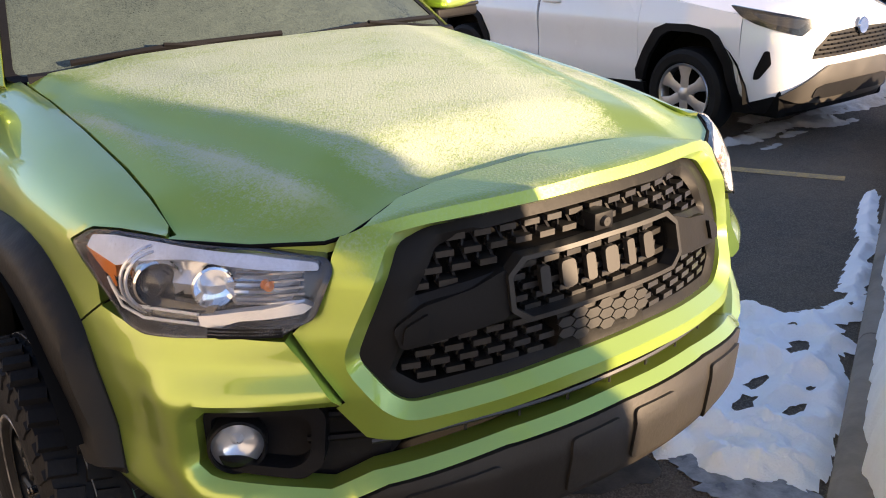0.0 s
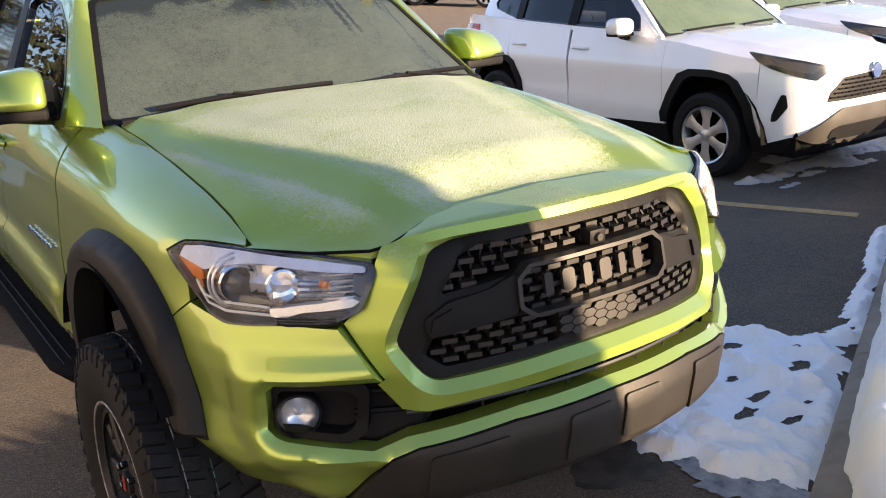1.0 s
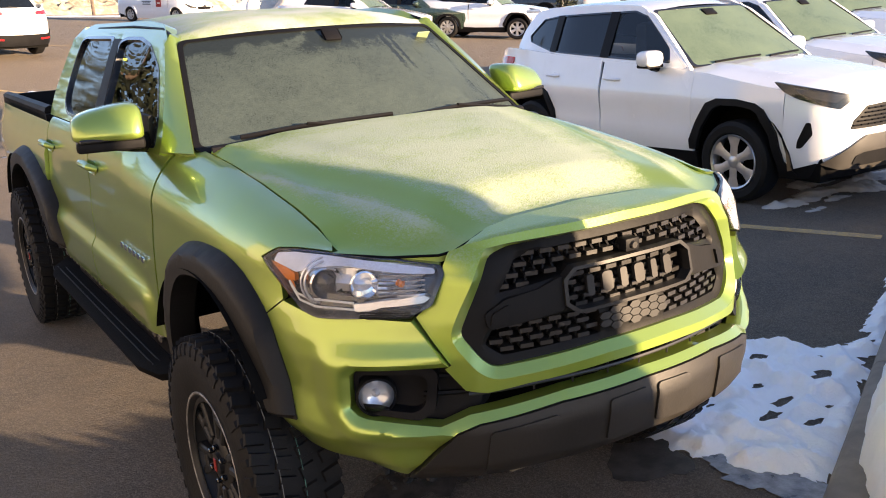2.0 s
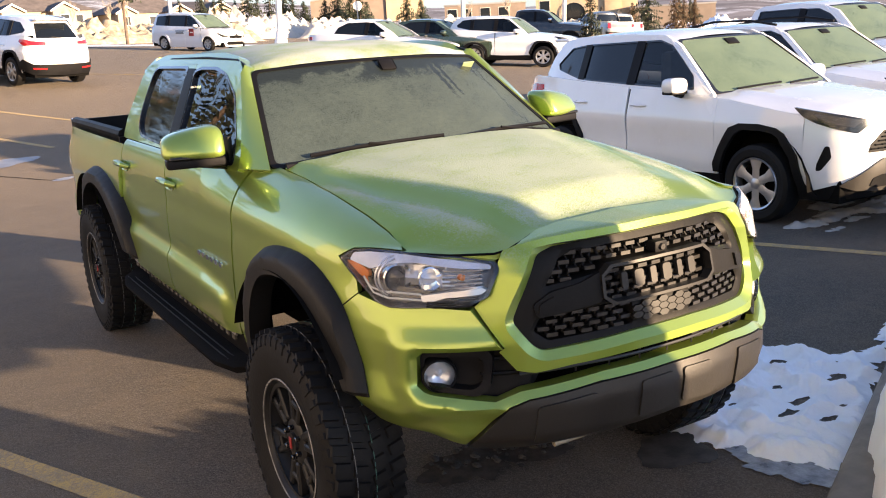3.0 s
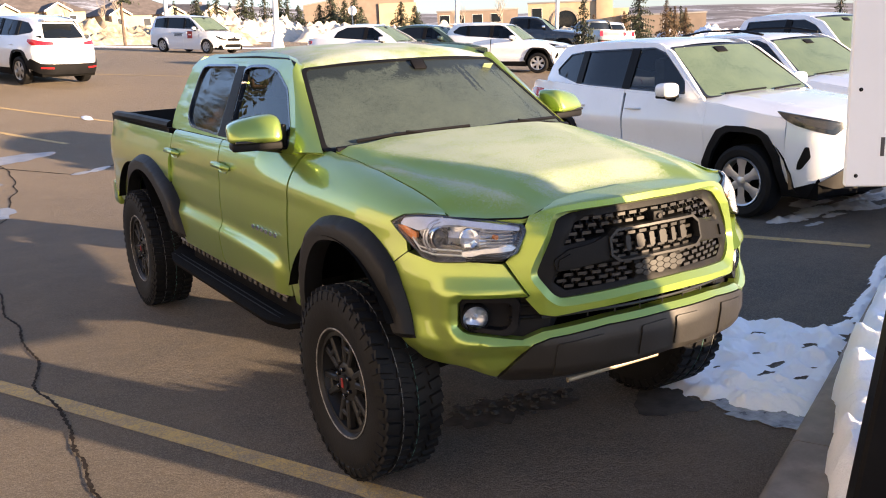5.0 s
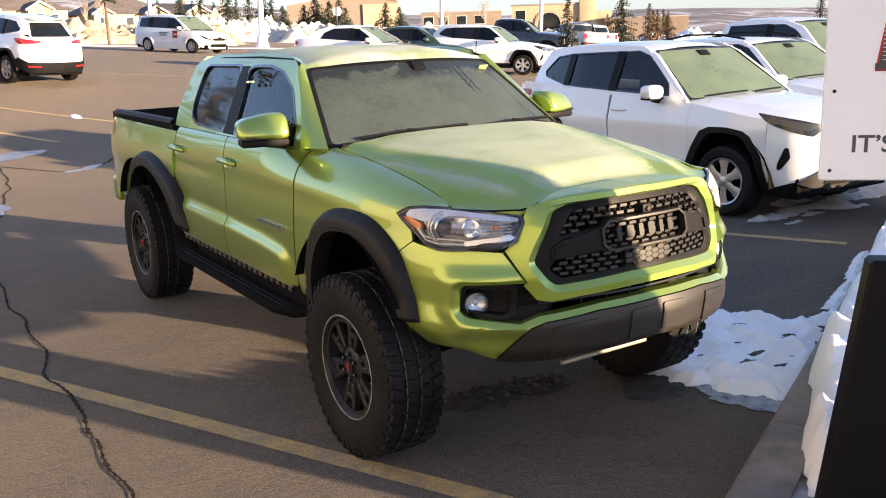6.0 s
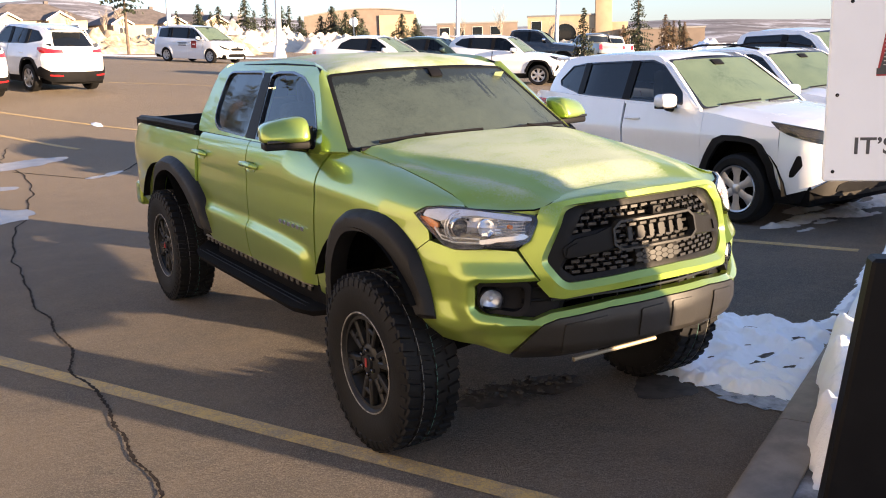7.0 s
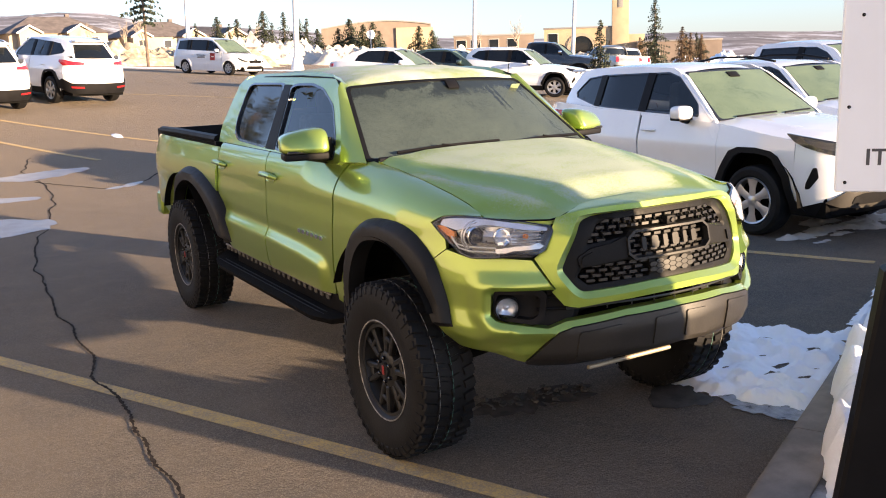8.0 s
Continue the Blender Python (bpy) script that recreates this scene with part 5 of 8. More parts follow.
    for sg in (1, -1):
        pil = bmesh.new()
        secs = []
        for v in np.linspace(-.05, 1.06, 15):
            p = screen(sg, v, 0)
            zc = p.z
            q = Vector((sg * cab_x(zc), lerp_table(zc, (1.29, 1.36, 1.53, 1.675), (.66, .69, .84, 1.0)), zc))
            secs.append([pil.verts.new(x) for x in (p + Vector((sg * .004, .0, .006)), p.lerp(q, .5) + Vector((sg * .012, -.004, .006)), q + Vector((sg * .004, 0, 0)), q - Vector((sg * .05, 0, .02)), p - Vector((sg * .02, -.03, .03)))])
        for r0, r1 in zip(secs, secs[1:]):
            for k in range(5):
                pil.faces.new((r0[k], r0[(k + 1) % 5], r1[(k + 1) % 5], r1[k]))
        pil.faces.new(secs[0])
        pil.faces.new(secs[-1][::-1])
        bmesh.ops.recalc_face_normals(pil, faces=pil.faces)
        part("a_pillar", pil, lime, t, "lime green windscreen pillar", 70)
    cowl = [Vector((x, .365 + .075 * (x / .66) ** 2, 1.325 - .012 * (x / .66) ** 2)) for x in np.linspace(-.66, .66, 15)]
    part("cowl", tube_bm(cowl, .020, 8), black_plastic, t, "black cowl below the windscreen")
    for x0, x1 in ((-.52, .02), (.10, .62)):
        wp = [screen(x0 / .66, .030, .012), screen((x0 * .6 + x1 * .4) / .66, .050, .018), screen(x1 / .66, .066, .012)]
        wi = part("wiper", tube_bm(wp, .009, 6), black_plastic, t, "black wiper")
        part("wiper_arm", tube_bm([screen(x1 / .66, -.02, .012), wp[1] + Vector((0, -.006, .008))], .006, 6), black_plastic, wi)
    # cab rear wall, bed floor, tailgate
    part("cab_back", prism([(-.76, 1.28), (.76, 1.28), (.61, 1.66), (.54, 1.72), (-.54, 1.72), (-.61, 1.66)], 2.55, 2.59), lime, t, "lime green cab back")
    part("rear_window", box_bm((1.05, .012, .26), (0, 2.60, 1.50), .004, 1), dark_glass, t, "dark rear window")
    bedb = bmesh.new()
    box_bm((1.50, 1.76, .04), (0, 3.47, .80), bm=bedb)
    box_bm((1.60, .04, .50), (0, 2.63, 1.04), bm=bedb)
    for sg in (1, -1):
        box_bm((.05, 1.70, .48), (sg * .735, 3.47, 1.055), bm=bedb)
    box_bm((1.46, .03, .53), (0, 4.25, 1.03), bm=bedb)
    part("bed_liner", bedb, black_plastic, t, "black bed liner")
    for sg in (1, -1):
        part("bed_rail", tube_bm([(sg * .765, 2.66, 1.30), (sg * .765, 3.6, 1.30), (sg * .74, 4.22, 1.285)], .032, 8), black_plastic, t, "black bed rail cap")
    part("tailgate", box_bm((1.46, .07, .52), (0, 4.30, 1.02), .02), lime, t, "lime green tailgate")
    part("rear_bumper", box_bm((1.60, .16, .20), (0, 4.36, .66), .04, 3), lime, t)
    for sg in (1, -1):
        part("tail_lamp", box_bm((.08, .12, .30), (sg * .715, 4.285, 1.06), .02), red_lens, t, "red tail lamp")
    # mirrors
    for sg in (1, -1):
        mb = bmesh.new()
        bmesh.ops.create_uvsphere(mb, u_segments=20, v_segments=14, radius=1)
        for v in mb.verts:
            for i in range(3):
                v.co[i] = math.copysign(abs(v.co[i]) ** .42, v.co[i])
            u = (v.co.x + 1) / 2        # 0 at the door, 1 at the outer end
            z = v.co.z * (.098 - .040 * u ** 1.6 if v.co.z > 0 else .032)
            v.co = Vector((sg * v.co.x * .122, v.co.y * .085 * (1 - .15 * u) + .045 * max(0, v.co.z) + .03 * u, z))
        if sg < 0:
            bmesh.ops.reverse_faces(mb, faces=mb.faces)
        bmesh.ops.transform(mb, matrix=Matrix.Translation((sg * .918, .765, 1.383)) @ Matrix.Rotation(sg * radians(12), 4, 'Z'), verts=mb.verts)
        mi = part("side_mirror", mb, lime, t, "lime green side mirror cap")
        part("mirror_foot", tube_bm([(sg * .74, .86, 1.315), (sg * .83, .81, 1.332), (sg * .96, .79, 1.345)], [.040, .038, .024], 10), black_plastic, mi, "black mirror foot")
        turned = Euler((0, 0, sg * radians(12))).to_matrix().to_4x4()
        part("mirror_skirt", box_bm((.232, .125, .040), (sg * .908, .785, 1.336), .016, 3, rot=turned), black_plastic, mi, "black mirror skirt")
        part("mirror_glass", box_bm((.18, .006, .075), (sg * .905, .846, 1.385), .002, 1, rot=turned), chrome, mi, "mirror glass")
        part("mirror_signal", box_bm((.13, .012, .014), (sg * .960, .722, 1.360), .004, 1, rot=turned), gloss_black, mi)
        part("quarter_sail", box_bm((.02, .13, .12), (sg * .755, .86, 1.36), .006), black_plastic, mi)
    # cabin: dark tub with seats and wheel
    part("cabin_floor", box_bm((1.36, 2.0, .03), (0, 1.6, .86)), dark_void, t)
    part("dashboard", box_bm((1.34, .40, .28), (0, .86, 1.16), .06, 3), seat_cloth, t, "dark dashboard")
    for x in (-.36, .36):
        for y in (1.35, 2.15):
            sb = bmesh.new()
            box_bm((.50, .16, .56), (x, y + .18, 1.22), .06, 3, bm=sb)
            box_bm((.26, .10, .16), (x, y + .20, 1.56), .04, 3, bm=sb)
            part("seat", sb, seat_cloth, t, "dark cloth seat")
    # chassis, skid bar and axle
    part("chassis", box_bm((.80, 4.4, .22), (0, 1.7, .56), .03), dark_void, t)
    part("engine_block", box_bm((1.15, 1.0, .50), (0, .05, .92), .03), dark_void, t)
    part("skid_bar", tube_bm([(-.305, -.72, .498), (.165, -.72, .498)], .010, 8), plain("dusty_alloy", (0.34, 0.29, 0.21), 0.5, 0.3), t, "bright alloy skid plate edge")
    part("skid_plate", box_bm((.62, .5, .012), (-.05, -.44, .50), .004, 1, rot=Euler((radians(-8), 0, 0)).to_matrix().to_4x4()), black_plastic, t)
    for sg in (1, -1):
        part("suspension_arm", tube_bm([(sg * .35, -.18, .50), (sg * .55, -.1, .44), (sg * .68, 0, .40)], .035, 8), dark_void, t)
        part("frame_horn", box_bm((.07, .34, .07), (sg * .42, -.50, .55), .02), dark_void, t)
    # wheels
    for sg in (1, -1):
        for yc in (0.0, 3.235):
            truck_wheel(t, sg, yc)
    return t


scuffed_edge = plain('scuffed_rim_edge', (0.30, 0.29, 0.27), 0.5, 0.3, var=0.7, scale=30)
chalk_white = plain('worn_white_line', (0.17, 0.17, 0.16), 0.8, var=0.5, scale=40)
chalk_green = plain('worn_green_line', (0.06, 0.16, 0.13), 0.8, var=0.5, scale=40)


def truck_wheel(t, sg, yc):
    """An all-terrain tyre with lugs on a black six-spoke wheel."""
    c = Vector((sg * .80, yc, .41))
    R, W = .41, .135
    prof = [(-W * .9, .235), (-W, .28), (-W * 1.04, .33), (-W, .375), (-W * .92, .396), (-W * .6, .400), (0, .402), (W * .6, .400), (W * .92, .396), (W, .375), (W * 1.04, .33), (W, .28), (W * .9, .235)]
    w = new("wheel")
    w.parent = t
    w.location = c
    w["label"] = "muddy all-terrain wheel on a matt black rim"
    tyre = lathe_bm(prof, 56)
    part("tyre", tyre, rubber, w, "dusty black all-terrain tyre", 30)
    tyre = bmesh.new()      # lugs: staggered blocks in the middle, shoulder blocks on the edge
    for k in range(44):
        a = k * math.tau / 44
        for x, wd, ln, sh in ((-.100, .058, .036, 0), (-.036, .050, .040, .5), (.030, .050, .040, .2), (.098, .058, .036, .7)):
            aa = a + sh * math.tau / 44
            m = Matrix.Rotation(aa, 4, 'X') @ Matrix.Translation((x, 0, .4035)) @ Matrix.Rotation(radians(14 if x > 0 else -14), 4, 'Z')
            vs = [tyre.verts.new(m @ Vector(p)) for p in ((-wd / 2, -ln / 2, -.006), (wd / 2, -ln / 2, -.006), (wd / 2, ln / 2, -.006), (-wd / 2, ln / 2, -.006),
                                                         (-wd / 2 * .9, -ln / 2 * .85, .008), (wd / 2 * .9, -ln / 2 * .85, .008), (wd / 2 * .9, ln / 2 * .85, .008), (-wd / 2 * .9, ln / 2 * .85, .008))]
            for f in ((4, 5, 6, 7), (0, 1, 5, 4), (1, 2, 6, 5), (2, 3, 7, 6), (3, 0, 4, 7)):
                tyre.faces.new([vs[i] for i in f])
        for side in (-1, 1):
            m = Matrix.Rotation(a, 4, 'X') @ Matrix.Translation((side * W * 1.0, 0, .372))
            ln = .032 if k % 2 else .024
            vs = [tyre.verts.new(m @ Vector((side * q[0], q[1], q[2]))) for q in ((-.004, -ln / 2, -.022), (-.004, ln / 2, -.022), (-.010, ln / 2, .020), (-.010, -ln / 2, .020),
                                                                               (.007, -ln / 2 * .8, -.014), (.007, ln / 2 * .8, -.014), (.000, ln / 2 * .8, .018), (.000, -ln / 2 * .8, .018))]
            for f in ((4, 5, 6, 7), (0, 1, 5, 4), (1, 2, 6, 5), (2, 3, 7, 6), (3, 0, 4, 7)):
                tyre.faces.new([vs[i] for i in f])
    bmesh.ops.recalc_face_normals(tyre, faces=tyre.faces)
    part("tread_rubber", tyre, rubber, w, "", 30)["kind"] = "stuff"
    o = sg
    rim = lathe_bm([(-.11, .20), (-.11, .235), (.0, .215), (o * .10, .222), (o * .118, .236), (o * .124, .236), (o * .124, .226), (o * .105, .212), (o * .02, .20), (-o * .06, .19)], 48)
    part("rim", rim, rim_black, w, "matt black rim")
    for x, col in ((o * .056, chalk_white), (-o * .012, chalk_green)):
        part("tread_line", lathe_bm([(x - .0012, .4105), (x - .0012, .4119), (x + .0012, .4119), (x + .0012, .4105)], 64, closed=True), col, w, "thin painted factory line on the tread")
    edge = lathe_bm([(o * .1245, .2295), (o * .1265, .231), (o * .1265, .2350), (o * .1245, .2365)], 48)
    part("rim_scuff", edge, scuffed_edge, w, "scuffed bare metal rim edge")
    spokes = bmesh.new()
    for k in range(6):
        a = k * math.tau / 6 + .2
        for da, hw in ((-.20, .014), (.20, .014)):
            m = Matrix.Rotation(a + da, 4, 'X')
            b = bmesh.new()
            box_bm((.035, hw * 2, .13), (o * .085, 0, .148), .006, 1, bm=b)
            bmesh.ops.transform(b, matrix=m, verts=b.verts)
            tmp = bpy.data.meshes.new("tmp")
            b.to_mesh(tmp)
            b.free()
            spokes.from_mesh(tmp)
            bpy.data.meshes.remove(tmp)
        b = bmesh.new()
        box_bm((.03, .075, .022), (o * .088, 0, .150), .005, 1, bm=b)
        bmesh.ops.transform(b, matrix=Matrix.Rotation(a, 4, 'X'), verts=b.verts)
        tmp = bpy.data.meshes.new("tmp")
        b.to_mesh(tmp)
        b.free()
        spokes.from_mesh(tmp)
        bpy.data.meshes.remove(tmp)
    part("spokes", spokes, rim_black, w, "matt black split spokes")
    hub = lathe_bm([(o * .03, .09), (o * .09, .085), (o * .10, .07), (o * .10, .036), (o * .112, .034), (o * .114, .001)], 28)
    part("hub", hub, rim_black, w)
    part("hub_cap_mark", box_bm((.004, .018, .042), (o * .116, 0, 0), .001, 1), red_plastic, w, "red hub cap mark")
    for k in range(6):
        a = k * math.tau / 6 + .5
        part("lug_nut", lathe_bm([(o * .09, .010), (o * .115, .009), (o * .118, .005)], 6, 'x', (0, .056 * math.cos(a), .056 * math.sin(a))), gloss_black, w)
    part("brake_disc", lathe_bm([(-o * .02, .05), (-o * .02, .17), (-o * .035, .17), (-o * .035, .05)], 28), satin_alloy, w)


pickup = build_truck()
pickup.location.x = .010

# ---- other vehicles ----
lamp_grey = plain('lamp_reflector', (0.075, 0.075, 0.08), 0.22, 0.5)


def car_wheel(parent, x, y, r, w, sg, rim_mat, spokes=6, rim_r=None):
    """A road wheel: tyre, rim with twin-lobed spokes, hub."""
    rim_r = rim_r or r * .66
    wh = new("wheel")
    wh.parent = parent
    wh.location = (x, y, r)
    wh["label"] = "road wheel with dusty black tyre"
    h = w / 2
    part("tyre", lathe_bm([(-h * .8, rim_r), (-h, rim_r * 1.1), (-h * 1.04, r * .88), (-h * .85, r * .975), (-h * .4, r), (h * .4, r), (h * .85, r * .975), (h * 1.04, r * .88), (h, rim_r * 1.1), (h * .8, rim_r)], 36), rubber, wh)
    o = sg * h
    part("rim", lathe_bm([(-o * .6, rim_r * .9), (o * .3, rim_r * .9), (o * .8, rim_r * .96), (o * .92, rim_r * 1.02), (o * .98, rim_r * 1.0), (o * .9, rim_r * .93)], 36), rim_mat, wh)
    part("rim_back", lathe_bm([(o * .1, .001), (o * .1, rim_r * .92)], 24), dark_void, wh)
    for k in range(spokes):
        a = k * math.tau / spokes
        b = bmesh.new()
        wd0, wd1 = rim_r * .17, rim_r * .30
        z0, z1 = rim_r * .16, rim_r * .97
        vs = [b.verts.new(Vector((xx, yy, zz))) for zz, wd, dx in ((z0, wd0, .82), ((z0 + z1) / 2, wd0 * .95, .80), (z1, wd1, .84)) for xx, yy in ((o * dx, -wd), (o * (dx + .06), 0), (o * dx, wd), (o * (dx - .22), 0))]
        for q in (0, 4):
            for j in range(4):
                b.faces.new((vs[q + j], vs[q + (j + 1) % 4], vs[q + 4 + (j + 1) % 4], vs[q + 4 + j]))
        bmesh.ops.recalc_face_normals(b, faces=b.faces)
        bmesh.ops.transform(b, matrix=Matrix.Rotation(a, 4, 'X'), verts=b.verts)
        part("spoke", b, rim_mat, wh)
    part("hub", lathe_bm([(o * .3, rim_r * .25), (o * .86, rim_r * .22), (o * .93, rim_r * .12), (o * .94, .001)], 18), rim_mat, wh)
    return wh


def build_car(name, label, category, c, paint, rim_mat=None, group="", detail=True):
    """A car from its numbers: c holds plan, side profile, belt, arches, windows, roof and lamps. Origin on the ground under the front axle."""
    rim_mat = rim_mat or silver
    t = thing(name, label, category, group)
    plan = Plan(c["plan"])
    SZ = c["side_z"]
    clad = c.get("clad", black_plastic)

    def pt(s, h, d=0.0):
        a, sg = abs(s), (1 if s >= 0 else -1)
        a = min(a, plan.length)
        p, n = plan.at(a), plan.normal(a)
        q = p + n * (lerp_table(h, *SZ) + d)
        return Vector((sg * max(q[0], 0) if a > .01 else 0, q[1], h))
    S = lambda y: plan.s_of_y(y)
    sb = lambda y: plan.s_of_y(y, plan.length * .5)
    belt = c["belt"]
    top = lambda y: lerp_table(y, *belt)
    bot = c["sill"]
    ar = c["r"] + .055
    ya, yb = 0.0, c["wb"]

    def arch(yc, rev=False, grow=1.0, n=11):
        pts = []
        if "arch_o" in c:
            return [(S(yc + (u + w) / 2), (v + q) / 2 if 0 < i < len(c["arch_o"]) - 1 else bot) for i, ((u, v), (w, q)) in enumerate(zip(c["arch_o"], c["arch_i"]))]
        for k in range(n):
            a = math.pi * k / (n - 1)
            pts.append((S(yc - ar * grow * math.cos(a)), c["r"] * .95 + ar * grow * 1.02 * math.sin(a) if 0 < k < n - 1 else bot))
        return pts
    d0, d1, d2 = c["doors"]          # y of the front, middle and rear door seams
    yn, yt = c["nose_y"], c["tail_y"]
    run = lambda y0, y1, n=8: [(S(y), top(y)) for y in np.linspace(y0, y1, n)]
    sn, st = S(yn), S(yt)
    af, arr = arch(ya), arch(yb)
    wing = [(sn, c["r"] * .9)] + [p for p in af if p[0] > sn] + [(S(d0) - .003, bot), (S(d0) - .003, top(d0))] + run(d0 - .01, yn, 9)[1:]
    fdoor = [(S(d0) + .001, bot), (S(d1) - .002, bot), (S(d1) - .002, top(d1))] + run(d1 - .01, d0 + .01, 6)
    rd_end = [p for p in arr if p[0] < S(d2)]
    z_end = rd_end[-1][1] if rd_end else bot
    rdoor = [(S(d1) + .002, bot)] + rd_end + [(S(d2), z_end), (S(d2), top(d2))] + run(d2 - .01, d1 + .01, 6)
    quarter = [(S(d2) + .006, z_end)] + [p for p in arr if p[0] > S(d2) + .01] + [(st, bot + .08)] + run(yt, d2 + .01, 8)
    for sg in (1, -1):
        side = lambda poly: [(sg * u, v) for u, v in poly]
        for nm, poly in (("front_wing", wing), ("front_door", fdoor), ("rear_door", rdoor), ("rear_quarter", quarter)):
            o = panel(nm, pt, side(poly), paint, t, "", (), .07 if detail else .14, .02, lift=lambda u, v: c.get("crease", .012) * math.exp(-((v - c["crease_z"]) / .05) ** 2) - .03 * math.exp(-((v - c["crease_z"] + .2) / .1) ** 2) * .4)
            if nm.endswith("door"):
                hy = (d1 if nm == "front_door" else d2) - .16
                hz = c["handle_z"]
                part("handle", tube_bm([pt(sg * S(hy + q), hz, e) for q, e in ((-.09, 0), (-.07, .03), (.07, .03), (.09, 0))], .013, 6), paint, o)
                cup = [(sg * (S(hy) + .075 * math.cos(a)), hz + .028 * math.sin(a)) for a in np.linspace(0, math.tau, 12, endpoint=False)]
                panel("handle_cup", pt, cup, paint, o, "", (), .05, .004, .003)
        # cladding: arches and sill
        for yc, nm in ((ya, "front_arch"), (yb, "rear_arch")):
            if "arch_o" in c:
                ro = [(sg * S(yc + u), v) for u, v in c["arch_o"]]
                ri = [(sg * S(yc + u), v) for u, v in c["arch_i"]]
            else:
                ro, ri = [], []
                for k in range(15):
                    a = math.pi * 1.08 * k / 14 - .04 * math.pi
                    sq = 1 + .05 * abs(math.sin(2 * a))
                    ro.append((sg * S(yc - ar * 1.13 * sq * math.cos(a)), c["r"] * .95 + ar * 1.12 * sq * math.sin(a)))
                    ri.append((sg * S(yc - ar * .97 * math.cos(a)), c["r"] * .95 + ar * .97 * math.sin(a)))
            panel(nm, pt, ro + ri[::-1], clad, t, "black wheel arch cladding" if clad is black_plastic else "", (), .05, .04, .018)
            well = bmesh.new()
            rows = []
            for k in range(13):
                a = math.pi * k / 12
                rows.append([well.verts.new((sg * x, yc - (ar + .02) * math.cos(a) * f, c["r"] * .95 + (ar + .02) * math.sin(a) * f)) for x, f in ((c["hw"] - .05, c.get("well", 1)), (c["hw"] - .35, c.get("well", 1)), (c["hw"] - .35, 0))])
            for r0, r1 in zip(rows, rows[1:]):
                for j in range(2):
                    well.faces.new((r0[j], r0[j + 1], r1[j + 1], r1[j]))
            part("wheel_well", well, dark_void, t)
        panel("sill", pt, side([(S(ya + ar), bot - .12), (S(yb - ar), bot - .12), (S(yb - ar), bot + .06), ((S(ya + ar) + S(yb - ar)) / 2, bot + .03), (S(ya + ar), bot + .06)]), clad, t, "", (), .15, .04, .012)
    # nose and tail
    nose = mirror_half([(0, c["nose_bot"]), (sn * .75, c["nose_bot"] + .01), (sn - .005, c["r"] * .9)] + [(sn - .005, top(yn))] + [(S(y) if y > c["plan"][0][1] + .02 else 0, c["hood_front"] + (top(yn) - c["hood_front"]) * k) for y, k in ((yn - .12, .75), (yn - .3, .3))] + [(0, c["hood_front"])])
    panel("front_bumper", pt, nose, paint, t, "", (), .06 if detail else .14, .03, lift=c.get("nose_lift"))
    L = plan.length
    tl = L - st
    tail_half = [(0, bot), (tl * .7, bot), (tl + .0, bot + .08), (tl, top(yt)), (tl * .6, c["tail_top"]), (0, c["tail_top"])]
    tail_fn = lambda s, h, d=0.0: pt(math.copysign(L - abs(s), s) if abs(s) > 1e-6 else L, h, d)
    panel("tailgate", tail_fn, mirror_half(tail_half), paint, t, "", (), .1, .03)
    panel("rear_bumper", tail_fn, mirror_half(c.get("rear_clad") or [(0, bot - .08), (tl * .95, bot), (tl * .98, bot + .24), (tl * .55, bot + .20), (0, bot + .20)]), clad, t, "", (), .1, .04, .03)
    if detail or c.get("rear_lamps", True):
        for sg in (1, -1):
            lamp = [(sg * u, v) for u, v in c["tail_lamp"]]
            panel("tail_lamp", tail_fn, soften(lamp, .02), red_lens, t, "red tail lamp", (), .06, .02, .012)
            panel("rear_reflector", tail_fn, [(sg * u, v) for u, v in ((tl * .45, bot + .10), (tl * .75, bot + .11), (tl * .75, bot + .15), (tl * .45, bot + .14))], red_lens, t, "", (), .1, .01, .036)
        panel("plate_recess", tail_fn, mirror_half([(0, bot + .33), (.27, bot + .33), (.27, bot + .46), (0, bot + .46)]), white_plastic, t, "", (), .2, .01, .006)
    # hood
    hw = c["hood"]

    def hood_z(x, y):
        mid = lerp_table(y, *hw["mid"])
        edge = top(max(y, yn)) if y > yn else c["hood_front"] + (top(yn) - c["hood_front"]) * smoothstep(c["plan"][0][1], yn, y)
        s = S(max(y, c["plan"][0][1] + .01))
        xe = max(.05, pt(s, edge).x)
        u = min(1, abs(x) / xe)
        z = edge + max(0, mid - edge) * (1 - u ** 2.4)
        return z + .012 * math.exp(-((abs(x) - xe * .62) / .05) ** 2)
    half = []
    for y in np.linspace(c["plan"][0][1] + .012, yn, 6):
        s = S(y)
        e = c["hood_front"] + (top(yn) - c["hood_front"]) * smoothstep(c["plan"][0][1], yn, y)
        p = pt(s, e)
        half.append((max(p.x - .004, 0.02), p.y + .01))
    for y in np.linspace(yn + .08, hw["back"], 6):
        p = pt(S(y), top(y))
        half.append((p.x - .012, y))
    half += [(half[-1][0] * .6, hw["back"] + .02), (0, hw["back"] + .03)]
    half = [(0, half[0][1] - .004)] + half
    panel("hood", lambda x, y, d: Vector((x, y, hood_z(x, y) + d)), half + [(-x, y) for x, y in half[::-1] if x > 1e-6], paint, t, "", (), .08 if detail else .2, .02)
    # greenhouse
    gh = c["cab"]

    def cab_x(y, z):
        b = pt(S(min(max(y, yn), yt)), top(y)).x
        return b - .01 - gh["lean"] * (z - top(y)) - gh.get("tuck", 0) * max(0, y - gh.get("tuck_y", 9))
    side_out = gh["side"]
    wins = gh["windows"]
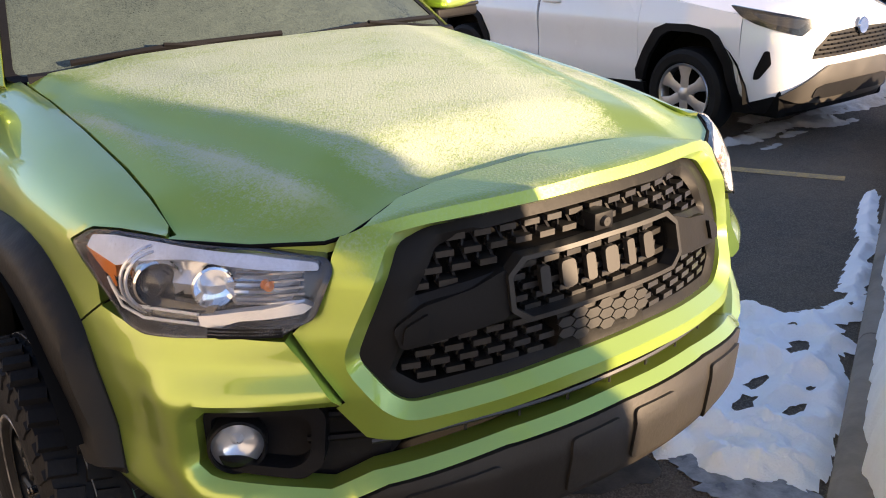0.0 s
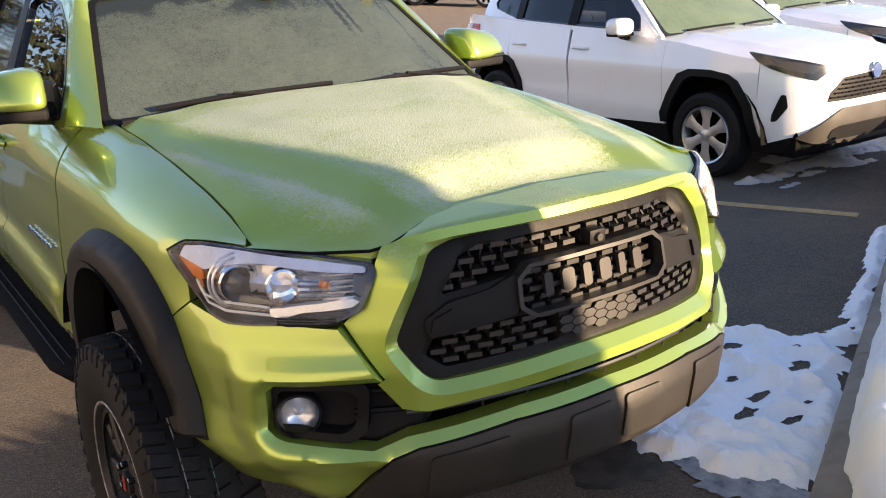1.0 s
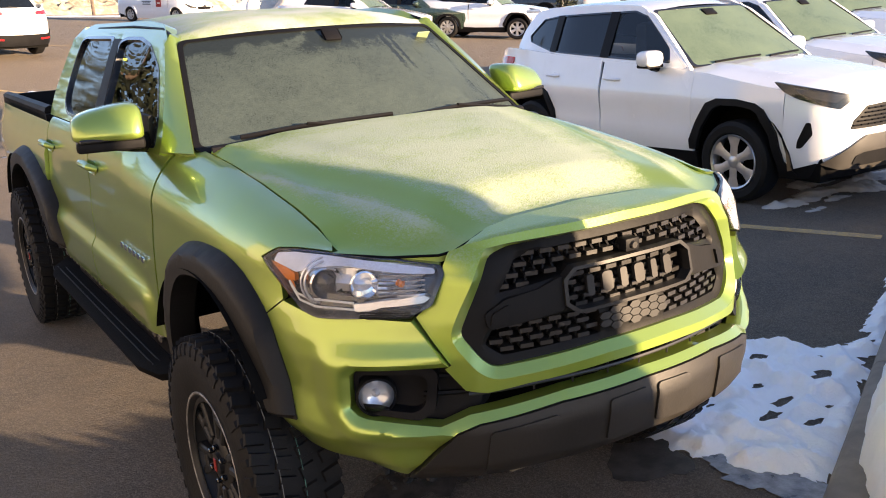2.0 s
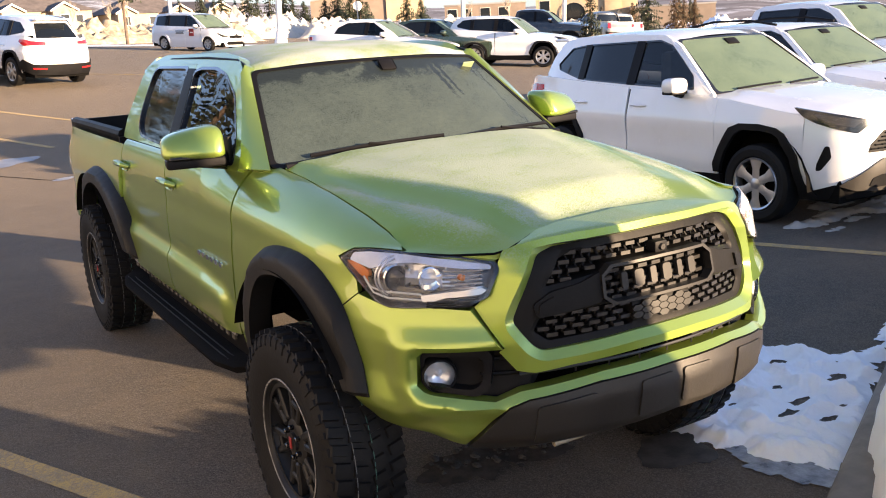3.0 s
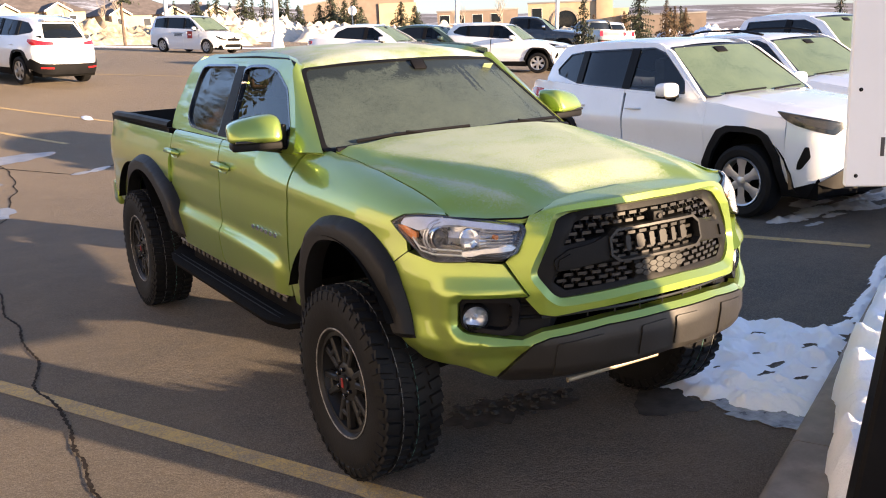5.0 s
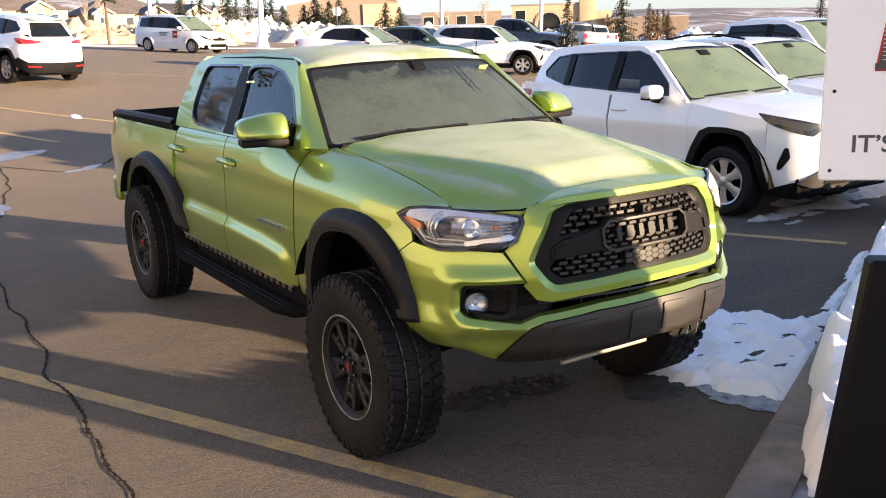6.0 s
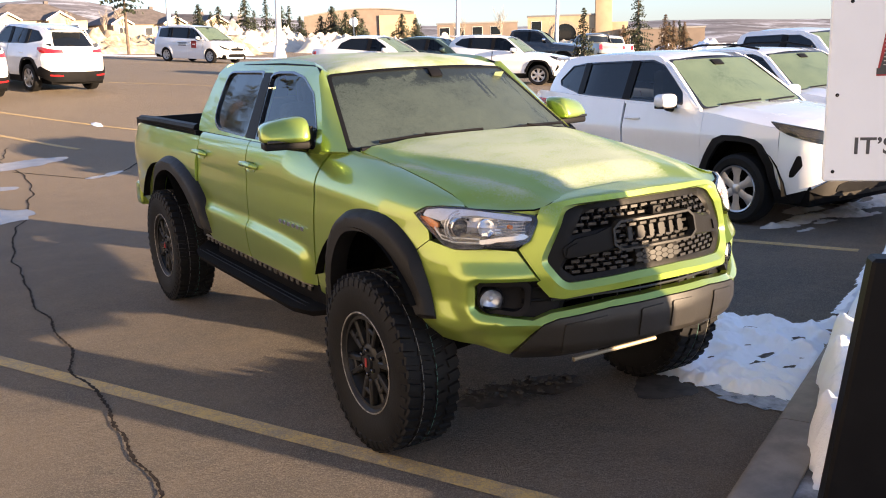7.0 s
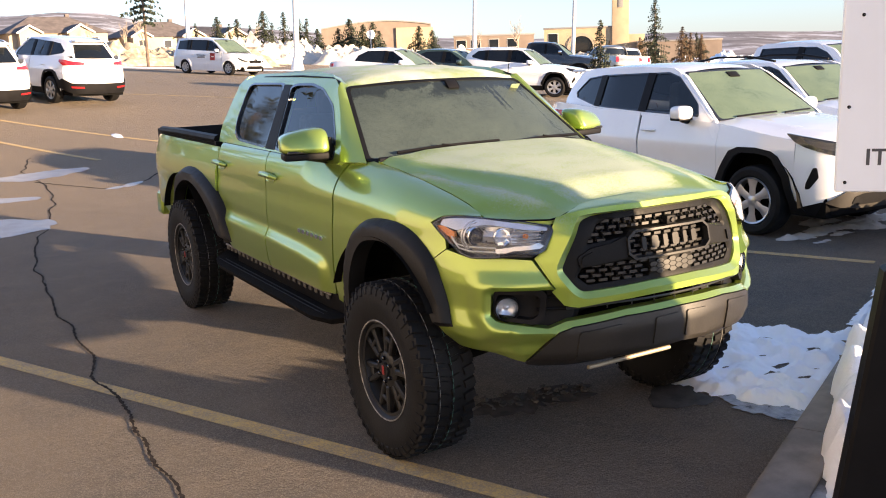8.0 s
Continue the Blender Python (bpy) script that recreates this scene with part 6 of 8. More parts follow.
    for sg in (1, -1):
        fn = lambda y, z, d, sg=sg: Vector((sg * (cab_x(y, z) + d), y, z))
        panel("cab_side", fn, soften(side_out, .03), paint, t, "", [soften(w, .02) for w, _ in wins], .08 if detail else .2, .04)
        for w, gm in wins:
            w = soften(w, .02)
            cy, cz = sum(p[0] for p in w) / len(w), sum(p[1] for p in w) / len(w)
            inner = [(cy + (p[0] - cy) * .96, cz + (p[1] - cz) * .92) for p in w]
            win = panel("side_window", fn, w, gloss_black, t, "", [inner], .08, .02, .004)
            panel("glass", fn, inner, gm, win, "", (), .2, 0, -.008)
        for (w0, _), (w1, _) in zip(wins, wins[1:]):      # black pillar between the windows
            ya1, yb0 = max(p[0] for p in w0), min(p[0] for p in w1)
            e0 = [p[1] for p in w0 if p[0] > ya1 - .03]
            e1 = [p[1] for p in w1 if p[0] < yb0 + .03]
            panel("window_pillar", fn, [(ya1 - .02, min(e0)), (yb0 + .02, min(e1)), (yb0 + .02, max(e1)), (ya1 - .02, max(e0))], black_plastic, t, "", (), .2, .012, .006)
    # windscreen and rear window
    (y0, z0), (y1, z1) = gh["screen"]
    xb, xt = cab_x(y0, z0) - .03, cab_x(y1, z1) - .03
    scr = lambda u, v, d: Vector((u * (xb + (xt - xb) * v), y0 + (y1 - y0) * v + .10 * u * u * (1 - .5 * v) - .06 - d * .6, z0 + (z1 - z0) * v + d * .8 - .01 * u * u))
    fr = soften([(-1, 0), (1, 0), (1, 1), (-1, 1)], .06)
    inn = soften([(-.955, .02), (.955, .02), (.95, .97), (-.95, .97)], .06)
    panel("windscreen_seal", scr, fr, gloss_black, t, "", [inn], .12, .01, .002)
    panel("windscreen", scr, inn, c.get("screen_mat", pale_screen), t, "windscreen pale with frost", (), .15, .01)
    if detail:
        part("mirror_mount", box_bm((.16, .02, .09), scr(0, .88, .004), .015, 2, rot=Euler((radians(-52), 0, 0)).to_matrix().to_4x4()), grey_plastic, t, "dark mirror mount behind the glass")
    for sg in (1, -1):
        pts = [scr(sg, v, 0) + Vector((sg * .022, .035, -.008)) for v in (0, .25, .5, .75, 1.0)]
        part("a_pillar", tube_bm(pts, .026, 8), paint, t)
    for x0, x1 in ((-.5, 0), (.1, .55)):
        part("wiper", tube_bm([scr(x0 / .7, .02, .02), scr((x0 + x1) / 1.4, .035, .025), scr(x1 / .7, .05, .02)], .010, 5), black_plastic, t)
    (ry0, rz0), (ry1, rz1) = gh["rear"]
    rb, rt = cab_x(min(ry0, yt), rz0) - .05, cab_x(min(ry1, yt), rz1) - .05
    rsc = lambda u, v, d: Vector((u * (rb + (rt - rb) * v), ry0 + (ry1 - ry0) * v - .10 * u * u + d, rz0 + (rz1 - rz0) * v))
    panel("tail_frame", rsc, [(-1, 0), (1, 0), (1, 1), (-1, 1)], paint, t, "", [soften([(-.93, .07), (.93, .07), (.89, .84), (-.89, .84)], .05)], .12, .03)
    panel("rear_window", rsc, soften([(-.93, .07), (.93, .07), (.89, .84), (-.89, .84)], .05), dark_glass, t, "dark rear window", (), .2, .01, -.004)
    part("rear_wiper", tube_bm([rsc(-.02, .08, .015), rsc(.3, .16, .02)], .008, 5), black_plastic, t)
    # roof
    secs = gh["roof"]
    verts, faces, cols = [], [], 11
    for y, z in secs:
        xr = cab_x(y, z - .05)
        for i in range(cols):
            u = -1 + 2 * i / (cols - 1)
            verts.append((u * xr, y + (.05 * u * u if y == secs[0][0] else 0), z - .055 * abs(u) ** 3 - .012 * u * u))
    for r in range(len(secs) - 1):
        for i in range(cols - 1):
            a = r * cols + i
            faces.append((a, a + 1, a + cols + 1, a + cols))
    link_mesh("roof", verts, faces, c.get("roof_mat", paint), t, "", 50)
    if c.get("spoiler"):
        y, z = secs[-1]
        xr = cab_x(y, z) * .93
        part("spoiler", box_bm((xr * 2, .26, .035), (0, y + .06, z - .01), .012), paint, t)
    if c.get("rails"):
        for sg in (1, -1):
            rp = [Vector((sg * (cab_x(y, z) - .05), y, z + c["rails"] * k)) for (y, z), k in zip(secs[1:-1], [.15] + [1] * (len(secs) - 4) + [.15])]
            part("roof_rail", tube_bm(rp, .018, 6), black_plastic, t, "black roof rail")
    # headlights, grille, lower intake
    for sg in (1, -1):
        hl = panel("headlight", pt, soften([(sg * u, v) for u, v in c["headlight"]], .015), gloss_black, t, "dark swept headlight", (), .05, .03, .004)
        cy = sum(u for u, v in c["headlight"]) / len(c["headlight"])
        cz = sum(v for u, v in c["headlight"]) / len(c["headlight"])
        inner = [(sg * (cy + (u - cy) * .62 - .03), cz + (v - cz) * .55) for u, v in c["headlight"]]
        panel("reflector", pt, soften(inner, .012), lamp_grey, hl, "", (), .05, .01, .006)
        panel("lens", pt, soften([(sg * (cy + (u - cy) * .97), cz + (v - cz) * .95) for u, v in c["headlight"]], .015), lamp_cover, hl, "", (), .05, .006, .014).visible_shadow = False
        if "fog" in c:
            panel("fog_vent", pt, soften([(sg * u, v) for u, v in c["fog"]], .015), black_plastic, t, "black fog vent", (), .04, .02, .004)
    gr = panel("grille", pt, soften(mirror_half(c["grille"]), .015), black_plastic, t, "black grille", (), .06, .03, .004)
    if detail:
        zlo, zhi = min(v for u, v in c["grille"]), max(v for u, v in c["grille"])
        gpoly = mirror_half(c["grille"])
        nrow = 6
        for r in range(1, nrow):
            z = zlo + (zhi - zlo) * r / nrow
            for i in range(-9, 10):
                u = (i + (.5 if r % 2 else 0)) * .075
                if inside(np.array([[u - .03, z], [u + .03, z]]), gpoly).all():
                    part("grille_slat", tube_bm([pt(u - .026, z, .012), pt(u + .026, z, .012)], .007, 4), grey_plastic, gr)
        part("badge", lathe_bm([(-.012, .001), (-.012, .058), (0, .065), (.014, .058)], 20, 'y', pt(0, zhi + .01, .025)), chrome, gr, "plain chrome badge disc")
    if "lip" in c:
        panel("lower_lip", pt, mirror_half(c["lip"]), clad, t, "black lower lip", (), .06, .03, -.004)
    if "chin" in c:
        ch = panel("lower_grille_frame", pt, soften(mirror_half(c["chin"]), .02), c.get("chin_mat", satin_alloy), t, "", (), .06, .04, .022)
        panel("lower_grille", pt, soften(mirror_half(c["chin_hole"]), .015), black_plastic, ch, "", (), .06, .01, .028)
    # mirrors
    for sg in (1, -1):
        yv, zv = c["mirror"]
        mb = bmesh.new()
        bmesh.ops.create_uvsphere(mb, u_segments=14, v_segments=10, radius=1)
        for v in mb.verts:
            for i in range(3):
                v.co[i] = math.copysign(abs(v.co[i]) ** .6, v.co[i])
            v.co = Vector((v.co.x * .115, v.co.y * .09, v.co.z * .075))
        xm = cab_x(yv, top(yv)) + .16
        bmesh.ops.transform(mb, matrix=Matrix.Translation((sg * xm, yv, zv)), verts=mb.verts)
        mi = part("side_mirror", mb, c.get("mirror_mat", paint), t)
        part("mirror_skirt", box_bm((.20, .14, .035), (sg * (xm - .01), yv + .005, zv - .064), .014, 2), black_plastic, mi, "black mirror skirt")
        part("mirror_foot", tube_bm([(sg * (xm - .17), yv + .05, zv - .10), (sg * (xm - .05), yv + .03, zv - .075)], .035, 8), black_plastic, mi)
    # cabin
    part("cabin", box_bm((c["hw"] * 1.5, gh["rear"][0][0] - gh["screen"][0][0] - .5, .5), (0, (gh["rear"][0][0] + gh["screen"][0][0]) / 2 + .1, top(1.0) - .30), .05), dark_void, t)
    for x in (-.38, .38):
        part("seat", box_bm((.46, .16, .62), (x, d1 - .25, top(1.0) + .06), .06, 2), seat_cloth, t)
    part("underbody", box_bm((c["hw"] * 1.55, c["plan"][-1][1] - c["plan"][0][1] - .3, .22), (0, (c["plan"][-1][1] + c["plan"][0][1]) / 2, bot), .03), dark_void, t)
    for sg in (1, -1):
        for yc in (ya, yb):
            car_wheel(t, sg * (c["hw"] - .125), yc, c["r"], .22, sg, rim_mat, c.get("spokes", 6))
    return t


skid_grey = plain('skid_frame_grey', (0.030, 0.027, 0.023), 0.45)

SUV = dict(
    plan=[(0, -.868), (.35, -.862), (.60, -.805), (.75, -.665), (.835, -.47), (.875, -.22), (.895, .1), (.905, .6), (.91, 1.5), (.905, 2.3), (.885, 2.85), (.84, 3.25), (.73, 3.48), (.5, 3.60), (0, 3.64)],
    arch_o=[(-.56, .29), (-.46, .40), (-.39, .635), (-.275, .815), (-.20, .86), (-.025, .885), (.185, .88), (.29, .835), (.40, .66), (.455, .50), (.47, .42)],
    arch_i=[(-.43, .29), (-.385, .42), (-.33, .61), (-.225, .78), (-.16, .812), (-.03, .828), (.145, .825), (.225, .785), (.335, .62), (.385, .50), (.40, .42)], well=1.22,
    lip=[(0, .27), (.5, .275), (1.10, .25), (1.115, .39), (.77, .395), (.62, .37), (.3, .34), (0, .33)],
    rear_clad=[(0, .29), (.75, .31), (.95, .38), (1.12, .44), (1.16, .60), (1.02, .68), (.86, .62), (.74, .57), (0, .56)],
    side_z=((.2, .35, .5, .75, .95, 1.05, 1.2), (-.08, -.03, 0, .005, -.015, -.04, -.08)),
    belt=((-.87, -.55, -.2, .3, .75, 1.5, 2.3, 2.9, 3.5), (.90, .955, 1.00, 1.075, 1.115, 1.15, 1.19, 1.23, 1.25)),
    sill=.34, r=.352, wb=2.69, hw=.915, doors=(.46, 1.62, 2.50), nose_y=-.44, tail_y=3.28, nose_bot=.385, hood_front=.915, tail_top=1.16, crease_z=.86, handle_z=.985,
    hood=dict(mid=((-.87, -.6, -.2, .3, .75), (.925, 1.03, 1.09, 1.14, 1.17)), back=.66),
    cab=dict(lean=.40, tuck=.16, tuck_y=2.3,
             side=[(.52, 1.10), (1.5, 1.13), (2.4, 1.17), (3.05, 1.20), (3.28, 1.24), (3.20, 1.42), (3.02, 1.60), (2.7, 1.655), (1.8, 1.675), (1.34, 1.655), (1.12, 1.565), (.77, 1.30)],
             windows=[([(.78, 1.15), (1.60, 1.175), (1.60, 1.605), (1.38, 1.612), (1.19, 1.555), (.83, 1.275)], window_glass),
                      ([(1.68, 1.18), (2.42, 1.21), (2.42, 1.58), (1.68, 1.605)], dark_glass),
                      ([(2.50, 1.215), (2.98, 1.30), (3.03, 1.36), (2.80, 1.54), (2.50, 1.575)], dark_glass)],
             screen=((.50, 1.13), (1.22, 1.62)), rear=((3.48, 1.15), (3.10, 1.60)),
             roof=[(1.20, 1.635), (1.35, 1.675), (1.8, 1.70), (2.4, 1.695), (2.9, 1.665), (3.12, 1.63)]),
    headlight=[(.488, .922), (.60, .948), (.728, .975), (.914, 1.004), (1.166, 1.038), (1.07, .962), (.968, .915), (.836, .875), (.632, .825), (.53, .89)],
    fog=[(.842, .725), (.878, .725), (.938, .575), (.944, .515), (.902, .52), (.824, .63)],
    grille=[(0, .660), (.30, .660), (.536, .660), (.512, .73), (.374, .835), (.104, .845), (0, .845)],
    chin=[(0, .315), (.284, .32), (.62, .345), (.764, .390), (.458, .565), (.368, .605), (0, .605)], chin_mat=skid_grey,
    chin_hole=[(0, .362), (.42, .362), (.50, .38), (.476, .445), (.386, .47), (0, .472)],
    tail_lamp=[(.40, 1.03), (.80, 1.02), (1.0, 1.01), (1.20, 1.09), (1.19, 1.15), (1.0, 1.155), (.80, 1.13), (.42, 1.10)],
    mirror=(.86, 1.20), spokes=6, spoiler=True)
SUV_ALT = dict(SUV, rails=.05)
VAN = dict(
    SUV, plan=[(0, -.97), (.4, -.95), (.68, -.84), (.83, -.60), (.92, -.30), (.96, 0), (.98, .6), (.985, 1.6), (.985, 2.6), (.97, 3.4), (.93, 3.85), (.75, 4.05), (.4, 4.12), (0, 4.13)],
    belt=((-.97, -.5, 0, .6, 1.5, 2.6, 3.6, 4.1), (.86, .92, 1.0, 1.06, 1.10, 1.12, 1.13, 1.13)), sill=.30, r=.335, wb=3.03, hw=.985, doors=(.45, 1.50, 2.60), nose_y=-.55, tail_y=3.82,
    nose_bot=.22, hood_front=.86, tail_top=1.05, crease_z=.82, handle_z=.95, clad=white_paint, hood=dict(mid=((-.97, -.5, 0, .5), (.88, .98, 1.06, 1.10)), back=.30),
    cab=dict(lean=.27, tuck=.10, tuck_y=3.0,
             side=[(.1, 1.05), (1.5, 1.08), (2.8, 1.10), (3.9, 1.12), (3.93, 1.25), (3.75, 1.62), (3.5, 1.70), (2.2, 1.745), (1.4, 1.70), (.95, 1.55), (.40, 1.22)],
             windows=[([(.50, 1.12), (1.48, 1.13), (1.48, 1.62), (1.30, 1.62), (1.0, 1.50)], window_glass), ([(1.56, 1.13), (2.66, 1.15), (2.66, 1.64), (1.56, 1.64)], dark_glass),
                      ([(2.74, 1.15), (3.70, 1.17), (3.62, 1.58), (2.74, 1.64)], dark_glass)],
             screen=((.15, 1.08), (1.20, 1.68)), rear=((4.08, 1.08), (3.80, 1.66)), roof=[(1.15, 1.695), (1.4, 1.74), (2.2, 1.775), (3.0, 1.765), (3.6, 1.72), (3.82, 1.67)]),
    headlight=[(.50, .70), (.70, .74), (.95, .82), (1.12, .90), (1.0, .78), (.80, .67), (.55, .63)], grille=[(0, .60), (.4, .60), (.46, .66), (.42, .72), (0, .74)],
    chin=[(0, .30), (.5, .30), (.6, .36), (.5, .46), (0, .46)], chin_hole=[(0, .33), (.42, .33), (.5, .37), (.42, .43), (0, .43)], chin_mat=black_plastic,
    tail_lamp=[(.55, .95), (.95, .96), (1.0, 1.15), (.7, 1.12)], mirror=(.66, 1.16), spokes=7)
for key in ("fog", "arch_o", "arch_i", "well", "lip", "rear_clad"):
    del VAN[key]
SEDAN = dict(
    SUV, plan=[(0, -.95), (.4, -.92), (.65, -.80), (.80, -.55), (.87, -.2), (.895, .3), (.90, 1.2), (.895, 2.2), (.87, 3.0), (.80, 3.5), (.6, 3.72), (.3, 3.80), (0, 3.82)],
    belt=((-.95, -.5, 0, .7, 1.5, 2.5, 3.3, 3.8), (.70, .76, .85, .92, .95, .98, 1.0, .99)), sill=.28, r=.325, wb=2.82, hw=.905, doors=(.70, 1.62, 2.45), nose_y=-.50, tail_y=3.35,
    nose_bot=.20, hood_front=.70, tail_top=.96, crease_z=.75, handle_z=.84, hood=dict(mid=((-.95, -.5, 0, .7), (.72, .82, .90, .97)), back=.72),
    cab=dict(lean=.55, side=[(.55, .92), (1.5, .95), (2.5, .98), (3.3, 1.0), (3.0, 1.20), (2.6, 1.36), (2.1, 1.42), (1.6, 1.42), (1.25, 1.33), (.80, 1.10)],
             windows=[([(.95, .97), (1.60, .99), (1.60, 1.36), (1.40, 1.35), (1.10, 1.18)], window_glass), ([(1.68, .99), (2.70, 1.02), (2.60, 1.20), (2.30, 1.34), (1.68, 1.37)], dark_glass)],
             screen=((.62, .95), (1.45, 1.40)), rear=((3.25, 1.0), (2.55, 1.37)), roof=[(1.42, 1.41), (1.6, 1.445), (1.9, 1.455), (2.2, 1.445), (2.45, 1.41), (2.60, 1.375)]),
    headlight=[(.45, .60), (.65, .63), (.95, .72), (.90, .64), (.65, .55)], grille=[(0, .46), (.35, .46), (.40, .55), (0, .60)], chin=[(0, .24), (.5, .24), (.5, .38), (0, .40)], chin_hole=[(0, .27), (.44, .27), (.44, .35), (0, .36)],
    tail_lamp=[(.5, .80), (.95, .82), (.95, .92), (.5, .90)], mirror=(.98, 1.03), spoiler=False, clad=white_paint, spokes=8)
for key in ("fog", "arch_o", "arch_i", "well", "lip", "rear_clad"):
    del SEDAN[key]


def at_lot(x, y, heading, dz=0.0):
    """A pose on the lot at x, y; heading is the way the nose points, in degrees clockwise from -y seen from above."""
    z = far_z(x, y)
    e = .6
    n = Vector((far_z(x - e, y) - far_z(x + e, y), far_z(x, y - e) - far_z(x, y + e), 2 * e)).normalized()
    tilt = Vector((0, 0, 1)).rotation_difference(n).to_matrix().to_4x4()
    return Matrix.Translation((x, y, z + dz)) @ tilt @ Matrix.Rotation(radians(-heading), 4, 'Z')


suv = build_car("suv", "white compact suv with black arch cladding and frosted windscreen", "car", SUV, white_paint, group="parked suvs")
suv.matrix_world = at_lot(5.25, 2.42, 0) @ Matrix.Diagonal((.98, .98, .97, 1))

# ---- parked vehicles ----
suv_alt = build_car("suv", "white compact suv with black roof rails and frosted screen", "car", SUV_ALT, white_paint, group="parked suvs")
suv_alt.matrix_world = at_lot(8.52, 3.78, 0) @ Matrix.Diagonal((1, 1, .94, 1))
for x, y, hd in ((16.63, 20.87, -37), (.98, 24.5, 162), (-1.45, 23.2, 162)):
    o = copy_thing(suv, at_lot(x, y, hd) @ Matrix.Diagonal((1, 1, .94 if x > 10 else 1.0, 1)))
    tagged(o, "white compact suv with black arch cladding on the far lot")
van = build_car("minivan", "white minivan with red and grey door lettering bars", "van", VAN, white_paint)
van.matrix_world = at_lot(12.1, 39.4, -29) @ Matrix.Diagonal((.95, .90, .97, 1))
sedan = build_car("sedan", "white saloon car parked behind the pickup", "car", SEDAN, white_paint)
sedan.matrix_world = at_lot(12.6, 21.8, -38)
green_paint = car_paint("dark_green_paint", (0.03, 0.055, 0.04), 0.3, 0.25)
sedan_dark = build_car("sedan", "dark green saloon car parked beside a white one", "car", dict(SEDAN, clad=black_plastic), green_paint)
sedan_dark.matrix_world = at_lot(15.2, 22.6, -38)
PICKUP = dict(
    SUV, plan=[(0, -1.0), (.5, -.98), (.80, -.88), (.93, -.65), (.98, -.3), (.99, .2), (.995, 1.2), (.995, 2.6), (.995, 4.0), (.98, 4.7), (.93, 4.85), (.5, 4.88), (0, 4.88)],
    belt=((-1.0, -.6, 0, .8, 1.6, 2.6, 4.8), (1.10, 1.14, 1.20, 1.26, 1.28, 1.30, 1.33)), sill=.48, r=.41, wb=3.68, hw=.995, doors=(.85, 1.85, 2.78), nose_y=-.60, tail_y=4.70, nose_bot=.42, hood_front=1.10, tail_top=1.32,
    crease_z=1.0, handle_z=1.12, clad=grey_plastic, hood=dict(mid=((-1.0, -.6, 0, .8), (1.15, 1.24, 1.30, 1.34)), back=.72),
    cab=dict(lean=.36, side=[(.55, 1.24), (1.6, 1.27), (2.88, 1.29), (2.92, 1.45), (2.80, 1.82), (2.6, 1.89), (1.9, 1.91), (1.5, 1.88), (1.2, 1.78), (.78, 1.42)],
             windows=[([(.98, 1.31), (1.80, 1.33), (1.80, 1.82), (1.55, 1.82), (1.30, 1.72), (1.0, 1.45)], dark_glass), ([(1.88, 1.33), (2.74, 1.35), (2.68, 1.80), (1.88, 1.83)], dark_glass)],
             screen=((.62, 1.30), (1.45, 1.87)), rear=((2.92, 1.30), (2.84, 1.84)), roof=[(1.42, 1.885), (1.6, 1.925), (2.0, 1.945), (2.5, 1.935), (2.75, 1.90), (2.85, 1.86)]),
    headlight=[(.55, .98), (.80, 1.0), (1.0, 1.04), (1.0, .88), (.80, .86), (.56, .86)], grille=[(0, .72), (.5, .72), (.54, .9), (.52, 1.04), (0, 1.06)],
    chin=[(0, .46), (.6, .46), (.95, .52), (.95, .66), (.6, .66), (0, .66)], chin_hole=[(0, .50), (.4, .50), (.4, .60), (0, .60)], chin_mat=chrome,
    tail_lamp=[(.72, .92), (.92, .92), (.92, 1.24), (.72, 1.24)], mirror=(1.02, 1.44), spoiler=False, spokes=6)
for key in ("fog", "arch_o", "arch_i", "well", "lip", "rear_clad"):
    del PICKUP[key]
pick = build_car("crew_cab_pickup", "white crew cab pickup with dark windows and frosted screen", "pickup truck", PICKUP, white_paint)
pick.matrix_world = at_lot(11.66, 5.21, 0) @ Matrix.Diagonal((1, 1, .95, 1))
part("bed_liner", box_bm((1.7, 1.75, .03), (0, 3.82, 1.30), .01), black_plastic, pick)
pick_dark = build_car("crew_cab_pickup", "black crew cab pickup on the far lot", "pickup truck", dict(PICKUP, mirror_mat=chrome), dark_paint, detail=False)
pick_dark.matrix_world = at_lot(28.9, 34.6, -40)
part("bed_liner", box_bm((1.7, 1.75, .03), (0, 3.82, 1.30), .01), black_plastic, pick_dark)
pick_grey = build_car("crew_cab_pickup", "grey crew cab pickup seen from behind on the far lot", "pickup truck", PICKUP, grey_paint, detail=False)
pick_grey.matrix_world = at_lot(39.5, 46.0, 195)
part("bed_liner", box_bm((1.7, 1.75, .03), (0, 3.82, 1.30), .01), black_plastic, pick_grey)
o = copy_thing(pick, at_lot(45.0, 50.0, 205))
tagged(o, "white crew cab pickup seen from behind on the far lot")
# door lettering on the minivan as plain bars, red panel
for sg in (1, -1):
    part("door_panel_bar", box_bm((.004, .34, .34), (sg * .992, 1.05, .86), .001, 1), red_plastic, van, "red printed square")
    for i, (yy, zz, ln) in enumerate(((1.85, .92, .62), (1.85, .86, .50), (1.85, .80, .55))):
        part("lettering_bar", box_bm((.004, ln, .03), (sg * .994, yy, zz), .001, 1), grey_plastic, van)
    part("panel_mark", box_bm((.004, .18, .05), (sg * .995, 1.05, .86), .001, 1), white_plastic, van)

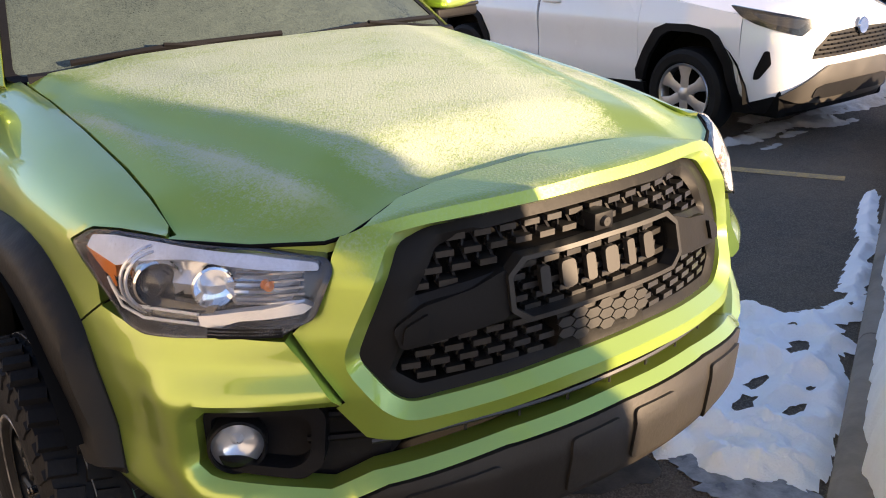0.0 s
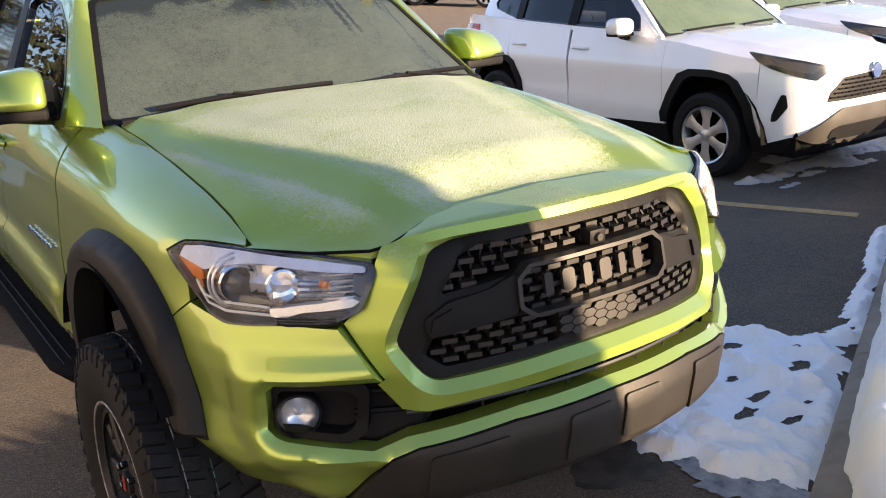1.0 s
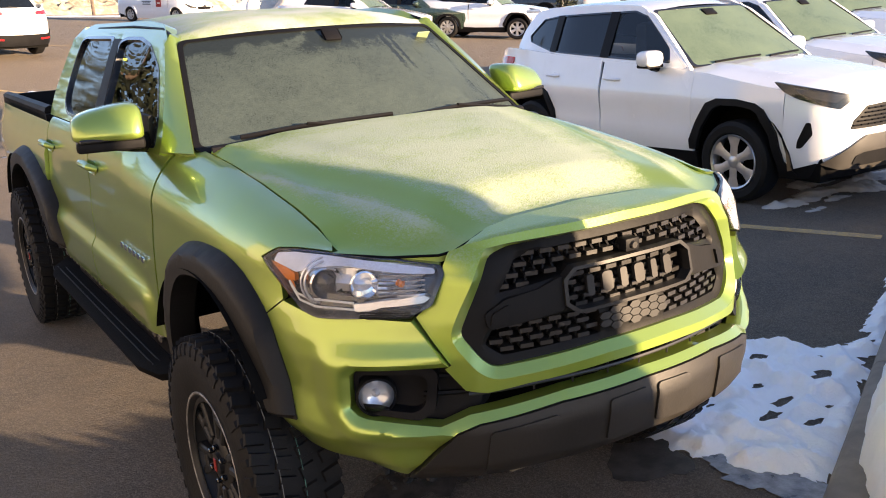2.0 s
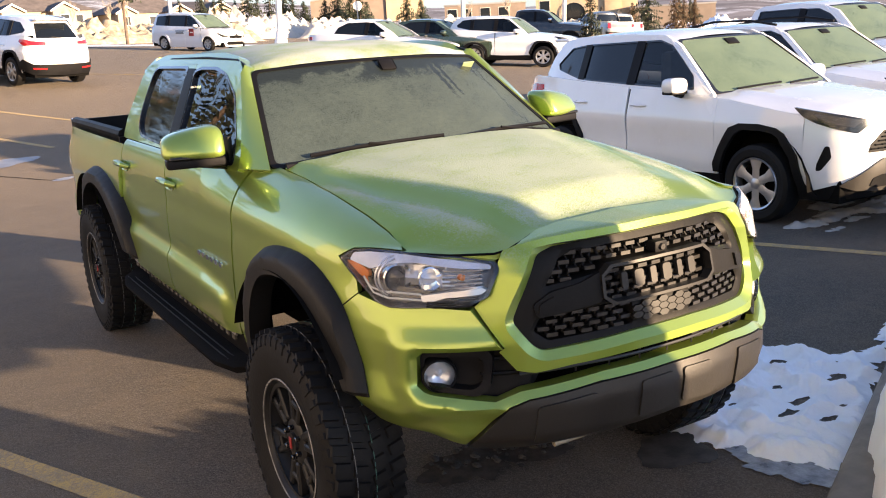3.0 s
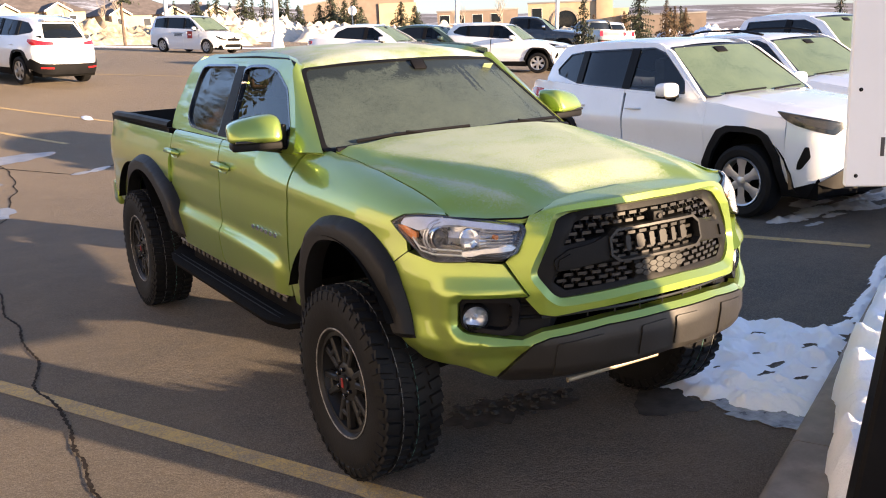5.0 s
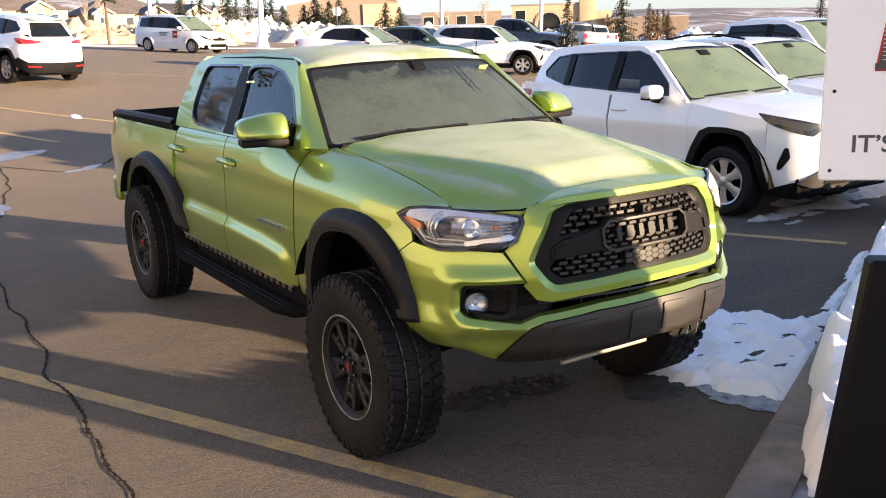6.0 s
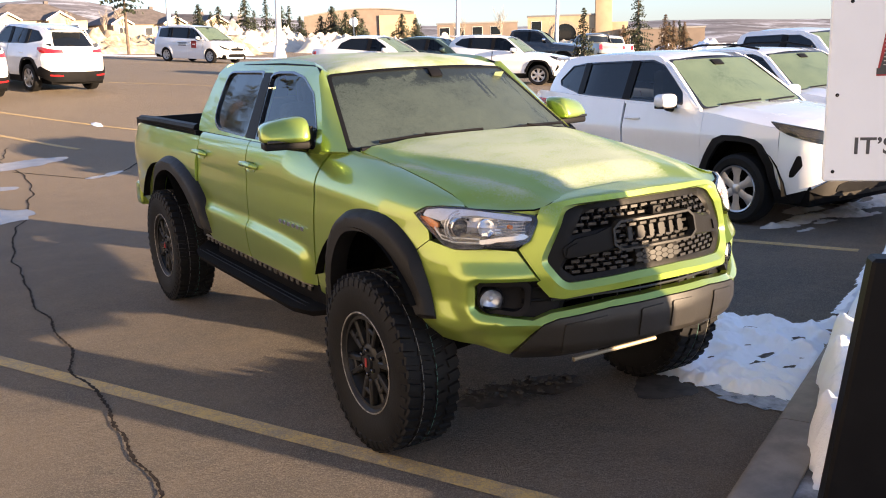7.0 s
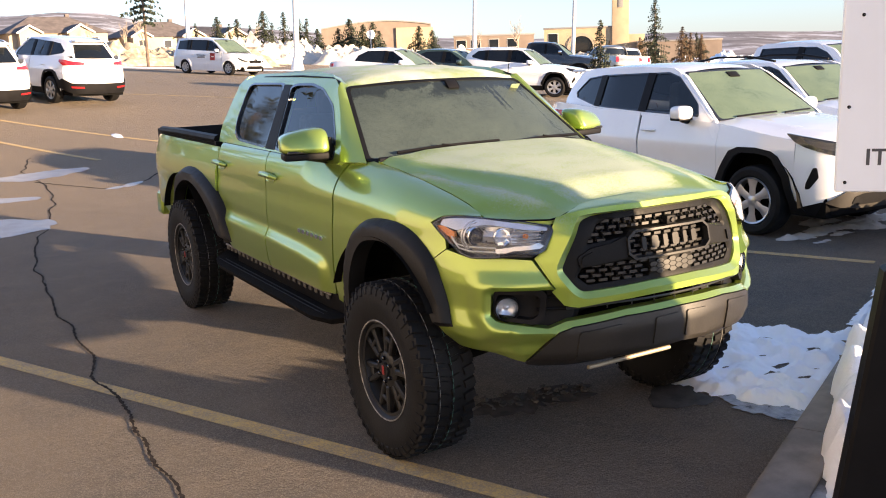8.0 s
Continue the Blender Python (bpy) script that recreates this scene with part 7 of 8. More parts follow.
# ---- sign by the kerb ----
SD = Vector((.714, -.70, 0)).normalized()      # along the sign's face
SN = Vector((-.70, -.714, 0)).normalized()     # out of its face
board_white = plain("white_board", (0.86, 0.89, 0.92), 0.45, var=0.03, scale=2)
print_red = plain("printed_red", (0.35, 0.02, 0.03), 0.4)
print_dark = plain("printed_dark", (0.05, 0.05, 0.055), 0.4)
print_grey = plain("printed_grey", (0.55, 0.54, 0.52), 0.5, var=0.05)
ink = plain("printed_ink", (0.07, 0.07, 0.075), 0.5)
sign = thing("sign_board", "white printed sign board on a black pedestal behind the kerb", "sign")
S0 = Vector((.045, -1.615, 0))


def sign_m(a, z, out=0.0):
    """A pose on the sign's face: a metres from its edge, at height z."""
    r = Matrix((SD, Vector((0, 0, 1)), SN)).transposed().to_4x4()
    return Matrix.Translation(S0 + SD * a + SN * out + Vector((0, 0, z))) @ r


def sign_box(name, a0, a1, z0, z1, thick, out, mat, parent, label="", bevel=.004):
    bm = box_bm((a1 - a0, z1 - z0, thick), ((a0 + a1) / 2, 0, -thick / 2), bevel, 1)
    bmesh.ops.transform(bm, matrix=sign_m(0, (z0 + z1) / 2, out), verts=bm.verts)
    return part(name, bm, mat, parent, label)


face = sign_box("board", 0, .66, 1.312, 2.65, .03, 0, board_white, sign, "white printed board")
ped = sign_box("pedestal", .17, .64, .05, 1.05, .10, .03, black_plastic, sign, "black pedestal", .012)
for v in ped.data.vertices:
    p = v.co - S0
    if v.co.z < .5 and p.dot(SD) < .45:
        v.co -= SD * .12
sign_box("post", .30, .40, 1.0, 1.4, .05, -.04, black_plastic, sign, "black post")
for a, z in ((.03, 1.345), (.06, 1.90), (.03, 1.6)):
    sb = lathe_bm([(0, .006), (.003, .005), (.004, .001)], 10, 'z')
    bmesh.ops.transform(sb, matrix=sign_m(a, z, 0), verts=sb.verts)
    part("screw", sb, grey_plastic, face)
fc = bpy.data.curves.new("slogan", 'FONT')
fc.body = "IT’S"
fc.size = .078
fc.extrude = .0003
fc.offset = .0012
fo = bpy.data.objects.new("slogan", fc)
scene.collection.objects.link(fo)
bpy.context.view_layer.update()
tm = bpy.data.meshes.new_from_object(fo)
bpy.data.objects.remove(fo)
tm.transform(sign_m(.088, 1.405, .0006) @ Matrix.Diagonal((1.1, 1, 1, 1)))
tm.materials.clear()
tm.materials.append(ink)
so = new("slogan", tm)
so.parent = face
so["label"] = "dark printed slogan letters"
for nm, a0, a1, z0, z1, mt, outw in (("printed_shadow", .20, .60, 1.60, 1.625, print_grey, .001), ("printed_car", .145, .62, 1.66, 1.86, print_red, .001), ("printed_window", .155, .32, 1.685, 1.81, print_dark, .002), ("printed_bumper", .145, .62, 1.665, 1.685, print_dark, .0025)):
    bm = box_bm((a1 - a0, z1 - z0, .001), ((a0 + a1) / 2, 0, 0), 0)
    if nm in ("printed_car", "printed_window"):
        for v in bm.verts:
            if v.co.y > 0 and v.co.x < (a0 + a1) / 2:
                v.co.x += .03
    bmesh.ops.transform(bm, matrix=sign_m(0, (z0 + z1) / 2, outw), verts=bm.verts)
    part(nm, bm, mt, face)
for i in range(9):
    sign_box("window_stripe", .165, .315, 1.694 + i * .0125, 1.697 + i * .0125, .001, .0035, print_grey, face, "", 0)

# unseen pillar added nearer the sun, its outline cut to shade the pickup's corner
pil = thing("shade_pillar", "unseen dark pillar added to cast the shade on the pickup's nose", "sign")
rot = Matrix.Rotation(math.atan2(SX.y, SX.x), 4, 'Z')
for nm, pts, y0, y1, mt in (("pillar", [(-1.05, .10), (-.375, .10), (-.392, .75), (-.47, 1.38), (-.54, 1.56), (-.57, 1.61), (-.47, 1.67), (-.44, 1.80), (-.42, 2.3), (-1.05, 2.3)], -4.08, -3.92, black_plastic),
                            ("foot", [(-1.10, .02), (-.36, .02), (-.36, .20), (-1.10, .20)], -4.15, -3.85, concrete)):
    pb = prism(pts, y0, y1)
    bmesh.ops.transform(pb, matrix=rot, verts=pb.verts)
    part(nm, pb, mt, pil)

# ---- light poles, stop sign ----
pole_paint = plain("white_pole_paint", (0.72, 0.71, 0.68), 0.5)
steel = plain("galvanised_steel", (0.42, 0.43, 0.44), 0.45, 0.7)


def lamp_pole(x, y, h=9.0, r=.10):
    t = thing("lamp_pole", "white painted parking lot lamp pole on concrete base", "lamp pole", "lamp poles")
    t.location = (x, y, far_z(x, y))
    part("base", lathe_bm([(-.2, .001), (-.2, .42), (.25, .36), (.75, .24), (.80, .22), (.80, .001)], 20, 'z'), pole_paint, t, "flared white base")
    part("flange", lathe_bm([(.80, .18), (.84, .18), (.86, r)], 16, 'z'), pole_paint, t)
    part("pole", tube_bm([(0, 0, .8), (.01 * h, -.01 * h, h * .5), (.025 * h, -.02 * h, h)], [r, r * .9, r * .75], 12), pole_paint, t)
    for sg in (1, -1):
        part("lamp_head", box_bm((.7, .32, .14), (.025 * h + sg * .6, -.02 * h, h + .05), .03), pole_paint, t)
    return t


for x, y in ((18.2, 47.3), (19.2, 72.5), (36.0, 55.8), (47.6, 58.4)):
    lamp_pole(x, y, 10.0 if y > 50 else 9.0, .17)
st = thing("stop_sign", "back of a grey octagonal stop sign on a steel post", "sign")
st.location = (31.6, 64.2, far_z(31.6, 64.2))
part("post", tube_bm([(0, 0, -.2), (0, 0, 2.8)], .04, 8), steel, st)
oc = bmesh.new()
ring = [Vector((.38 * math.cos(math.pi / 8 + k * math.pi / 4), -.05, 2.45 + .38 * math.sin(math.pi / 8 + k * math.pi / 4))) for k in range(8)]
fa = [oc.verts.new(p) for p in ring]
fb = [oc.verts.new(p + Vector((0, .012, 0))) for p in ring]
oc.faces.new(fa)
oc.faces.new(fb[::-1])
for k in range(8):
    oc.faces.new((fa[k], fb[k], fb[(k + 1) % 8], fa[(k + 1) % 8]))
part("plate", oc, steel, st)

# ---- snow piles and verge ----
def pile(name, x0, y0, x1, y1, h, w, mat, label, seed):
    a, b = Vector((x0, y0, 0)), Vector((x1, y1, 0))
    d = (b - a).normalized()
    s = Vector((-d.y, d.x, 0))
    n, m = max(8, int((b - a).length / .22)), 31
    v, f = [], []
    for i in range(n + 1):
        for j in range(m):
            w2 = -1 + 2 * j / (m - 1)
            p = a + d * ((b - a).length * i / n) + s * (w2 * w)
            e = smoothstep(0, .12, i / n) * smoothstep(0, .12, 1 - i / n)
            z = h * e * max(0, 1 - w2 * w2) ** .7 * max(.1, .50 + .6 * noise.noise(p * .35 + Vector((0, 0, seed))) + .55 * abs(noise.noise(p * .9 + Vector((0, 0, seed)))) + .40 * abs(noise.noise(p * 2.1 + Vector((0, 0, seed)))) + .16 * noise.noise(p * 5.0))
            v.append((p.x, p.y, far_z(p.x, p.y) + z - .02))
    for i in range(n):
        for j in range(m - 1):
            q = i * m + j
            f.append((q, q + 1, q + m + 1, q + m))
    return tagged(link_mesh(name, v, f, mat, None, "", 35), label, "snow pile", "ploughed snow piles", "structure")


pile("snow_pile", 19.5, 66, 30, 70, 2.0, 3.0, old_snow, "ploughed heap of dirty white snow", 1)
pile("snow_pile", 27, 66, 40, 60, 1.7, 2.6, old_snow, "ploughed heap of lumpy white snow", 2)
pile("snow_pile", 38, 62, 50, 54, 1.6, 2.4, old_snow, "ploughed heap of lumpy white snow", 3)
pile("snow_pile", 6, 56, 21, 60, 1.5, 3.0, dry_grass, "mound of dry yellow grass with snow patches", 4)
pile("snow_pile", 14, 54.5, 19, 55.5, 1.0, 1.8, old_snow, "ploughed heap of dirty white snow", 5)
pile("snow_pile", 60, 60, 72, 55, 1.8, 2.5, snow, "ploughed heap of lumpy white snow", 6)
flat_patch("snow_strip", [(2, 50), (9, 48.5), (16, 46), (22, 43.5), (28, 41), (28, 43), (20, 47), (10, 51), (2, 53)], snow, "thin snow strip along the lot's edge", "snow", .02, .8, .7, .08, .6, seed=3, taper=.8)
flat_patch("snow_scrap", [(1.25, 16.4), (1.45, 16.3), (1.40, 15.7), (1.22, 15.8)], snow, "small white scrap of snow on asphalt", "snow", .01, .05, .08, .05, seed=3)
flat_patch("snow_scrap", [(7.0, 15.4), (7.2, 15.3), (7.2, 15.0), (7.05, 15.1)], snow, "small white scrap of snow on asphalt", "snow", .01, .05, .08, .05, seed=5)

# ---- trees ----
needle = plain("spruce_needles", (0.040, 0.050, 0.028), 0.8, var=0.45, scale=3, fine=20)
needle_brown = plain("russet_needles", (0.13, 0.085, 0.045), 0.85, var=0.4, scale=3, fine=20)
bark = plain("bark", (0.13, 0.095, 0.07), 0.9, var=0.35, scale=5, fine=30, bump=0.5)
pale_bark = plain("pale_bark", (0.40, 0.34, 0.27), 0.85, var=0.3, scale=5, fine=30)


def spruce(name, h, spread, seed, mat=None, bare=.06, density=1.0, bole=.018, label="dark green spruce with drooping uneven branches"):
    """A trunk with whorls of drooping branches, each carrying many small needle sprays."""
    r = random.Random(seed)
    t = thing(name, label, "tree", "conifers")
    part("trunk", tube_bm([(0, 0, -.3), (.02, 0, h * .4), (0, .02, h * .8), (0, 0, h)], [h * bole, h * bole * .7, h * bole * .4, .01], 8), bark, t)
    bm = bmesh.new()
    n = int(h * 5.5 * density)
    for i in range(n):
        k = i / n
        z = h * (bare + (1 - bare) * k)
        L = spread * (1 - k) ** .8 * r.uniform(.65, 1.15) + .08
        for q in range(r.randint(5, 7)):
            a = r.uniform(0, math.tau)
            d = Vector((math.cos(a), math.sin(a), 0))
            s = Vector((-d.y, d.x, 0))
            m = max(3, int(L / .22))
            for j in range(m):
                f = (j + .6) / m
                p = d * (L * f) + Vector((0, 0, z - .28 * L * f * f + .10 * L * f))
                for e in range(3):
                    w = .30 * (1.15 - f) * L * .5 + .08
                    tip = p + d * r.uniform(.05, .16) * L + s * r.uniform(-1, 1) * w + Vector((0, 0, r.uniform(-.16, .05) * L))
                    o = Vector((r.uniform(-.06, .06), r.uniform(-.06, .06), r.uniform(.02, .07)))
                    side_w = s * r.uniform(.05, .12) + Vector((0, 0, r.uniform(.03, .10)))
                    vs = [bm.verts.new(x) for x in (p - side_w, p + o * .6 + side_w, tip)]
                    bm.faces.new(vs)
    part("crown", bm, mat or needle, t)
    return t


def bare_tree(name, h, seed, mat):
    r = random.Random(seed)
    t = thing(name, "bare leafless tree with thin pale branches", "tree", "bare trees")
    bm = bmesh.new()

    def grow(p, d, L, rad, lev):
        q = p + d * L
        tube_bm([p, p.lerp(q, .5) + Vector((r.uniform(-.04, .04), r.uniform(-.04, .04), 0)) * L, q], [rad, rad * .8, rad * .6], 5 if lev < 2 else 3, bm=bm, cap=False)
        if lev < 4:
            for _ in range(3 if lev else 6):
                dd = (d + Vector((r.uniform(-.6, .6), r.uniform(-.6, .6), r.uniform(.0, .5)))).normalized()
                grow(p.lerp(q, r.uniform(.45, 1)), dd, L * r.uniform(.5, .7), rad * .5, lev + 1)
    grow(Vector((0, 0, -.2)), Vector((0, 0, 1)), h * .42, h * .016, 0)
    part("crown", bm, mat, t)
    return t


S1 = spruce("spruce", 5.0, 1.25, 1)
S2 = spruce("spruce", 4.6, 1.6, 2, density=1.15)
S3 = spruce("pine", 4.2, 2.0, 3, bare=.02, density=1.4, label="broad dark green pine with dense crown")
S4 = spruce("pine", 8.5, 1.25, 4, bare=.30, density=.42, bole=.011, label="thin tall pine with sparse crown and bare trunk")
S5 = spruce("larch", 4.6, 1.3, 5, needle_brown, label="russet brown larch with thin branches")
S6 = spruce("spruce", 7.5, 1.7, 6, bare=.12, density=.8)


def tree_pose(x, y, k, turn):
    return Matrix.Translation((x, y, far_z(x, y) - .1)) @ Matrix.Rotation(turn, 4, 'Z') @ Matrix.Diagonal((k, k, k, 1))


S1.matrix_world = tree_pose(23.5, 84.6, .68, 0)
S2.matrix_world = tree_pose(24.2, 80.2, .86, 1)
S3.matrix_world = tree_pose(35.3, 75.8, .98, 2)
S4.matrix_world = tree_pose(10.4, 50.1, 1.0, 0)
S5.matrix_world = tree_pose(54.3, 52.5, .84, 0)
S6.matrix_world = tree_pose(47.2, 48.3, .76, 0)
tr = random.Random(11)
for src, spots in ((S1, ((27.4, 86.5, .70), (29.6, 86.8, .66), (31.3, 85.1, .74), (32.5, 79.2, .84), (29.8, 78.2, .90), (28.6, 32.8, .66), (92, 87, .95))),
                   (S2, ((26.5, 81.5, .82), (27.4, 77.0, .94), (32.5, 81.4, .92), (38.6, 76.2, .70), (86, 83, .9))),
                   (S3, ((34.2, 80.7, .78), (36.0, 79.8, .82), (37.3, 77.0, .88), (36.3, 73.0, .90), (41.0, 72.8, .86), (44.1, 75.6, .80), (96, 90, .9))),
                   (S5, ((56.2, 53.4, .72), (58.3, 54.2, .74), (55.4, 58.5, .60), (52.0, 55.0, .62), (50.0, 56.5, .55))),
                   (S6, ((-4.5, 44, 1.5), (-7.0, 49, 1.7), (-9.5, 43, 1.6), (-13, 46, 1.7), (-16, 42, 1.5), (112, 77, 1.0)))):
    for x, y, k in spots:
        ob = copy_thing(src, Matrix())
        ob.matrix_basis = tree_pose(x, y, k * tr.uniform(.96, 1.05), tr.uniform(0, 6))
B1 = bare_tree("bare_tree", 7.5, 3, pale_bark)
B1.matrix_world = tree_pose(108, 150, 1.2, 0)
B2 = bare_tree("bare_tree", 7.0, 8, pale_bark)
B2.matrix_world = tree_pose(98, 150, 1.0, 0)
for src, x, y, k in ((B1, 118, 146, .9), (B2, 62, 128, 1.0), (B1, 30, 132, .8), (B2, 22, 128, .7), (B1, 44, 124, .8), (B2, 128, 140, .7), (B1, 25, 120, .6)):
    ob = copy_thing(src, Matrix())
    ob.matrix_basis = tree_pose(x, y, k, tr.uniform(0, 6))

# ---- houses and halls beyond the lot ----
tan_wall = plain("tan_siding", (0.38, 0.315, 0.235), 0.8, var=0.1, scale=.5, fine=6)
brown_wall = plain("brown_siding", (0.22, 0.175, 0.14), 0.8, var=0.1, scale=.4, fine=5)
ochre_wall = plain("ochre_stucco", (0.44, 0.34, 0.22), 0.85, var=0.08, scale=.4, fine=8)
shingle = plain("brown_shingle", (0.13, 0.112, 0.105), 0.9, var=0.25, scale=1, fine=10, bump=.4)
trim_white = plain("white_trim", (0.75, 0.73, 0.68), 0.6)
metal_roof = plain("grey_roof", (0.26, 0.25, 0.24), 0.6)


def window(parent, x, z, w, h, y=-.02):
    f = part("window", box_bm((w + .2, .10, h + .2), (x, y, z), .02, 1), trim_white, parent)
    part("pane", box_bm((w, .04, h), (x, y - .05, z), .01, 1), dark_glass, f)


def house(x, y, w, d, eave, ridge, turn, gables):
    t = thing("house", "single storey tan house with brown shingle roof and white trim", "house", "houses")
    t.matrix_world = Matrix.Translation((x, y, far_z(x, y) - .2)) @ Matrix.Rotation(turn, 4, 'Z')
    part("wall", box_bm((w, d, eave + .3), (0, d / 2, eave / 2)), tan_wall, t)
    rb = bmesh.new()
    o = .5
    vs = [rb.verts.new(p) for p in ((-w / 2 - o, -o, eave), (w / 2 + o, -o, eave), (w / 2 + o, d + o, eave), (-w / 2 - o, d + o, eave), (-w / 2 + d * .42, d / 2, ridge), (w / 2 - d * .42, d / 2, ridge))]
    for f in ((0, 1, 5, 4), (1, 2, 5), (2, 3, 4, 5), (3, 0, 4), (3, 2, 1, 0)):
        rb.faces.new([vs[i] for i in f])
    part("roof", rb, shingle, t)
    for gx, gw in gables:
        part("gable_wall", prism([(gx - gw / 2, 0), (gx + gw / 2, 0), (gx + gw / 2, eave), (gx, eave + gw * .30), (gx - gw / 2, eave)], -1.6, 1.0), tan_wall, t)
        part("gable_roof", prism([(gx - gw / 2 - .4, eave - .12), (gx, eave + gw * .32 + .02), (gx + gw / 2 + .4, eave - .12), (gx + gw / 2 + .4, eave + .08), (gx, eave + gw * .32 + .25), (gx - gw / 2 - .4, eave + .08)], -2.0, 3.0), shingle, t)
        part("gable_trim", prism([(gx - gw / 2 - .42, eave - .16), (gx, eave + gw * .32 - .03), (gx + gw / 2 + .42, eave - .16), (gx + gw / 2 + .42, eave + .10), (gx, eave + gw * .32 + .27), (gx - gw / 2 - .42, eave + .10)], -2.1, -2.0), trim_white, t)
        window(t, gx, 1.4, gw * .35, 1.2, -1.64)
    for k in range(3):
        window(t, -w * .36 + k * w * .36, 1.4, 1.1, 1.1)
    part("chimney", box_bm((.6, .6, 1.0), (w * .2, d * .55, ridge - .1), .03), shingle, t)
    return t


house(21.0, 144.5, 14, 10, 2.6, 5.2, .1, ((2.6, 3.2), (-4.5, 2.8)))
house(36.5, 143.5, 13.5, 10, 2.5, 5.0, .1, ((3.6, 3.0), (-4.6, 2.6)))
house(5.0, 146.0, 14, 10, 2.6, 5.3, .1, ((-2, 3.2), (4, 2.8)))
house(-13.5, 147.0, 13, 9, 2.9, 5.2, .1, ((2, 5), (-4, 4)))
house(47.5, 152.0, 12, 9, 2.8, 4.6, .1, ((2, 4),))


def hall(name, x, y, w, d, h, turn, wall_mat, label, wins=(), roof="flat"):
    t = thing(name, label, "building")
    t.matrix_world = Matrix.Translation((x, y, far_z(x, y) - .3)) @ Matrix.Rotation(turn, 4, 'Z')
    if roof == "arch":
        pts = [(0, 0), (w, 0)] + [(w * (1 - k / 10), h + 1.8 * math.sin(math.pi * min(1, .12 + k / 11.5))) for k in range(11)]
        part("wall", prism(pts, 0, d), wall_mat, t)
        # ochre gives this end wall its sunlit yellow by colour
        part("end_wall", box_bm((w * .34, .3, h), (w * .85, -.4, h / 2)), ochre_wall, t, "end wall with its sunlit yellow put into the colour")
        part("roof_edge", prism([(p[0], p[1] + .02) for p in pts[2:]] + [(p[0], p[1] + .35) for p in pts[2:][::-1]], -.4, d), metal_roof, t)
    else:
        part("wall", box_bm((w, d, h), (w / 2, d / 2, h / 2)), wall_mat, t)
        part("parapet", box_bm((w + .4, d + .4, .4), (w / 2, d / 2, h + .2), .03), metal_roof, t)
    for wx, wz, ww, wh in wins:
        window(t, wx, wz, ww, wh)
    return t


hall("sports_hall", 102.5, 234, 30, 25, 6.0, -.47, brown_wall, "long brown hall with shallow arched roof", ((22, 2.5, 1.2, 2), (25, 2.5, 1.2, 2)), "arch")
hall("office_block", 134.5, 217, 22, 16, 5.0, -.60, brown_wall, "low brown office block with flat roof", ((2, 3.0, 2.6, 2.2), (6, 3.0, 2.6, 2.2), (11, 3.0, 2.6, 2.2), (16, 3.0, 2.6, 2.2)))
ch = hall("church_hall", 154.8, 202.8, 19.5, 18, 7.6, -.69, ochre_wall, "ochre stucco hall with arched entrance and tall tower", ((2.4, 4.4, 2.6, 4.0),))
part("tower", box_bm((4.4, 4.4, 17), (20.5, 1.5, 8.5), .05), ochre_wall, ch, "tall square tower")
part("tower_slot", box_bm((1.2, .2, 3.0), (20.5, -.75, 14.2), .02), metal_roof, ch)
part("annex", box_bm((5, 8, 5.6), (24.5, 4, 2.8), .05), ochre_wall, ch)
arch_pts = [(7.0, 0), (13.2, 0), (13.2, 2.6)] + [(10.1 + 3.1 * math.cos(a), 2.6 + 3.0 * math.sin(a)) for a in np.linspace(.2, math.pi - .2, 9)] + [(7.0, 2.6)]
part("entrance_arch", prism(arch_pts, -.08, .1), dark_glass, ch, "dark glazed arched entrance")
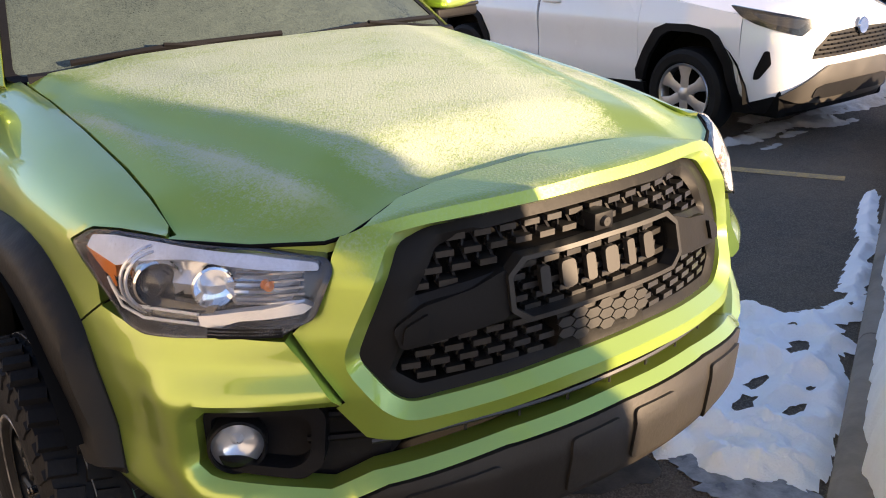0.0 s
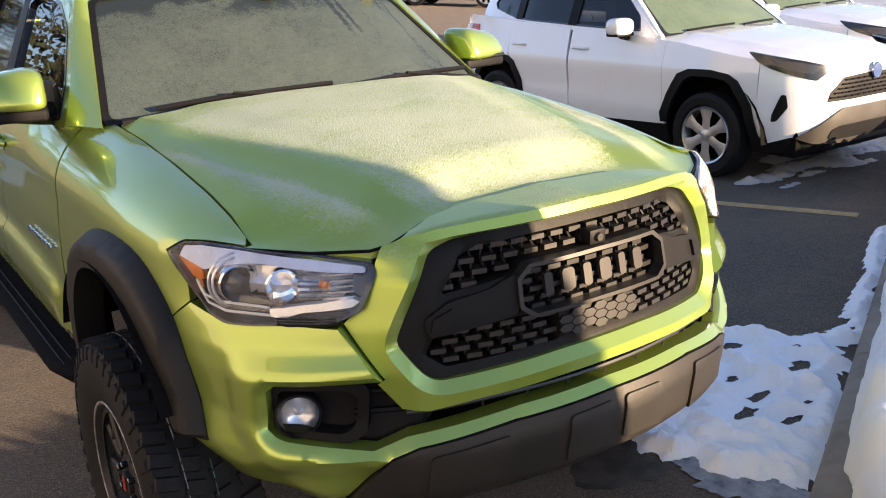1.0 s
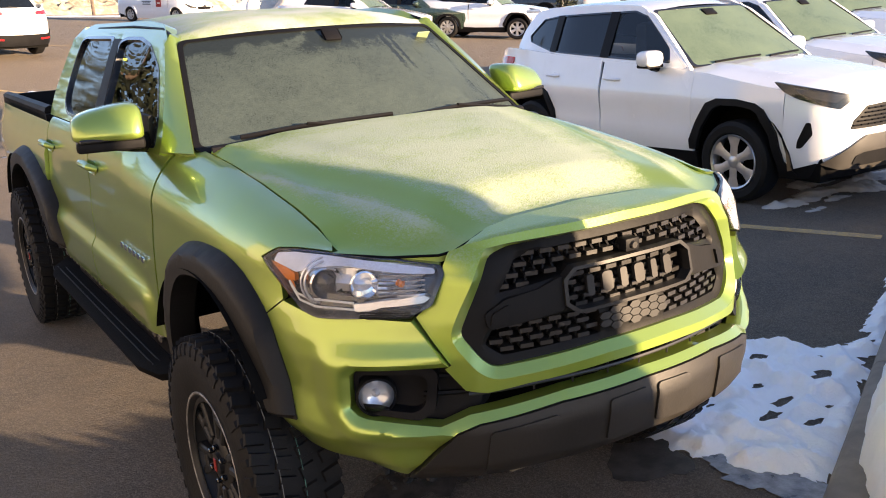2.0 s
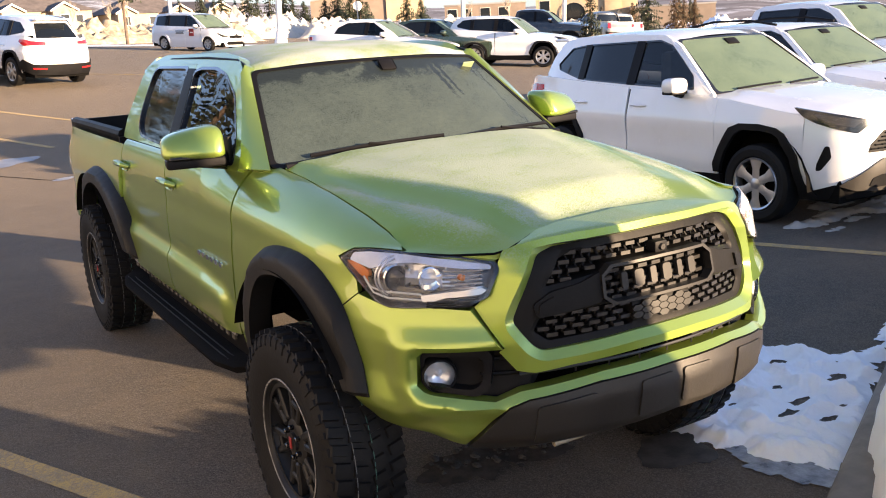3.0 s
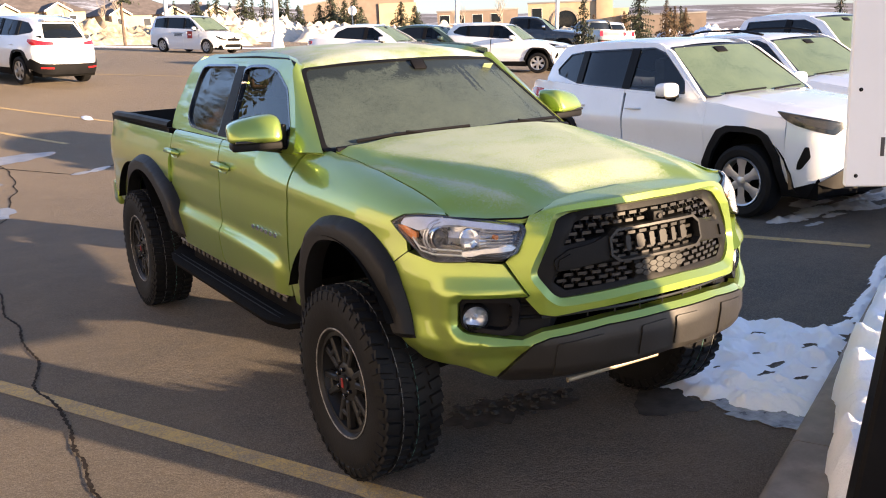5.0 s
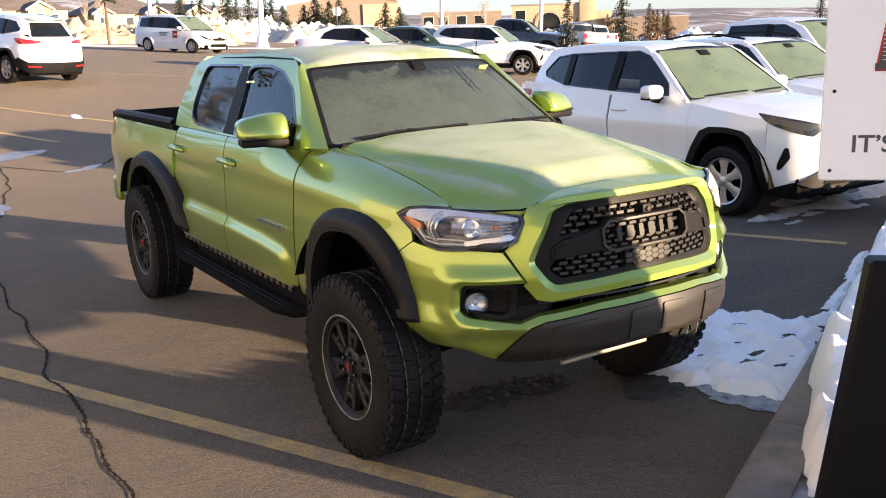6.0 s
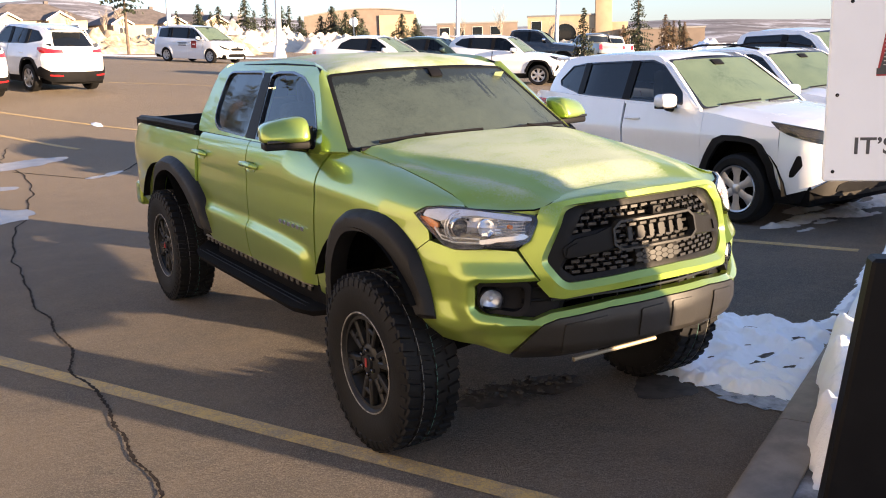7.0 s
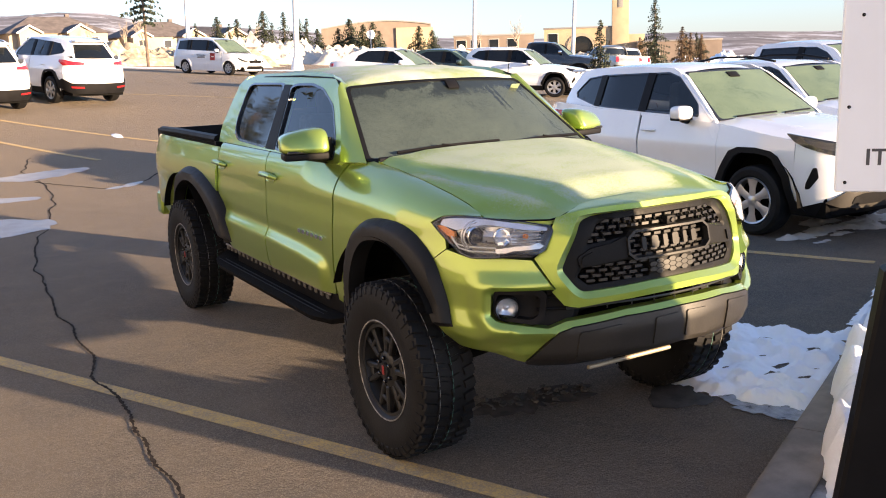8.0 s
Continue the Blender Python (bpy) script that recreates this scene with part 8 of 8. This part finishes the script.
part("arch_trim", prism([(6.2, 0), (6.2, 2.6)] + [(10.1 + 3.9 * math.cos(a), 2.6 + 3.8 * math.sin(a)) for a in np.linspace(math.pi - .1, .1, 11)] + [(14.0, 2.6), (14.0, 0), (13.2, 0), (13.2, 2.6)] + [(10.1 + 3.1 * math.cos(a), 2.6 + 3.0 * math.sin(a)) for a in np.linspace(.2, math.pi - .2, 9)] + [(7.0, 2.6), (7.0, 0)], -.3, .0), tan_wall, ch)
hall("low_shop", 166, 178, 21, 14, 4.6, -.72, brown_wall, "low brown shop far beyond the lot", ((4, 2, 3, 2), (12, 2, 3, 2)))

# ---- distance: wooded hills round the horizon ----
hill_mat = plain("far_hills", (0.20, 0.185, 0.19), 0.95, var=0.45, scale=.03, fine=.15, dirt=(0.62, 0.63, 0.68, 0.0))
hn = hill_mat.node_tree
hb = hn.nodes["Principled BSDF"]
hill_c = hb.inputs["Base Color"].links[0].from_socket
hn.links.new(mix_rgb(hn, calc(hn, 'MULTIPLY', smooth_range(hn, noise_tex(hn, .018, 6, .7, stretch=(1, 1, 6)), .52, .60), .75), hill_c, (0.58, 0.59, 0.63)), hb.inputs["Base Color"])
hv, hf = [], []
N = 160
for i in range(N + 1):
    a = i * math.tau / N
    d = Vector((math.sin(a), math.cos(a), 0))
    for k, (rad, hh) in enumerate(((520, -6), (640, 0), (800, 3), (960, 6))):
        p = d * rad
        far = lerp_table(math.degrees(a), (0, 6, 10.5, 15, 30, 42, 48, 56, 75, 100, 350, 360), (13, 15, 25, 13, 8, 14, 23, 22, 18, 8, 10, 13))
        bump_h = hh + far * (0, .3, .65, 1)[k] + (5 * noise.noise(p * .006) + 2 * noise.noise(p * .02)) * (k > 0)
        hv.append((p.x, p.y, (.38 - .0444 * p.x + .0353 * p.y) * (1 if d.y > -.3 else .5) + bump_h - 2))
for i in range(N):
    for k in range(3):
        q = i * 4 + k
        hf.append((q, q + 1, q + 5, q + 4))
tagged(link_mesh("hills", hv, hf, hill_mat, None, "", 60), "low brown wooded hills on the horizon", "hills", kind="structure")


# unseen cream block added away from the sun: closes the lot, reflects warm light
bounce = thing("bounce_wall", "unseen plain cream block added along the lot's edge to reflect warm light", "building")
part("wall", box_bm((6.0, 30.0, 6.3), (-12.5, -3.0, 3.05)), plain("cream_stucco", (0.66, 0.62, 0.55), 0.9, var=0.08, scale=.5), bounce)
part("parapet", box_bm((6.4, 30.4, .5), (-12.5, -3.0, 6.4), .03), metal_roof, bounce)
